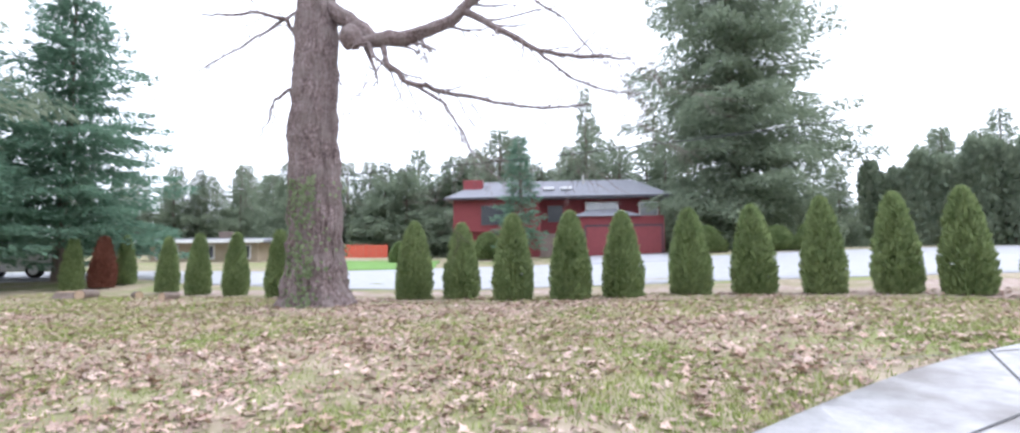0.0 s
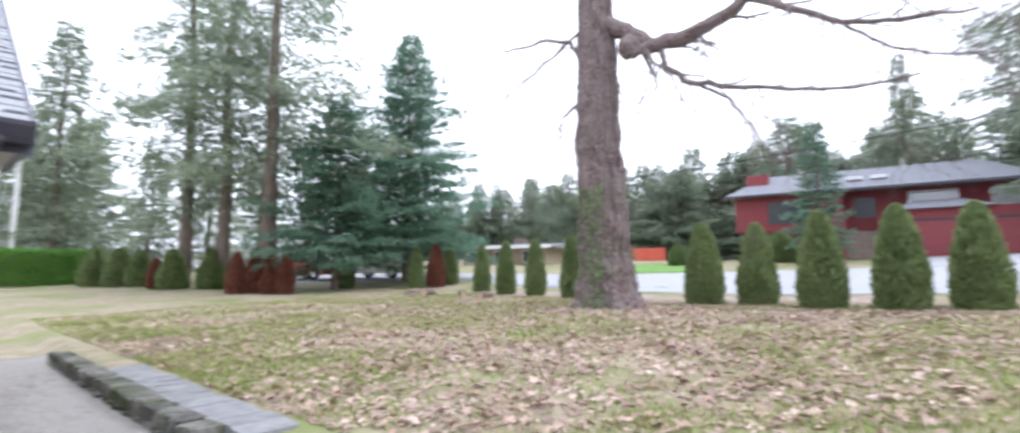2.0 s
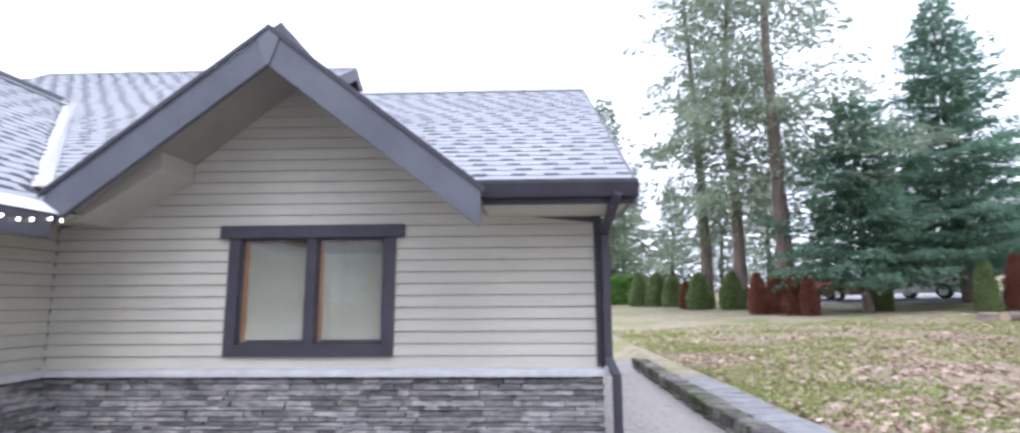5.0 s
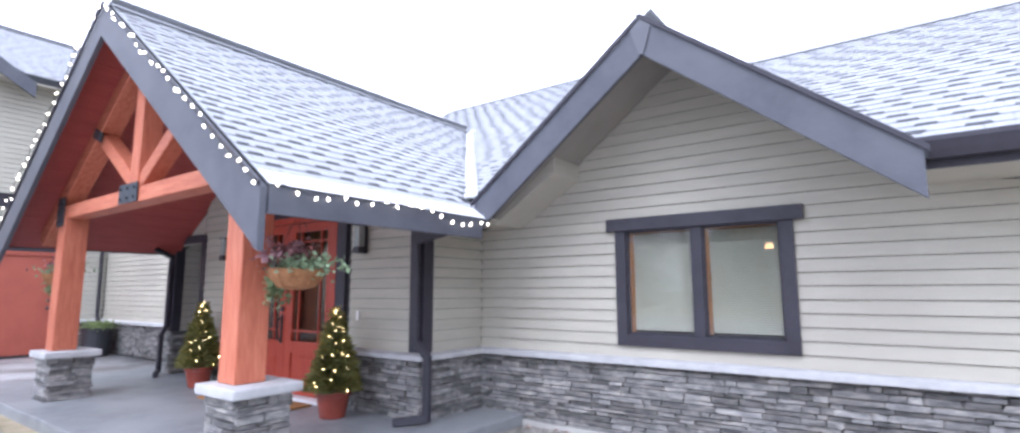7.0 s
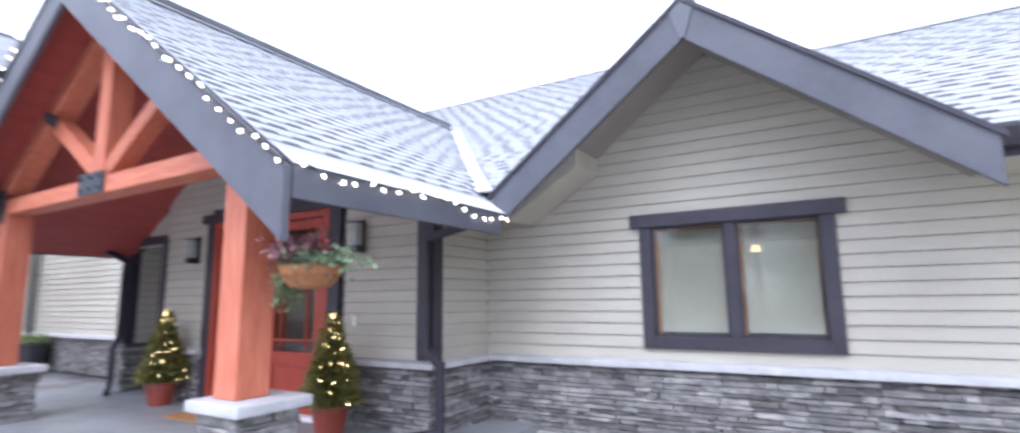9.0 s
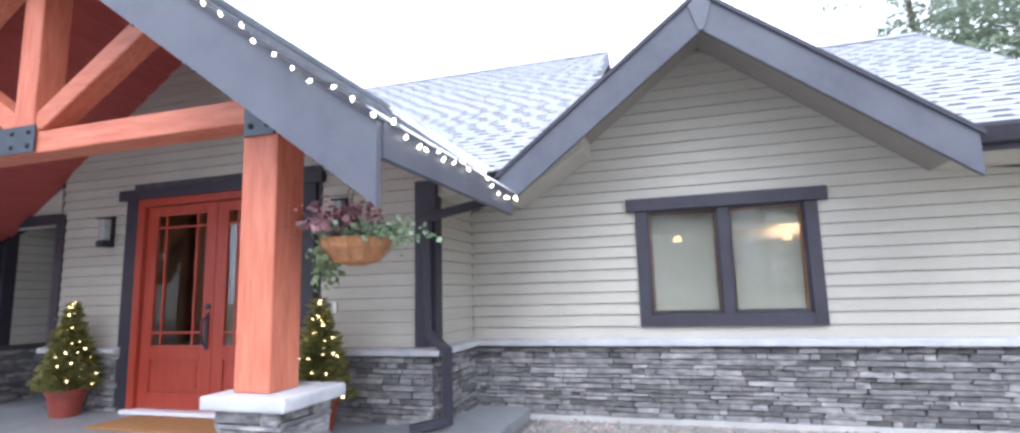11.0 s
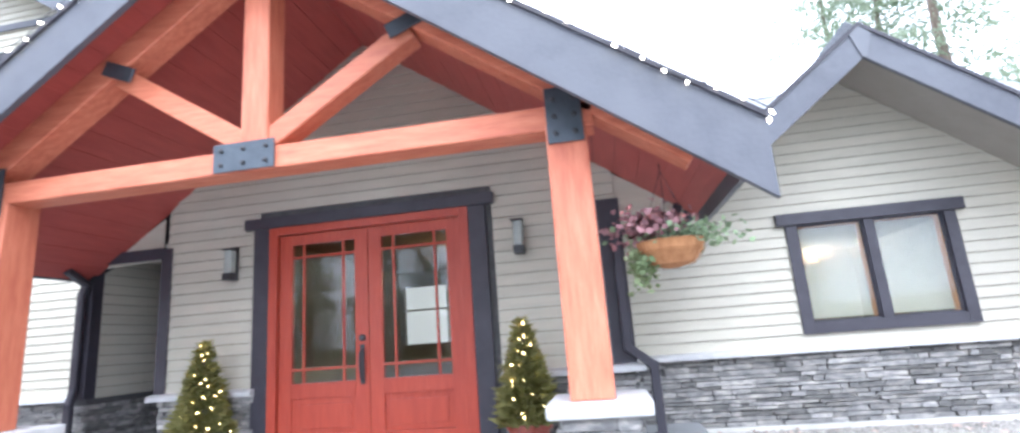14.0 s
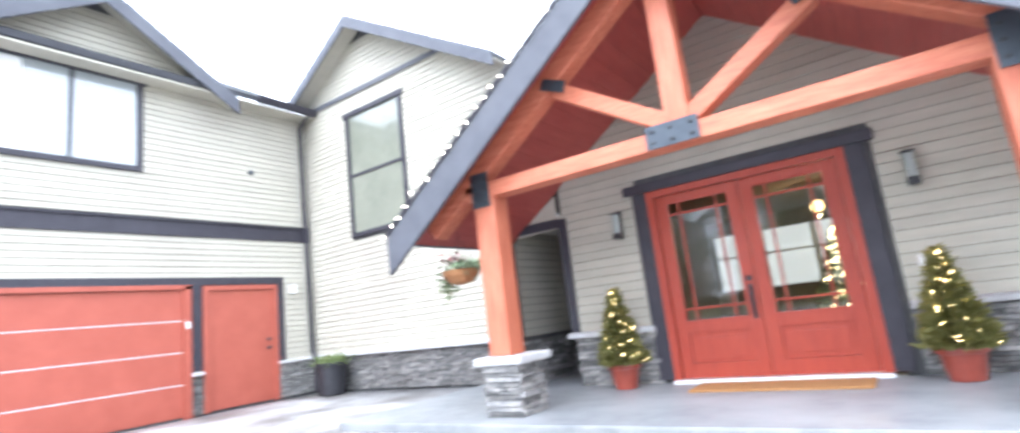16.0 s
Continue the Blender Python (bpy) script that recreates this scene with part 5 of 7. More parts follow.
def far_window(name, label, o, u, n, a0, a1, z0, z1, bars, mats=(DARKTRIM, DARKPANE), t=0.09):
    w = thing(name, label, "window", kind="structure")
    o, u, n = Vector(o), Vector(u), Vector(n)

    def slab(nm, mt, c0, c1, d0, d1, b0, b1):
        bm = bmesh.new()
        prism(bm, [place(o, u, n, c0, b0, d0), place(o, u, n, c1, b0, d0), place(o, u, n, c1, b0, d1), place(o, u, n, c0, b0, d1)], n * (b1 - b0))
        return part(nm, bm, mt, w)
    slab("casing_side", mats[0], a0, a0 + t, z0, z1, -0.02, 0.05)
    slab("casing_side", mats[0], a1 - t, a1, z0, z1, -0.02, 0.05)
    slab("casing_head", mats[0], a0 - 0.06, a1 + 0.06, z1, z1 + 0.1, -0.02, 0.06)
    slab("casing_sill", mats[0], a0 + t, a1 - t, z0, z0 + t, -0.02, 0.055)
    for f, vertical in bars:
        if vertical:
            c = a0 + (a1 - a0) * f
            slab("bar", mats[0], c - 0.03, c + 0.03, z0 + t, z1, -0.02, 0.03)
        else:
            c = z0 + (z1 - z0) * f
            slab("bar", mats[0], a0 + t, a1 - t, c - 0.03, c + 0.03, -0.02, 0.03)
    slab("pane", mats[1], a0 + t, a1 - t, z0 + t, z1, 0.004, 0.014)
    return w


# opaque pane; much of the sky's reflection is put into its pale base colour
SKYPANE = material("glass_with_painted_sky", [(0.30, 0.33, 0.34), (0.36, 0.39, 0.40)], 2, 0.04, bump=0, spec=1.0, coat=1.0)
BLINDPANE = material("pane_over_pale_blind", [(0.17, 0.18, 0.145), (0.24, 0.25, 0.2)], 1.5, 0.12, bump=0, spec=0.7, coat=0.6)
far_window("window_2", "upstairs twin window with dark casing, sky reflection painted on its panes", (AX, 0, 0), (0, 1, 0), (1, 0, 0), -5.25, -3.22, 4.07, 5.64, [(0.5, True)], (DARKTRIM, SKYPANE))
verts = [(AX + 0.03 + 0.012 * math.sin(k * 1.3), -5.14 + k * 0.02 * (1 - 0.25 * j), 4.17 + 1.44 * j) for j in (0, 1) for k in range(20)]
tagged(from_faces("curtain", verts, [(k, k + 1, k + 21, k + 20) for k in range(19)], WHITEPAINT), "pale gathered curtain in the upstairs window", "curtain")

# wall between garage and entry
wallb = thing("wall_link", "tall beige lap-sided gable wall beside the porch", "wall", kind="structure")
BPX, BPEAK, BSL = -9.25, 7.3, 0.62


def b_span(z):
    return (max(AX + 0.02, BPX - (BPEAK - 0.1 - z) / BSL), min(-5.63, BPX + (BPEAK - 0.1 - z) / BSL))


bm = bmesh.new()
prism(bm, [(AX, 0, -0.3), (-5.63, 0, -0.3), (-5.63, 0, 4.95), (BPX, 0, 7.12), (AX, 0, 5.75)], (0, 0.16, 0))
part("wall_core", bm, MORTAR, wallb)
siding(wallb, (0, 0, 0), (1, 0, 0), (0, -1, 0), CAP + 0.01, 6.95, b_span, [(-9.86, -8.22, 2.84, 5.45)])
stones(wallb, (0, 0, 0), (1, 0, 0), (0, -1, 0), AX, -5.63, -0.05, CAP - 0.05, 54, separate=False)
ledge(wallb, (0, 0, 0), (1, 0, 0), (0, -1, 0), AX, -5.63, CAP)
bm = bmesh.new()
prism(bm, [(BPX - 1.75, -0.03, 5.8), (BPX - 1.75, -0.03, 5.9), (BPX + 2.05, -0.03, 5.9), (BPX + 2.05, -0.03, 5.8)], (0, -0.02, 0))
part("gable_frieze", bm, RAKE, wallb, "slate frieze board")
far_window("window_3", "tall stair window with dark casing and a pale blind", (0, 0, 0), (1, 0, 0), (0, -1, 0), -9.86, -8.22, 2.84, 5.35, [(0.5, False)], (DARKTRIM, BLINDPANE))
# alcove between link and entry
alc = thing("wall_alcove", "shaded lap-sided alcove wall with dark trim", "wall", kind="structure")
part("wall_core", boxes((-5.5, -4.4, 0.55, 0.7, -0.2, 2.7), (-5.629, -5.5, DY + 0.02, 0.7, -0.2, 2.4), (-4.62, -4.47, -0.75, 0.6, -0.2, 2.5)), MORTAR, alc)
siding(alc, (0, 0.55, 0), (1, 0, 0), (0, -1, 0), CAP + 0.01, 2.3, lambda z: (-5.48, -4.62))
siding(alc, (-5.5, 0, 0), (0, 1, 0), (1, 0, 0), CAP + 0.01, 2.3, lambda z: (DY + 0.1, 0.53))
stones(alc, (0, 0.55, 0), (1, 0, 0), (0, -1, 0), -5.5, -4.62, -0.02, CAP - 0.05, 55)
stones(alc, (-5.5, 0, 0), (0, 1, 0), (1, 0, 0), DY, 0.53, -0.02, CAP - 0.05, 56)
stones(alc, (0, DY, 0), (1, 0, 0), (0, -1, 0), -5.64, -5.46, -0.02, CAP - 0.05, 57)
part("corner_board", boxes((-5.64, -5.48, DY - 0.03, DY + 0.1, CAP + 0.01, 2.1), bevel=0.004), DARKTRIM, alc, "dark corner board")
part("alcove_header", boxes((-5.48, -4.68, DY - 0.02, DY + 0.06, 2.0, 2.12), bevel=0.004), DARKTRIM, alc, "dark header beam")
part("alcove_ceiling", boxes((-5.5, -4.6, -0.84, 0.6, 2.12, 2.18)), SIDING, alc)
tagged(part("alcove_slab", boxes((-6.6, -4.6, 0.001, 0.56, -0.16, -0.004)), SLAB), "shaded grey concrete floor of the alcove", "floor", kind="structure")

# two-storey roofs
gr = thing("roof_garage", "grey shingled two-storey garage roof with slate-blue gable boards", "roof", kind="structure")
AF = AX + 0.42
e_x = AX + 0.4
for s in (-1, 1):
    half = 2.2
    low = APEAK - ASLOPE * half
    roof_slab(gr, [(AF, AG, APEAK), (AF, AG + s * half, low), (e_x - 0.1, AG + s * half, low), (e_x - 3.2, AG, APEAK)], 0.06, SHINGLEDARK)
    ag = math.hypot(1, ASLOPE)
    inside = lambda a, b: a < 0.35 + 2.9 * b / (half * ag)
    shingle_strips(gr, (AF, AG + s * half, low), (-1, 0, 0), (0, -s / ag, ASLOPE / ag), inside, 3.2, half * ag)
    shingles(gr, (AF, AG + s * half, low), (-1, 0, 0), (0, -s / ag, ASLOPE / ag), inside, 3.2, half * ag, 0, 70 + s)
    bm = bmesh.new()
    prism(bm, [(AF, AG, APEAK - 0.01), (AF, AG + s * half, low - 0.01), (AF, AG + s * half, low - 0.32), (AF, AG, APEAK - 0.32)], (0.04, 0, 0))
    part("rake_board", bm, RAKE, gr, "slate-blue rake board")
    bm = bmesh.new()
    prism(bm, [(AX, AG, APEAK - 0.1), (AX, AG + s * half, low - 0.1), (AF, AG + s * half, low - 0.1), (AF, AG, APEAK - 0.1)], (0, 0, -0.02))
    part("soffit", bm, SIDING, gr)
roof_slab(gr, [(e_x, -9.4, AEAVE + 0.1), (e_x, 0.45, AEAVE + 0.1), (AX - 5, 0.45, AEAVE + 3.0), (AX - 5, -9.4, AEAVE + 3.0)], 0.12, SHINGLEDARK)
sl = math.hypot(5.4, 2.9)
GU = (-5.4 / sl, 0, 2.9 / sl)
keep = lambda a, b: abs(-9.4 + a - AG) > 2.1 - 2.2 * b / 3.6 if b < 3.6 else True
shingle_strips(gr, (e_x, -9.4, AEAVE + 0.1), (0, 1, 0), GU, keep, 9.85, 5.2)
shingles(gr, (e_x, -9.4, AEAVE + 0.1), (0, 1, 0), GU, keep, 9.85, 5.2, 0, 75)
part("soffit", boxes((AX, e_x, -9.4, 0.0, AEAVE - 0.08, AEAVE - 0.05)), SIDING, gr)
gutter("gutter_garage", "dark metal gutter under the garage eave", (e_x, -1.35, AEAVE + 0.09), (e_x, 0.35, AEAVE + 0.09), (1, 0, 0))
br = thing("roof_link", "shingled gable roof over the tall link wall", "roof", kind="structure")
for s, half in ((-1, 1.95), (1, 3.5)):
    low = BPEAK - BSL * half
    roof_slab(br, [(BPX, -0.4, BPEAK), (BPX + s * half, -0.4, low), (BPX + s * half, 6.0, low), (BPX, 6.0, BPEAK)], 0.08, SHINGLEDARK)
    bm = bmesh.new()
    prism(bm, [(BPX, -0.4, BPEAK - 0.005), (BPX + s * half, -0.4, low - 0.005), (BPX + s * half, -0.4, low - 0.26), (BPX, -0.4, BPEAK - 0.26)], (0, -0.04, 0))
    part("rake_board", bm, RAKE, br, "slate-blue rake board")
    bm = bmesh.new()
    prism(bm, [(BPX, -0.39, BPEAK - 0.1), (BPX + s * half, -0.39, low - 0.1), (BPX + s * half, 0.0, low - 0.1), (BPX, 0.0, BPEAK - 0.1)], (0, 0, -0.02))
    part("soffit", bm, SIDING, br)
part("side_wall", boxes((-5.91, -5.75, 0.16, 6.0, 2.7, 4.95)), SIDING, wallb)
downspout("downspout_garage", "tall dark downspout in the corner by the garage", [(e_x + 0.02, -0.2, 5.72), (AX + 0.1, -0.2, 5.5), (AX + 0.1, -0.14, 0.75), (AX + 0.2, -0.14, 0.6), (AX + 0.2, -0.14, -0.05)])
# dark planter with low shrub by the garage
pln = thing("planter", "dark tub planter holding a low green shrub", "planter", at=(-10.25, -0.4, -0.09))
bm = bmesh.new()
lathe(bm, [(0.2, 0.0), (0.24, 0.02), (0.28, 0.55), (0.3, 0.56), (0.3, 0.6), (0.27, 0.6), (0.26, 0.55), (0.02, 0.54)], 20)
part("tub", bm, BLACKMETAL, pln)
verts, faces = [], []
leaf_cloud(verts, faces, random.Random(9), (0, 0, 0.64), (0.17, 0.13, 0.05), 600, 0.055)
from_faces("shrub", verts, faces, ARBLEAF, pln)
# low red box in the gravel
lb = thing("planter_box", "low red-painted timber planter edge with a pale top", "planter", at=(2.25, -2.48, -0.10), turn=0)
part("red_side", boxes((0, 3.0, -0.36, -0.32, 0, 0.17), (0, 3.0, 0.12, 0.16, 0, 0.17), (0, 0.04, -0.32, 0.12, 0, 0.17), (2.96, 3.0, -0.32, 0.12, 0, 0.17), bevel=0.006), REDPAINT, lb)
part("pale_top", boxes((0.04, 2.96, -0.32, 0.12, 0.08, 0.155)), CONCRETE, lb, "pale worn top")


# ---- garden walls, lawn litter ----
def block_wall():
    """Low dry-laid retaining wall of rough blocks along the lawn's edge."""
    w = thing("retaining_wall", "low mossy dry-stacked concrete block retaining wall", "wall", kind="structure")
    rng = random.Random(21)
    meshes = []
    for k in range(5):
        bm = bmesh.new()
        bmesh.ops.create_cube(bm, size=1)
        bmesh.ops.bevel(bm, geom=list(bm.edges), offset=0.09, segments=1, affect="EDGES")
        for v in bm.verts:
            v.co += Vector((rng.uniform(-0.06, 0.06), rng.uniform(-0.08, 0.08), rng.uniform(-0.06, 0.06)))
        meshes.append(mesh_of(bm, "block", BLOCK))
    path = [Vector((6.42, -0.5)), Vector((6.44, 2.4)), Vector((6.48, 5.9))]
    for row in range(2):
        for (p, q) in zip(path, path[1:]):
            n_ = max(1, int((q - p).length / 0.3))
            for k in range(n_):
                c = p + (q - p) * ((k + 0.5 * (row % 2) + 0.25) / n_)
                ang = math.degrees(math.atan2((q - p).y, (q - p).x))
                ob = new("block", rng.choice(meshes))
                ob.parent = w
                ob.matrix_basis = pose(c.x + 0.035 * row, c.y, -0.07 + row * 0.12, rng.uniform(-3, 3), rng.uniform(-3, 3), ang + rng.uniform(-5, 5)) @ Matrix.Diagonal((0.285, 0.26, 0.13, 1))
    bm = bmesh.new()
    bmesh.ops.create_cube(bm, size=1)
    bmesh.ops.bevel(bm, geom=list(bm.edges), offset=0.03, segments=1, affect="EDGES")
    slab = mesh_of(bm, "paver", PAVER)
    for k in range(14):
        ob = new("paver", slab)
        ob.parent = w
        ob.matrix_basis = pose(6.78 + rng.uniform(-0.03, 0.03), -0.7 + k * 0.31, ground_z(6.78, -0.7 + k * 0.31) + 0.01, rng.uniform(-2, 2), rng.uniform(-2, 2), 90 + rng.uniform(-4, 4)) @ Matrix.Diagonal((0.3, 0.42, 0.07, 1))


block_wall()


def on_lawn(x, y):
    """Whether a place lies on the open lawn, clear of drive, gravel and walls."""
    if x < 7.08 or (x < 7.3 and y < -1.3):
        return False
    edge = DRIVE_EDGE[:14]
    for (x0, y0), (x1, y1) in zip(edge, edge[1:]):
        if x1 <= x <= x0:
            return y > y0 + (y1 - y0) * (x - x0) / (x1 - x0) + 0.05
    return True


def litter():
    """Fallen leaves, each a folded five-cornered blade, thickest under the maple."""
    rng = random.Random(33)
    verts, faces = [], []
    made = 0
    while made < 17500:
        x, y = rng.uniform(6.6, 18.5), rng.uniform(-13, 14)
        if not on_lawn(x, y):
            continue
        d = math.hypot(x - 12.5, (y + 1.5) * 0.8)
        clump = noise.noise(Vector((x * 0.7, y * 0.7, 0))) * 0.5 + 0.5
        if rng.random() > min(1.0, 0.1 + 1.7 * clump ** 1.6 * math.exp(-(d / 8.5) ** 2)):
            continue
        r = rng.uniform(0.032, 0.076)
        z = ground_z(x, y) + 0.012 * math.sin(1.7 * x + y) * math.cos(2.3 * y) + rng.uniform(0.012, 0.04)
        a = rng.uniform(0, math.tau)
        tilt = Vector((rng.uniform(-0.5, 0.5), rng.uniform(-0.5, 0.5), 1)).normalized()
        u = tilt.orthogonal().normalized()
        v = tilt.cross(u)
        base = len(verts)
        verts.append(Vector((x, y, z)))
        for k in range(10):
            t = a + k * math.tau / 10
            rr = r * ((1.0, 0.45)[k % 2]) * rng.uniform(0.85, 1.1)
            verts.append(Vector((x, y, z)) + (u * math.cos(t) + v * math.sin(t)) * rr + tilt * rng.uniform(-0.01, 0.018))
        faces += [(base, base + 1 + k, base + 1 + (k + 1) % 10) for k in range(10)]
        made += 1
    # crumbled bits between the whole leaves, thickest near the drive
    made = 0
    while made < 26000:
        x, y = 7.0 + 9.5 * rng.random() ** 1.4, rng.uniform(-11, 9)
        if not on_lawn(x, y) or noise.noise(Vector((x * 0.9, y * 0.9, 7))) < rng.uniform(-0.6, 0.15):
            continue
        r, a = rng.uniform(0.012, 0.032), rng.uniform(0, math.tau)
        z = ground_z(x, y) + 0.012 * math.sin(1.7 * x + y) * math.cos(2.3 * y) + rng.uniform(0.012, 0.03)
        base = len(verts)
        verts += [Vector((x + r * math.cos(a + j * math.tau / 4) * rng.uniform(0.5, 1.2), y + r * math.sin(a + j * math.tau / 4) * rng.uniform(0.5, 1.2), z + rng.uniform(-0.008, 0.012))) for j in range(4)]
        faces.append(tuple(range(base, base + 4)))
        made += 1
    # a thin scatter on the gravel and drive edges
    for k in range(320):
        x, y = (rng.uniform(0.7, 5.0), rng.uniform(-2.9, -0.1))
        r = rng.uniform(0.018, 0.042)
        z = ground_z(x, y) + 0.035
        a = rng.uniform(0, math.tau)
        base = len(verts)
        verts += [Vector((x + r * math.cos(a + j * math.tau / 5) * rng.uniform(0.6, 1.1), y + r * math.sin(a + j * math.tau / 5) * rng.uniform(0.6, 1.1), z + rng.uniform(-0.01, 0.015))) for j in range(5)]
        faces.append(tuple(base + j for j in range(5)))
    tagged(from_faces("fallen_leaves", verts, faces, LEAF), "brown and pinkish fallen maple leaves on the grass", "leaves", kind="stuff")


litter()


def grass():
    rng = random.Random(34)
    verts, faces = [], []
    made = 0
    while made < 140000:
        f = rng.random() ** 1.6
        x, y = 6.7 + 12 * f, rng.uniform(-11, 14)
        if not on_lawn(x, y):
            continue
        patch = noise.noise(Vector((x * 0.35, y * 0.35, 4)))
        if patch < -0.05 and rng.random() < 0.8:
            continue
        z = ground_z(x, y) + 0.012 * math.sin(1.7 * x + y) * math.cos(2.3 * y)
        h, w = rng.uniform(0.03, 0.085), rng.uniform(0.004, 0.009)
        t = rng.uniform(0, math.tau)
        lx, ly = rng.uniform(-0.05, 0.05), rng.uniform(-0.05, 0.05)
        base = len(verts)
        verts += [(x - w * math.cos(t), y - w * math.sin(t), z - 0.01), (x + w * math.cos(t), y + w * math.sin(t), z - 0.01), (x + lx, y + ly, z + h)]
        faces.append((base, base + 1, base + 2))
        made += 1
    tagged(from_faces("grass", verts, faces, GRASS), "short yellowing winter grass blades", "grass", kind="stuff")


grass()


# ---- conifers ----
def spray(verts, faces, p, d, side, L, w):
    base = len(verts)
    up = side.cross(d)
    verts += [p, p + d * L * 0.35 + side * w, p + d * L * 0.72 + side * w * 0.45 - up * 0.02 * L, p + d * L - up * 0.08 * L, p + d * L * 0.66 - side * w * 0.5, p + d * L * 0.3 - side * w]
    faces.append(tuple(range(base, base + 6)))


def conifer_meshes(seed, height, radius, clear, limbs, droop, leaf, size=0.3, density=9.0, ragged=0.3, bare_trunk=0.2, taper=0.75, hang=0.3):
    """Trunk and crown of a conifer: flat, uneven boughs, each set with many narrow needle shoots."""
    rng = np.random.RandomState(seed)
    tb = bmesh.new()
    lean = [Vector((rng.uniform(-0.02, 0.02) * height * f, rng.uniform(-0.02, 0.02) * height * f, height * f - 0.3 * (f == 0))) for f in (0, 0.25, 0.5, 0.75, 1.0)]
    tube(tb, lean, [bare_trunk * 1.25, bare_trunk * 0.9, bare_trunk * 0.65, bare_trunk * 0.35, 0.02], 10)
    quads = []
    for i in range(limbs):
        f = ((i + rng.rand()) / limbs) ** 0.9
        reach = radius * (1 - f) ** taper * (1.0 if f > 0.12 else 0.72 + 2.3 * f) + 0.2
        L = reach * (1 - ragged * rng.rand() ** 1.3 * 1.5 + 0.25 * ragged * rng.rand())
        if L < 0.15:
            continue
        t = i * 2.39996 + rng.uniform(-0.5, 0.5)
        z0 = height * (clear + (0.985 - clear) * f)
        d, side = np.array([math.cos(t), math.sin(t), 0.0]), np.array([-math.sin(t), math.cos(t), 0.0])
        rise = rng.uniform(0.0, 0.22) + 0.5 * f
        dr = droop * rng.uniform(0.6, 1.3)
        n_ = int(density * (L * 0.9 + L * L * 0.42) / (size * size * 3.3)) + 12
        # shoots sit on side branchlets that sweep forward from the bough
        count = max(3, int(L / (0.75 * size)))
        g = (rng.randint(0, count, n_) + 0.5 + rng.normal(0, 0.09, n_)) / count
        g = np.clip(g, 0.02, 1.0) ** 0.85
        lat = rng.uniform(-1, 1, n_) * (0.40 * L * (1.05 - g) * np.minimum(1, g * 3 + 0.3) + 0.5 * size)
        g = g + 0.55 * np.abs(lat) / L
        low = rng.rand(n_) ** 1.6 * (hang * (0.3 + 0.7 * np.minimum(1.0, L / 3)))
        p = d * (L * g)[:, None] + side * lat[:, None]
        p[:, 2] = z0 + rise * L * g - dr * L * g ** 2 + 0.06 * L * g ** 5 - 0.25 * np.abs(lat) - low
        ln = size * rng.uniform(0.6, 1.35, n_) * (1.15 - 0.35 * g)
        v = d * rng.uniform(0.4, 1.0, n_)[:, None] + side * (np.sign(lat) * rng.uniform(0.0, 0.9, n_))[:, None]
        v[:, 2] += rng.uniform(-0.55, 0.3, n_) - 0.5 * hang * (low > 0.15)
        v /= np.linalg.norm(v, axis=1)[:, None]
        w = np.cross(v, rng.normal(0, 0.55, (n_, 3)) + np.array([0, 0, 1.0]))
        w /= np.linalg.norm(w, axis=1)[:, None] + 1e-6
        wd = ln * rng.uniform(0.11, 0.2, n_)
        quads.append(np.stack([p, p + v * (ln * 0.45)[:, None] + w * wd[:, None], p + v * ln[:, None], p + v * (ln * 0.4)[:, None] - w * wd[:, None]], 1))
        # the bare wood of the bough
        end = d * L * 0.85
        q = side * (0.012 + 0.006 * L)
        a_, b_ = np.array([0, 0, z0]), end + np.array([0, 0, z0 + rise * L * 0.85 - dr * L * 0.72])
        m_ = d * L * 0.42 + np.array([0, 0, z0 + rise * L * 0.42 - dr * L * 0.18])
        quads.append(np.array([[a_ - q, a_ + q, m_ + q * 0.7, m_ - q * 0.7], [m_ - q * 0.7, m_ + q * 0.7, b_ + q * 0.3, b_ - q * 0.3]]))
    allq = np.concatenate(quads).reshape(-1, 3)
    me = bpy.data.meshes.new("crown")
    n_ = len(allq)
    me.vertices.add(n_)
    me.vertices.foreach_set("co", allq.ravel())
    me.loops.add(n_)
    me.loops.foreach_set("vertex_index", np.arange(n_, dtype=np.int32))
    me.polygons.add(n_ // 4)
    me.polygons.foreach_set("loop_start", np.arange(0, n_, 4, dtype=np.int32))
    me.update(calc_edges=True)
    me.materials.append(leaf)
    return mesh_of(tb, "trunk", BARK), me


def plant(meshes, name, label, category, at, group="", scale=1.0, turn=0.0, squash=1.0):
    t = thing(name, label, category, group)
    t.matrix_basis = pose(*at, 0, 0, turn) @ Matrix.Diagonal((scale * squash, scale * squash, scale, 1))
    for nm, me in zip(("trunk", "crown"), meshes):
        ob = new(nm, me)
        ob.parent = t
    return t


def ground_at(x, y, dz=0.0):
    return (x, y, ground_z(x, y) + dz)


SPRUCE = conifer_meshes(1, 13.2, 5.6, 0.09, 240, 0.22, SPRUCELEAF, 0.27, 9.5, 0.42, 0.2, 0.9, 0.22)
BUSHY = conifer_meshes(2, 8.8, 4.3, 0.12, 185, 0.24, SPRUCELEAF, 0.26, 9.5, 0.4, 0.17, 0.8, 0.25)
TALLFIR = conifer_meshes(3, 24.0, 6.4, 0.2, 92, 0.44, FIRLEAF, 0.34, 7.4, 0.55, 0.3, 0.6, 0.5)
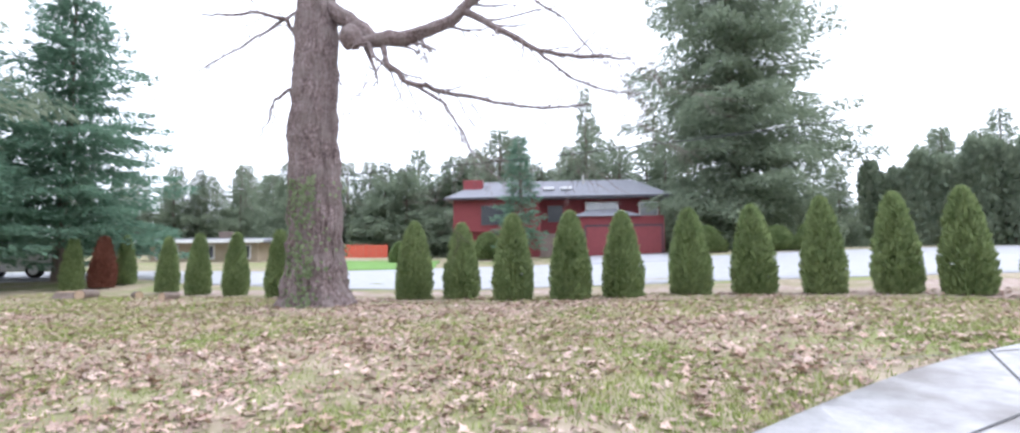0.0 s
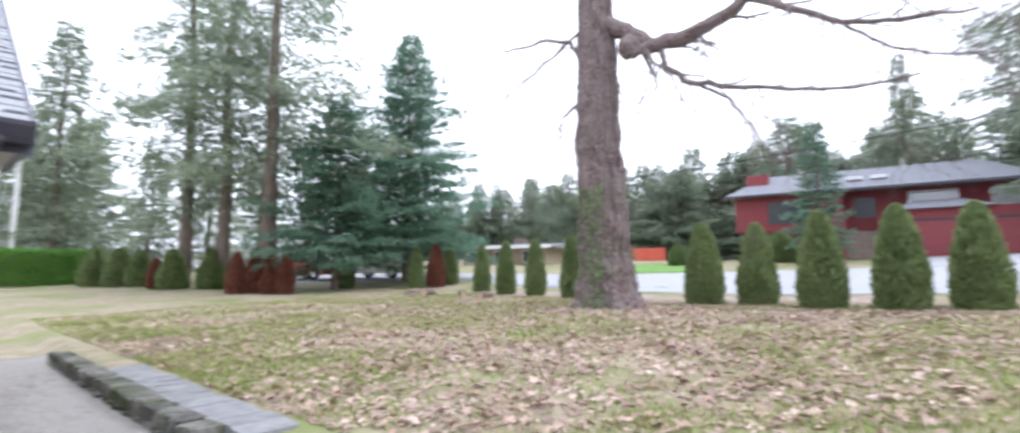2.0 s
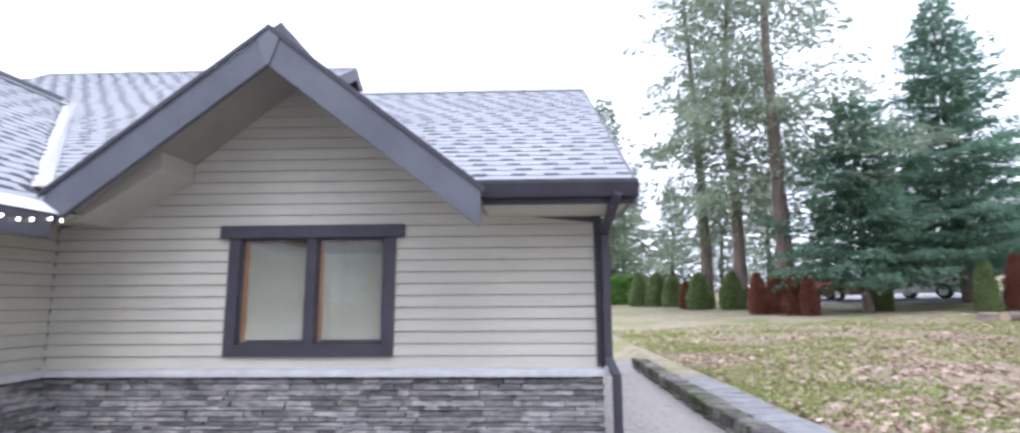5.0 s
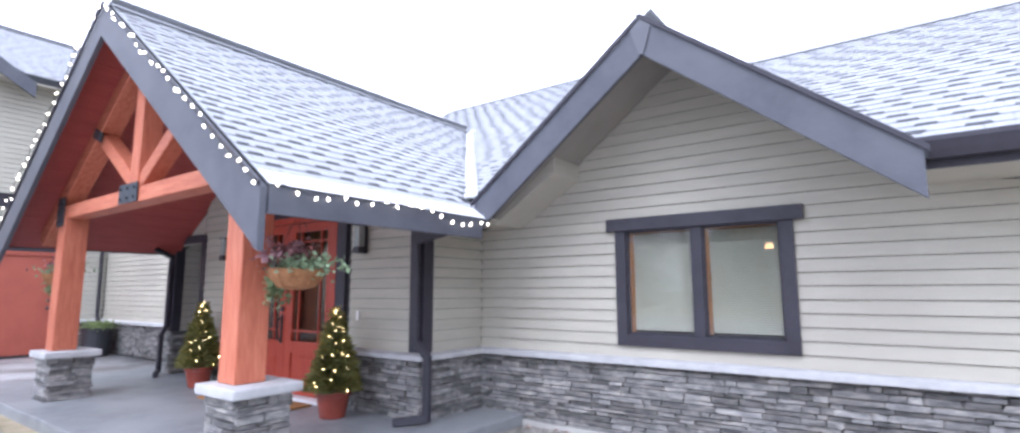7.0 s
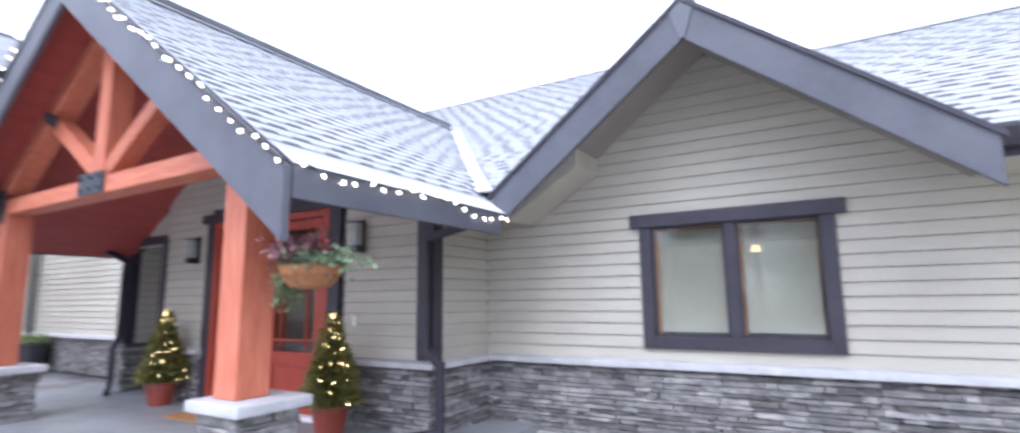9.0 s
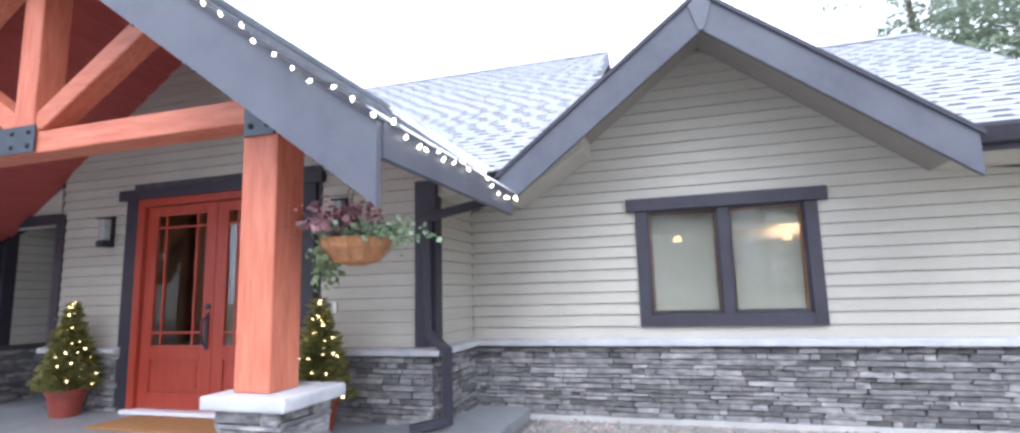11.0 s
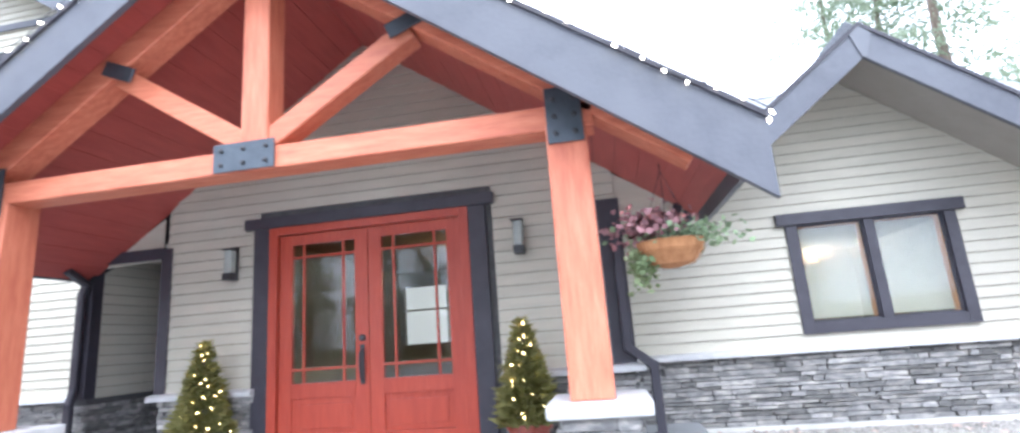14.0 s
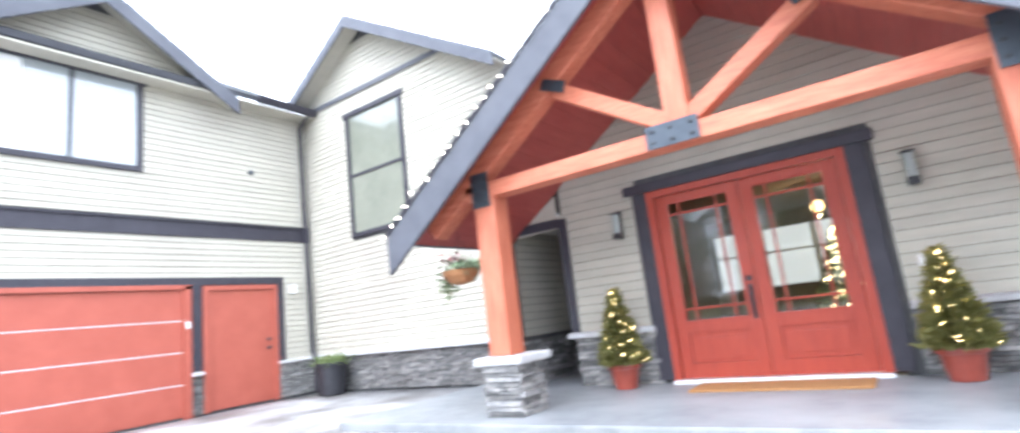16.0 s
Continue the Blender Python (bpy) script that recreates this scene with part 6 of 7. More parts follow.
TALLFIR2 = conifer_meshes(4, 22.0, 6.0, 0.17, 88, 0.5, FIRLEAF, 0.34, 7.4, 0.55, 0.27, 0.6, 0.5)
BIGFIR = conifer_meshes(5, 34.0, 10.4, 0.03, 400, 0.34, FIRLEAF, 0.46, 11.5, 0.52, 0.45, 0.55, 0.7)
FARFIR = conifer_meshes(6, 16.0, 4.8, 0.03, 170, 0.32, FIRLEAF, 0.5, 9.0, 0.5, 0.24, 0.9, 0.5)
FARFIR2 = conifer_meshes(7, 12.5, 5.4, 0.02, 150, 0.2, FIRLEAF, 0.5, 9.0, 0.5, 0.2, 0.7, 0.6)
YARDSPRUCE = conifer_meshes(8, 8.4, 2.1, 0.1, 130, 0.25, SPRUCELEAF, 0.34, 8.5, 0.4, 0.16, 0.85, 0.2)

plant(SPRUCE, "spruce", "dense blue-green spruce with layered boughs down to the lawn", "tree", ground_at(22.0, 17.8), turn=20)
plant(BUSHY, "spruce", "bushy dark green young spruce behind the lawn", "tree", ground_at(17.6, 17.1), turn=110)
plant(TALLFIR, "fir_tree", "tall ragged fir with a bare grey lower trunk", "tree", ground_at(15.3, 18.7), "tall firs", turn=40)
plant(TALLFIR2, "fir_tree", "tall ragged fir with drooping boughs and bare trunk", "tree", ground_at(13.9, 24.6), "tall firs", turn=200)
plant(TALLFIR, "fir_tree", "tall ragged fir with drooping boughs", "tree", ground_at(14.7, 22.2, -0.2), "tall firs", 0.92, 150)
plant(FARFIR, "fir_tree", "full dark fir standing behind the lawn", "tree", ground_at(10.4, 36), "tall firs", 1.0, 15)
plant(BIGFIR, "fir_tree", "very large spreading dark fir beyond the street", "tree", ground_at(50.6, -11.9, -0.3), turn=10)
plant(YARDSPRUCE, "spruce", "grey-green spruce in front of the red house", "tree", ground_at(38.2, 2.6), scale=0.95, turn=5)
rng = random.Random(77)
# skyline of the tree belt: bearing clockwise from north and height above the eye, degrees
SKYLINE = [(0, 12), (8, 15), (16, 12), (30, 9), (44, 9), (52, 12), (60, 10), (66, 13), (76, 14), (80, 13), (84, 14.5), (88, 13), (96, 11), (110, 9), (117, 12), (121, 9), (132, 8)]


def belt_tree(bearing, reach, share):
    x, y = 5 + reach * math.sin(radians(bearing)), -5 + reach * math.cos(radians(bearing))
    top = np.interp(bearing, [b for b, _ in SKYLINE], [e for _, e in SKYLINE]) * share
    base = ground_z(x, y) - 0.2
    s = max(0.3, (1.25 + reach * math.tan(radians(top)) - base) / (14.6, 16.0)[share < 0.8])
    plant((FARFIR, FARFIR2)[rng.random() < 0.4], "fir_tree", "distant dark conifer in the tree belt", "tree", (x, y, base), "tree belt", s, rng.uniform(0, 360), rng.uniform(1.1, 1.7))


for k in range(88):
    if k < 26 and k % 3:
        continue
    belt_tree(1 + k * 1.5 + rng.uniform(-0.7, 0.7), rng.uniform(56, 72), rng.uniform(0.8, 1.05))
for k in range(16, 66):
    belt_tree(1.5 + k * 2.0 + rng.uniform(-0.9, 0.9), rng.uniform(74, 92), rng.uniform(0.6, 0.92))
plant(FARFIR, "fir_tree", "slim dark fir rising above the tree belt", "tree", ground_at(66.5, 1.6, -0.3), "", 1.27, 60, 0.62)
# the trees across the drive, mirrored in the door glass
for k in range(13):
    plant((FARFIR, TALLFIR2, FARFIR2)[k % 3], "fir_tree", "conifer across the drive mirrored in the window glass", "tree", (-27 + k * 3.6 + rng.uniform(-1, 1), rng.uniform(-46, -36), 0.0 if k % 3 else -0.3), "trees across the drive", rng.uniform(0.7, 0.95), k * 50)


# ---- arborvitae row ----
def arborvitae(seed, leaf, h=1.95, r=0.42, count=5600, size=0.1):
    rng = random.Random(seed)
    verts, faces = [], []
    for k in range(count):
        f = rng.random() ** 1.15
        t = rng.uniform(0, math.tau)
        shape = (0.88 + 0.14 * math.sin(math.pi * min(1, f * 1.5 + 0.12))) * max(0.0, 1 - f ** 3.0) ** 0.62
        rr = r * shape * (0.93 + 0.1 * noise.noise(Vector((2.4 * math.cos(t), 2.4 * math.sin(t), 6 * f + seed))) + rng.uniform(-0.24, 0.2))
        p = Vector((rr * math.cos(t), rr * math.sin(t), 0.04 + h * f * 0.97))
        d = Vector((math.cos(t) * 0.65, math.sin(t) * 0.65, rng.uniform(0.3, 1.3))).normalized()
        side = d.cross(Vector((math.cos(t + rng.uniform(-1.3, 1.3)), math.sin(t + rng.uniform(-1.3, 1.3)), 0.1))).normalized()
        L = size * rng.uniform(0.6, 1.4)
        spray(verts, faces, p - d * L * 0.4, d, side, L, L * rng.uniform(0.2, 0.34))
    # dark inner twigs close the middle
    for k in range(700):
        f, t = rng.random(), rng.uniform(0, math.tau)
        rr = r * 0.55 * (1 - f ** 3) * rng.random()
        p = Vector((rr * math.cos(t), rr * math.sin(t), 0.03 + h * f * 0.9))
        d = Vector((rng.uniform(-1, 1), rng.uniform(-1, 1), 0.7)).normalized()
        spray(verts, faces, p, d, d.orthogonal().normalized(), 0.22, 0.07)
    tb = bmesh.new()
    tube(tb, [(0, 0, -0.1), (0, 0, h * 0.8)], [0.035, 0.01], 7)
    me = bpy.data.meshes.new("crown")
    me.from_pydata(verts, [], faces)
    me.materials.append(leaf)
    return mesh_of(tb, "trunk", BARK), me


ARBS = [arborvitae(40 + k, ARBLEAF) for k in range(4)]
SLIM = [arborvitae(46 + k, ARBLEAF, 1.9, 0.33, 4200) for k in range(2)]
DEAD = arborvitae(50, DEADLEAF, 1.6, 0.34, 4200, 0.1)
ROW = [(18.2, 17.1, 0.95, 1), (19.9, 14.3, 0.98, 1), (20.8, 14.05, 1.15, 2), (21.7, 14.05, 0.98, 1), (19.9, 10.2, 0.98, 1), (19.2, 8.3, 1, 1), (19.05, 6.8, 1, 1), (18.5, 4.9, 1, 1), (18.1, 0.6, 1.02, 0), (18.25, -0.62, 0.98, 0), (17.65, -2.1, 1.04, 0), (17.68, -3.45, 1.04, 0), (18.05, -4.6, 1.02, 0), (18.37, -6.1, 1.02, 0), (18.22, -7.43, 1.02, 0), (18.04, -8.77, 1.06, 0), (17.84, -10.05, 1.06, 0), (17.33, -11.02, 1.06, 0), (16.77, -12.09, 1.08, 0), (16.4, -12.85, 1.06, 0)]
for k, (x, y, s, m) in enumerate(ROW):
    if m == 2:
        plant(DEAD, "dead_arborvitae", "dead rust-brown arborvitae in the hedge row", "shrub", ground_at(x, y), "arborvitae row", s, k * 50)
    else:
        plant((ARBS[k % 4], SLIM[k % 2])[m], "arborvitae", "clipped conical green arborvitae along the lawn's edge", "shrub", ground_at(x, y), "arborvitae row", s, k * 67, 0.88 if y < -8 else 0.98)

# ---- bare maple ----
maple = thing("maple_tree", "large leafless maple with rough brown bark and ivy at the foot", "tree", at=ground_at(16.8, 2.5))
R = Vector((0.276, -0.961, 0))
B = Vector((0.961, 0.276, 0))


def spot(r, h, b=0.0):
    return (R * (r - 0.06 * h) + B * b) * 1.12 + Vector((0, 0, h * 1.18))


bm = bmesh.new()
trunk_pts = [spot(0.02, -0.15), spot(0.0, 0.25), spot(-0.03, 1.0), spot(0.02, 2.2), spot(0.0, 3.4), spot(0.1, 4.6), spot(0.16, 5.8), spot(0.24, 7.6), spot(0.2, 9.5)]
tube(bm, trunk_pts, [0.98, 0.76, 0.64, 0.6, 0.57, 0.53, 0.49, 0.36, 0.2], 28)
bmesh.ops.subdivide_edges(bm, edges=bm.edges, cuts=4, use_grid_fill=True)
for v in bm.verts:
    t = math.atan2(v.co.y, v.co.x)
    bumpy = noise.noise(v.co * 3.2) * 0.07 + noise.noise(Vector((v.co.x * 7, v.co.y * 7, v.co.z * 2.6))) * 0.085 + noise.noise(Vector((v.co.x * 17, v.co.y * 17, v.co.z * 9))) * 0.075
    flare = 0.12 * max(0, 0.8 - v.co.z) * math.sin(3 * t + 1)
    v.co += Vector((math.cos(t), math.sin(t), 0)) * (bumpy + flare)
trunk = part("trunk", bm, MAPLEBARK, maple)
rng = random.Random(90)


def twig(bm, p, d, L, r, depth):
    """A crooked branch that forks as it thins."""
    pts, radii = [p.copy()], [r]
    n_ = 6
    for k in range(n_):
        d = (d + Vector((rng.uniform(-0.3, 0.3), rng.uniform(-0.3, 0.3), rng.uniform(-0.25, 0.22)))).normalized()
        p = p + d * L / n_
        pts.append(p.copy())
        radii.append(max(0.004, r * (1 - 0.85 * (k + 1) / n_)))
        if depth and k >= 1 and rng.random() < 0.75:
            e = (d + Vector((rng.uniform(-1, 1), rng.uniform(-1, 1), rng.uniform(-0.7, 0.6)))).normalized()
            twig(bm, p, e, L * rng.uniform(0.35, 0.6), radii[-1] * 0.7, depth - 1)
    tube(bm, pts, radii, 6 if depth else 4)


def limb(points, r0, r1, twigs):
    bm = bmesh.new()
    pts = [spot(*p) for p in points]
    fine = []
    for a, b in zip(pts, pts[1:]):
        for k in range(4):
            fine.append(a.lerp(b, k / 4) + Vector((rng.uniform(-1, 1), rng.uniform(-1, 1), rng.uniform(-1, 1))) * 0.03)
    fine.append(pts[-1])
    n_ = len(fine)
    radii = [r0 + (r1 - r0) * k / (n_ - 1) for k in range(n_)]
    tube(bm, fine, radii, 9)
    for k in range(2, n_):
        if rng.random() < twigs:
            d = (fine[k] - fine[k - 1]).normalized() + Vector((rng.uniform(-0.9, 0.9), rng.uniform(-0.9, 0.9), rng.uniform(-0.8, 0.5)))
            twig(bm, fine[k], d.normalized(), rng.uniform(0.9, 2.2), radii[k] * 0.35, 2)
    part("limb", bm, MAPLEBARK, maple)


limb([(0.3, 6.35), (0.9, 5.95, -0.1), (1.5, 5.5, -0.2), (2.2, 5.5, -0.3), (3.1, 5.75, -0.4), (3.8, 6.3, -0.5), (4.4, 7.4, -0.6)], 0.25, 0.1, 0.5)
bm = bmesh.new()
bmesh.ops.create_icosphere(bm, subdivisions=3, radius=0.3, matrix=Matrix.Translation(spot(1.0, 5.5, -0.3)))
for v in bm.verts:
    v.co += v.co.normalized() * noise.noise(v.co * 6) * 0.08
part("burl", bm, MAPLEBARK, maple, "round woody burl under the great limb")
limb([(1.0, 5.9, -0.1), (0.95, 5.55, -0.25), (1.1, 5.35, -0.4), (1.5, 5.5, -0.3)], 0.12, 0.1, 0.0)
limb([(1.65, 5.45, -0.2), (1.8, 4.9, -0.4), (2.2, 4.5, -0.5), (3.0, 4.2, -0.7), (4.0, 3.95, -0.9), (5.0, 3.8, -1.0), (6.0, 3.85, -1.1)], 0.085, 0.02, 0.9)
limb([(2.3, 4.45, -0.5), (3.0, 4.0, -0.6), (3.3, 3.4, -0.7), (3.5, 3.0, -0.7)], 0.045, 0.014, 0.9)
limb([(3.5, 6.0, -0.5), (4.2, 5.5, -0.8), (5.0, 4.95, -1.0), (5.8, 4.75, -1.2), (6.8, 4.65, -1.4)], 0.1, 0.02, 1.0)
limb([(5.0, 4.95, -1.0), (5.5, 4.4, -1.2), (6.1, 4.1, -1.3), (6.9, 3.9, -1.5)], 0.04, 0.01, 1.0)
limb([(3.8, 6.3, -0.5), (4.8, 6.2, -0.8), (5.6, 5.6, -1.0), (6.2, 4.7, -1.2)], 0.045, 0.01, 1.0)
limb([(-0.2, 5.4), (-0.4, 5.9, -0.2), (-0.9, 6.0, -0.4), (-1.6, 5.85, -0.6), (-2.0, 5.8, -0.7)], 0.07, 0.015, 0.9)
limb([(-0.3, 6.2), (-0.9, 5.6, -0.3), (-1.5, 5.1, -0.5), (-2.3, 4.6, -0.6)], 0.045, 0.01, 0.9)
limb([(-0.4, 4.5), (-0.75, 4.2, -0.2), (-0.85, 3.7, -0.3), (-1.1, 3.2, -0.4)], 0.05, 0.012, 0.6)
limb([(0.4, 5.0), (0.75, 4.5, -0.4), (0.85, 3.8, -0.6)], 0.03, 0.008, 0.7)
limb([(0.2, 7.2), (-0.8, 8.6, 0.5), (-1.8, 10.5, 0.8)], 0.16, 0.03, 0.4)
limb([(0.3, 8.2), (1.5, 9.8, 0.6), (3.0, 11.0, 1.0)], 0.16, 0.03, 0.4)
verts, faces = [], []
for k in range(2600):
    f = rng.random() ** 1.2
    t = rng.uniform(0, math.tau)
    d = Vector((math.cos(t), math.sin(t), 0))
    if d.dot(R) > 0.1 and rng.random() < 0.9:
        continue
    p = d * (0.72 + 0.3 * max(0, 0.4 - f * 2.6) + rng.uniform(-0.03, 0.06)) + Vector((0, 0, f * 3.0))
    e = d.cross(Vector((0, 0, 1))).normalized()
    up = (Vector((0, 0, 1)) + d * rng.uniform(-0.3, 0.6)).normalized()
    L = rng.uniform(0.035, 0.075)
    base = len(verts)
    verts += [p - up * L, p + e * L * 0.8, p + up * L * 0.7, p - e * L * 0.8]
    faces.append((base, base + 1, base + 2, base + 3))
from_faces("ivy", verts, faces, IVYLEAF, maple, "green ivy climbing the lower trunk")

# ---- stump, logs, hedge, dead shrubs under the firs ----
for (x, y, L, r, a) in ((17.9, 11.0, 0.7, 0.16, 20), (18.2, 9.5, 0.5, 0.12, 60), (17.8, 7.9, 0.55, 0.12, 5)):
    lg = thing("log", "sawn orange-brown log lying on the lawn", "log", "sawn logs", at=ground_at(x, y, r * 0.8), turn=a)
    bm = bmesh.new()
    tube(bm, [(-L / 2, 0, 0), (0, 0.02, 0.01), (L / 2, 0, 0)], [r, r * 0.96, r * 0.9], 14)
    part("bark", bm, BARK, lg)
    for s in (-1, 1):
        bm = bmesh.new()
        tube(bm, [(s * (L / 2 + 0.001), 0, 0), (s * (L / 2 + 0.012), 0, 0)], r * 0.88, 14)
        part("cut_face", bm, WOODCUT, lg)
st = thing("stump", "low wide sawn tree stump with pale cut top", "stump", at=ground_at(18.1, 11.76))
bm = bmesh.new()
lathe(bm, [(0.62, -0.05), (0.5, 0.1), (0.46, 0.2)], 18)
part("bark", bm, BARK, st)
bm = bmesh.new()
lathe(bm, [(0.45, 0.2), (0.44, 0.215)], 18)
part("cut_face", bm, WOODCUT, st)
hd = thing("hedge", "low clipped bright green box hedge", "hedge", at=ground_at(9.76, 32.6))
verts, faces = [], []
rng = random.Random(14)
for k in range(4200):
    face = rng.random()
    p = Vector((rng.uniform(-2.4, 2.4), -0.6 if face < 0.6 else rng.uniform(-0.6, 0.6), rng.uniform(0, 1.75) if face < 0.6 else 1.75)) + Vector((rng.gauss(0, 0.05), rng.gauss(0, 0.06), rng.gauss(0, 0.05)))
    d = Vector((rng.uniform(-1, 1), rng.uniform(-1, 0.2), rng.uniform(-0.2, 1))).normalized()
    spray(verts, faces, p, d, d.orthogonal().normalized(), 0.16, 0.06)
from_faces("foliage", verts, faces, HEDGELEAF, hd)
part("inner_growth", boxes((-2.35, 2.35, -0.5, 0.5, 0.0, 1.68), bevel=0.1), IVYLEAF, hd)
for k, (x, y, s) in enumerate(((13.84, 18.2, 1.05), (14.46, 17.95, 1.1), (14.8, 17.25, 1.05), (15.1, 16.55, 0.95), (12.6, 24.3, 0.9))):
    plant(DEAD, "dead_arborvitae", "dead rust-brown cedar shrub under the firs", "shrub", ground_at(x, y), "dead shrubs", s, k * 40)
for k, (x, y, s) in enumerate(((14.34, 22.3, 0.95), (13.16, 23.7, 0.95), (12.0, 28.0, 1.0), (12.6, 26.8, 0.9), (11.2, 29.2, 1.0))):
    plant(ARBS[k % 4], "shrub", "low dark evergreen shrub at the lawn's far edge", "shrub", ground_at(x, y), "far shrubs", s, k * 80, 1.5)

# ---- street and the houses across it ----
BARESOIL = material("bare_tan_soil", [(0.22, 0.155, 0.12), (0.36, 0.28, 0.235), (0.47, 0.39, 0.345)], 5, 0.95, bump=0.8, bump_scale=40, dirt=(0.24, 0.22, 0.11), dirt_scale=0.8)
sheet("planting_bed", [(16.1, -13.7), (16.7, -11.6), (17.3, -8.0), (17.2, -4.0), (17.0, -1.5), (17.6, 1.0), (17.9, 4.5), (18.5, 7.0), (19.2, 10.4), (20.6, 10.2), (20.4, 5.0), (20.2, 0.0), (20.5, -4.3), (20.9, -9.0), (20.6, -13.5)], 0.02, BARESOIL, "bare tan soil strip under the hedge row", "planting bed", 1.0)
sheet("road", [(17.0, 25.5), (20.6, 20.6), (23.6, 15.5), (22.0, 10.0), (20.9, 5.0), (20.7, 0.0), (21.0, -4.3), (21.4, -7.8), (21.6, -11.6), (21.8, -15.4), (43.1, -27.5), (40.8, -18.6), (37.8, -10.2), (34.6, -3.5), (31.7, 2.1), (29.5, 9.0), (28.5, 15.5), (26.0, 22.0), (20.0, 32.0)], 0.02, ROAD, "pale grey damp asphalt street", "road", 2.0)
sheet("red_house_drive", [(32.0, -1.4), (32.4, -6.6), (43.6, -6.4), (43.2, -0.5)], 0.03, ROAD, "pale concrete drive of the red house", "driveway", 2.0)
FARLAWN = material("far_green_lawn", [(0.12, 0.24, 0.05), (0.18, 0.33, 0.08)], 2, 0.95, bump=0.3)
sheet("far_lawn", [(29.8, 10.3), (30.8, 5.3), (40.0, 8.6), (39.5, 16.5)], 0.025, FARLAWN, "bright green lawn across the street", "lawn", 2.0)


HOUSE_Z = 2.2


def red_house():
    h = thing("red_house", "two-storey barn-red house with a grey hipped roof and garage", "house", at=(44.2, 1.35, HOUSE_Z), turn=-80)
    h.matrix_basis = h.matrix_basis @ Matrix.Scale(1.03, 4)
    # local x runs along the front, local -y faces the street
    W0, W1 = -7.3, 7.4
    part("upper_wall", boxes((W0, -1.2, 0.0, 6, 1.9, 4.25)), REDHOUSE, h)
    part("lower_wall", boxes((-6.9, -1.2, 0.4, 6, -1.2, 1.9)), REDHOUSE, h)
    part("wall", boxes((-1.2, W1, 1.2, 7, -1.2, 4.25)), REDHOUSE, h)
    part("garage_wall", boxes((1.6, 7.2, -1.2, 1.2, -1.2, 2.75)), REDHOUSE, h)
    for a in (2.0, 4.7):
        gdr = part("garage_door", boxes((a, a + 2.3, -1.26, -1.2, 0.05, 2.05), bevel=0.01), REDHOUSEDOOR, h)
        part("arch", boxes((a - 0.1, a + 2.4, -1.27, -1.2, 2.05, 2.17), (a - 0.1, a, -1.27, -1.2, 0.05, 2.05), (a + 2.3, a + 2.4, -1.27, -1.2, 0.05, 2.05)), DARKTRIM, gdr)

    def hip(x0, x1, y0, y1, z, rise, inset, over=0.6):
        bm = bmesh.new()
        c = [bm.verts.new(p) for p in ((x0 - over, y0 - over, z), (x1 + over, y0 - over, z), (x1 + over, y1 + over, z), (x0 - over, y1 + over, z))]
        m = (y0 + y1) / 2
        t = [bm.verts.new((x0 + inset, m, z + rise)), bm.verts.new((x1 - inset, m, z + rise))]
        bm.faces.new((c[0], c[1], t[1], t[0])), bm.faces.new((c[1], c[2], t[1])), bm.faces.new((c[2], c[3], t[0], t[1])), bm.faces.new((c[3], c[0], t[0])), bm.faces.new(c)
        return bm
    roof = part("roof", hip(W0, W1, 0.0, 6.4, 4.25, 1.7, 1.6), FARROOF, h)
    part("garage_roof", hip(1.4, 5.4, -1.2, 1.4, 2.75, 0.6, 1.0, 0.35), FARROOF, h)
    part("fascia", boxes((W0 - 0.6, W1 + 0.6, -0.63, -0.58, 4.12, 4.27)), DARKTRIM, h)
    part("chimney", boxes((W0 + 0.5, W0 + 1.9, 1.4, 2.4, 4.2, 5.85), bevel=0.02), REDHOUSE, h)
    for a in (-0.9, 0.35):
        part("skylight", boxes((a, a + 0.8, 0.55, 1.3, 4.92, 5.1)), WHITEPAINT, roof)
    part("vent_pipe", boxes((2.0, 2.15, 2.2, 2.35, 5.5, 6.2)), CONCRETE, roof)
    for a0, a1, z0, z1, yy in ((-5.3, -3.2, 2.35, 3.75, 0.0), (2.2, 4.4, 3.0, 3.95, 1.2), (6.0, 7.2, 3.0, 3.9, 1.2), (-0.6, 0.5, 2.6, 3.8, 1.2)):
        wn_ = part("window_frame", boxes((a0 - 0.08, a1 + 0.08, yy - 0.05, yy, z0 - 0.08, z1 + 0.08)), WHITEPAINT if a0 > 2 else REDHOUSE, h)
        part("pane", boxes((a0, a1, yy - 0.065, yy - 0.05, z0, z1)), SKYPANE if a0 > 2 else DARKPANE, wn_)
    for k in range(9):
        part("step", boxes((-1.1, 0.6, -2.1 + k * 0.28, -1.8 + k * 0.28, 0.0, 0.2 + k * 0.19)), BARK, h)
    for sgn in (-1.15, 0.6):
        bm = bmesh.new()
        beam_between(bm, (sgn, -2.1, 1.0), (sgn, 0.6, 2.9), 0.08, 0.08)
        beam_between(bm, (sgn, -2.1, 0.1), (sgn, -2.1, 1.0), 0.08, 0.08, (0, 1, 0))
        beam_between(bm, (sgn, 0.5, 1.9), (sgn, 0.5, 2.9), 0.08, 0.08, (0, 1, 0))
        part("stair_rail", bm, REDHOUSE, h)


red_house()


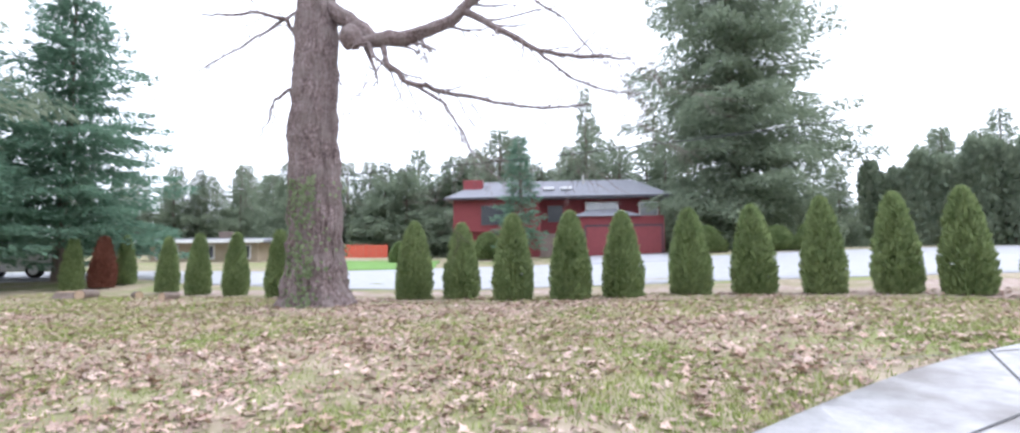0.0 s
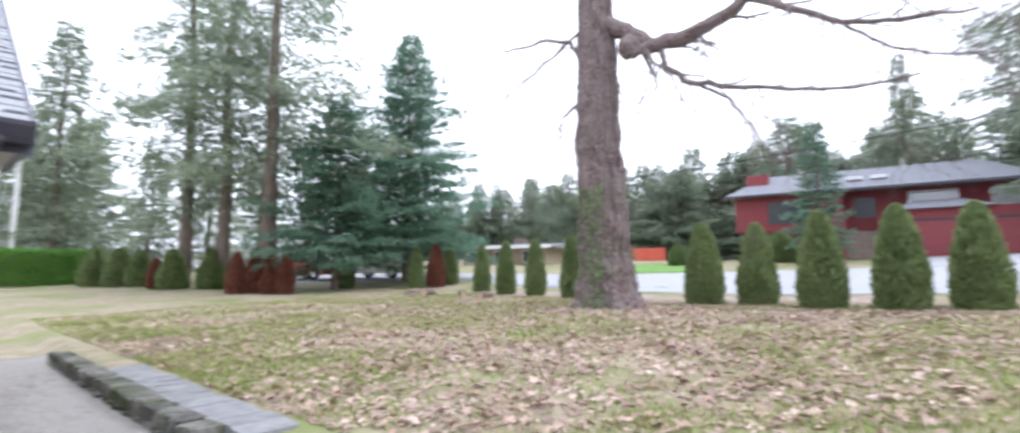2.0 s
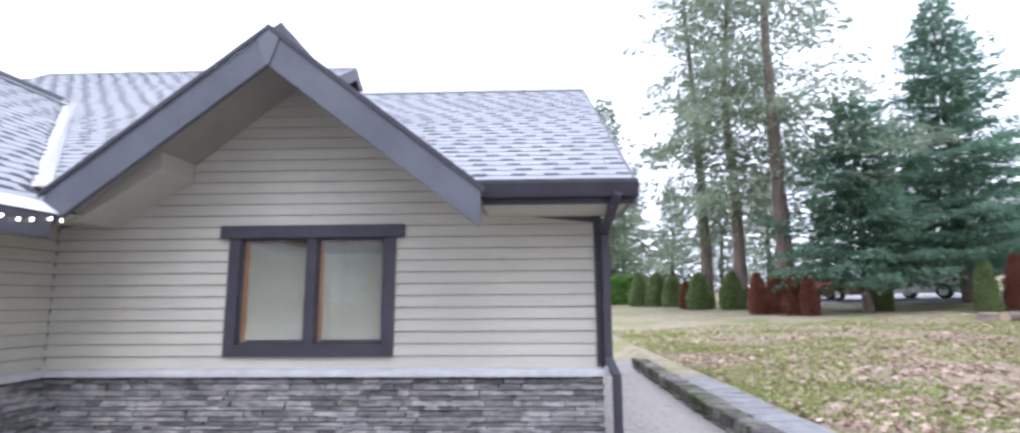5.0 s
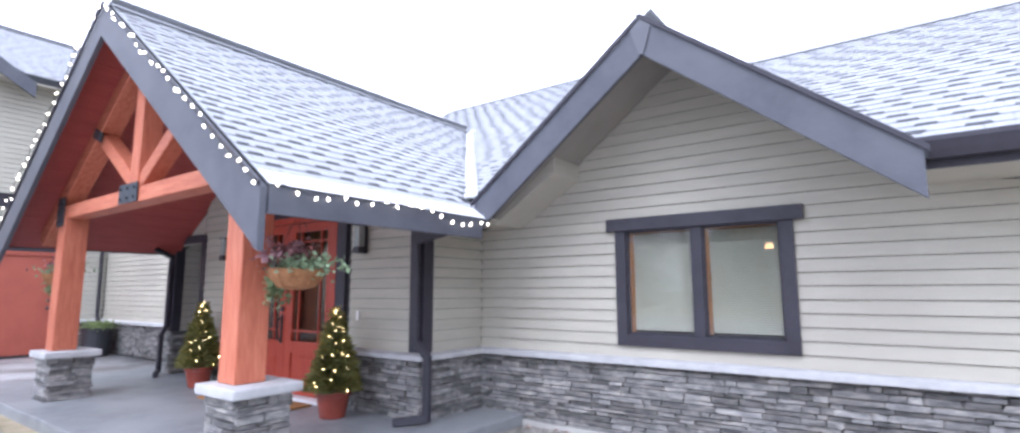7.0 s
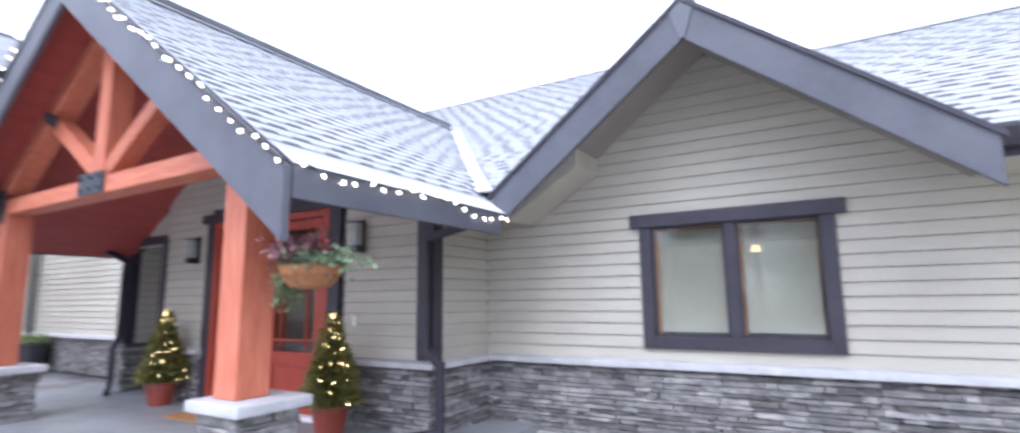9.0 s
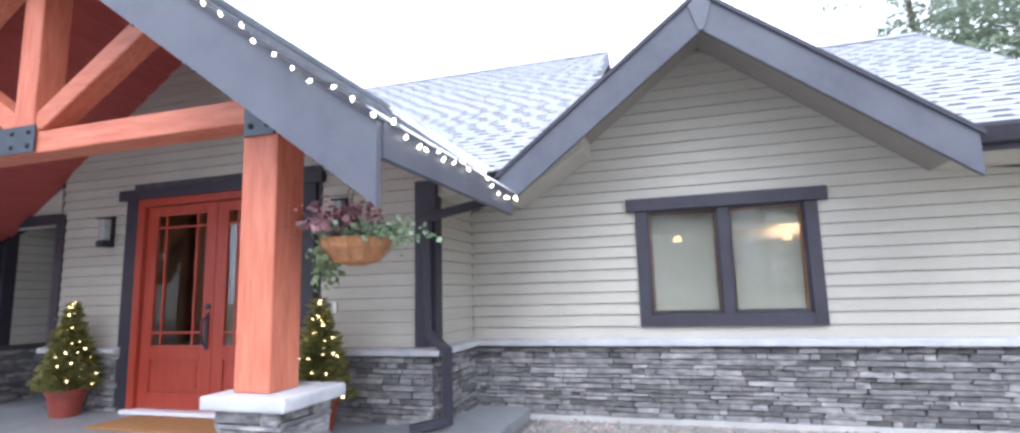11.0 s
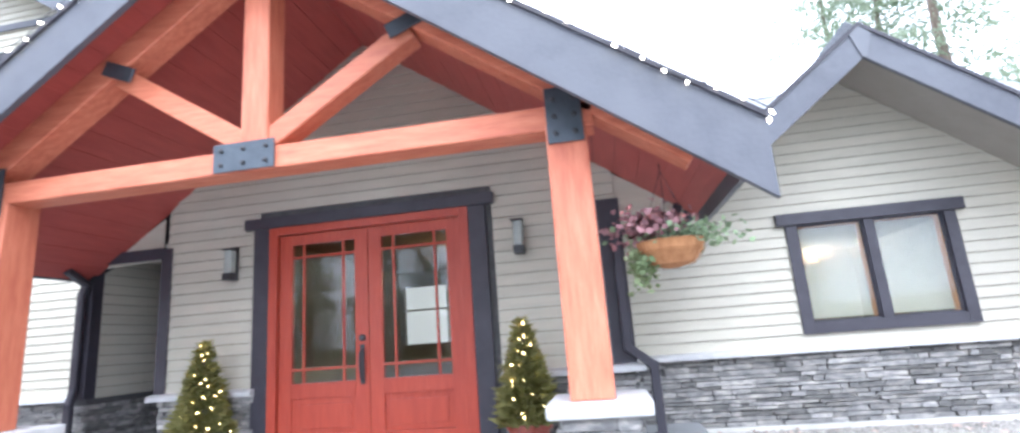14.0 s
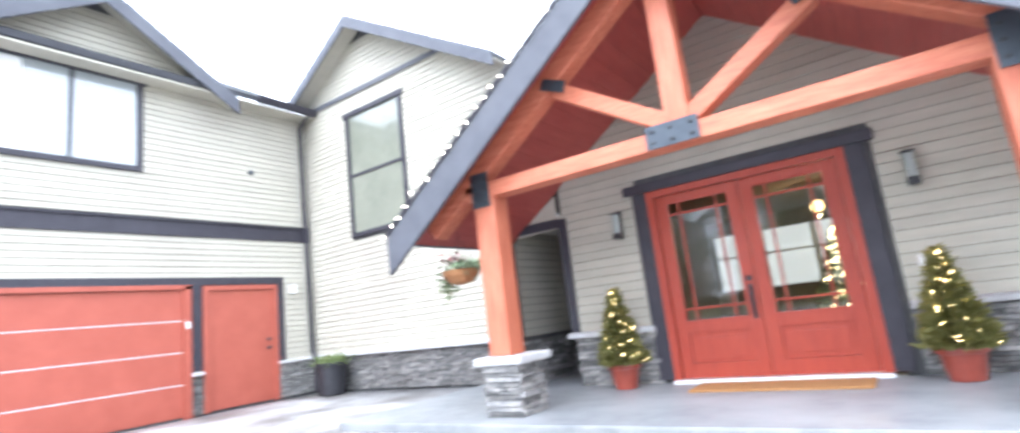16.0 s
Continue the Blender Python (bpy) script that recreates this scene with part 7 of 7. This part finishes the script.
def bungalow():
    h = thing("bungalow", "low single-storey house with a long white roof edge", "house", at=(35.8, 23.9, 1.75), turn=-74)
    part("wall", boxes((-3.6, 3.6, 0, 6, -1, 1.75)), material("tan_siding", [(0.34, 0.28, 0.2), (0.42, 0.35, 0.26)], 3, 0.8), h)
    bm = bmesh.new()
    prism(bm, [(-4.3, -1.0, 1.72), (-4.3, 3.0, 2.1), (-4.3, 7.0, 1.72), (-4.3, 7.0, 1.62), (-4.3, -1.0, 1.62)], (8.6, 0, 0))
    part("roof", bm, FARROOF, h)
    part("fascia", boxes((-4.32, 4.32, -1.06, -1.0, 1.55, 1.76)), WHITEPAINT, h, "white fascia board")
    part("chimney", boxes((-0.6, 0.3, 3.0, 3.8, 1.9, 2.6)), BARK, h)
    for a in (-3.2, -0.8, 1.6):
        w = part("window", boxes((a, a + 1.5, -0.06, 0.0, 0.5, 1.45)), WHITEPAINT, h)
        part("pane", boxes((a + 0.08, a + 1.42, -0.075, -0.06, 0.58, 1.37)), DARKPANE, w)


bungalow()
fn = thing("fence", "orange-red painted board fence across the street", "fence", at=(44.35, 16.6, 2.3), turn=-61)
for k in range(16):
    part("board", boxes((-1.6 + k * 0.2, -1.42 + k * 0.2, -0.02, 0.02, 0.0, 1.15)), REDFENCE, fn)
for k in (-1.6, 0, 1.6):
    part("post", boxes((k - 0.05, k + 0.05, 0.02, 0.12, -0.2, 1.2)), REDFENCE, fn)
# tall clipped hedge behind the street
th = thing("tall_hedge", "tall dark clipped conifer hedge beyond the street", "hedge", at=(45.4, -24.6, 2.0), turn=-115.5)
verts, faces = [], []
rng = random.Random(15)
for k in range(9000):
    x = rng.uniform(-5.6, 5.4)
    top = 6.6 + 0.5 * math.sin(x * 2.1) + 0.35 * math.sin(x * 4.7) + 0.16 * x
    z = top * rng.random() ** 0.7
    bulge = 0.5 * abs(math.sin(x * 1.9)) * (1 - 0.5 * z / top)
    p = Vector((x, -bulge + rng.gauss(0, 0.15) - (0.4 if z < top - 0.4 else rng.uniform(-0.8, 0.3)), z))
    d = Vector((rng.uniform(-0.6, 0.6), rng.uniform(-1, 0.1), rng.uniform(0.2, 1))).normalized()
    spray(verts, faces, p, d, d.orthogonal().normalized(), 0.5, 0.16)
from_faces("foliage", verts, faces, FIRLEAF, th)
part("inner_growth", boxes((-5.4, 5.2, -0.25, 0.5, 0.0, 5.7), bevel=0.3), BARK, th)
# utility pole and cable
up_ = thing("utility_pole", "tall weathered wooden utility pole with crossarm", "utility pole", at=(35.3, -24.8, 1.7))
bm = bmesh.new()
tube(bm, [(0, 0, -0.3), (0, 0, 9.5)], [0.16, 0.11], 12)
part("pole", bm, WOODCUT, up_)
part("crossarm", boxes((-1.0, 1.0, -0.06, 0.06, 8.7, 8.85)), BARK, up_)
part("transformer_can", boxes((0.16, 0.5, -0.2, 0.2, 7.2, 8.1), bevel=0.1), CONCRETE, up_)
pole2 = thing("utility_pole", "slim grey metal pole beyond the wing's corner", "pole", at=(8.45, 33.9, 0.8))
bm = bmesh.new()
tube(bm, [(0, 0, -0.2), (0, 0, 7.0)], [0.11, 0.1], 10)
part("pole", bm, WHITEPAINT, pole2)
cab = thing("overhead_cable", "thin dark overhead cable across the street", "cable")
bm = bmesh.new()
a, b = Vector((36.6, 16.0, 7.6)), Vector((35.3, -24.8, 9.6))
tube(bm, [a.lerp(b, k / 16) - Vector((0, 0, 0.5 * 4 * (k / 16) * (1 - k / 16))) for k in range(17)], 0.028, 5)
part("wire", bm, BLACKMETAL, cab)
# shrubs round the red house
for k, (x, y, s, q) in enumerate(((40.3, 5.3, 0.95, 2.6), (42.1, -8.6, 0.9, 3.0), (41.2, -12.6, 0.8, 3.0), (40.6, -14.4, 0.9, 2.4), (38.2, 10.8, 0.7, 2.0), (41.6, -7.3, 0.8, 2.4))):
    plant(ARBS[k % 4], "shrub", "rounded evergreen shrub by the red house", "shrub", ground_at(x, y), "house shrubs", s, k * 30, q)


def parked_car(label, at, turn, paint):
    c = thing("car", label, "car", "parked cars", at=at, turn=turn)
    bm = bmesh.new()
    prism(bm, [(-2.15, -0.85, 0.35), (-2.2, -0.85, 0.75), (-1.9, -0.85, 0.95), (-0.95, -0.85, 1.0), (1.75, -0.85, 1.02), (2.15, -0.85, 0.8), (2.2, -0.85, 0.4), (1.9, -0.85, 0.28), (-1.9, -0.85, 0.28)], (0, 1.7, 0))
    bmesh.ops.bevel(bm, geom=list(bm.edges), offset=0.06, segments=2, affect="EDGES")
    part("body", bm, paint, c)
    bm = bmesh.new()
    prism(bm, [(-0.95, -0.74, 1.0), (-0.35, -0.68, 1.45), (1.05, -0.68, 1.47), (1.75, -0.74, 1.02)], (0, 1.42, 0))
    part("cabin", bm, DARKPANE, c)
    part("roof_panel", boxes((-0.35, 1.05, -0.69, 0.7, 1.45, 1.49), bevel=0.015), paint, c)
    for x in (-1.35, 1.3):
        for y_ in (-0.8, 0.8):
            bm = bmesh.new()
            lathe(bm, [(0.2, -0.1), (0.31, -0.1), (0.33, -0.05), (0.33, 0.05), (0.31, 0.1), (0.2, 0.1)], 18)
            bmesh.ops.transform(bm, matrix=pose(x, y_, 0.33, 90), verts=bm.verts)
            wh = part("wheel", bm, RUBBER, c)
            bm = bmesh.new()
            lathe(bm, [(0.2, -0.102), (0.2, 0.102)], 14)
            bmesh.ops.transform(bm, matrix=pose(x, y_, 0.33, 90), verts=bm.verts)
            part("rim", bm, FLASHING, wh)
    for y_ in (-0.6, 0.6):
        part("headlight", boxes((-2.22, -2.14, y_ - 0.16, y_ + 0.16, 0.62, 0.76), bevel=0.02), WHITEPAINT, c)


parked_car("white car parked across the street behind the spruce", ground_at(22.3, 20.6, 0.02), 110, WHITEPAINT)
parked_car("small red car parked across the street", ground_at(20.4, 24.6, 0.02), 100, REDPAINT)
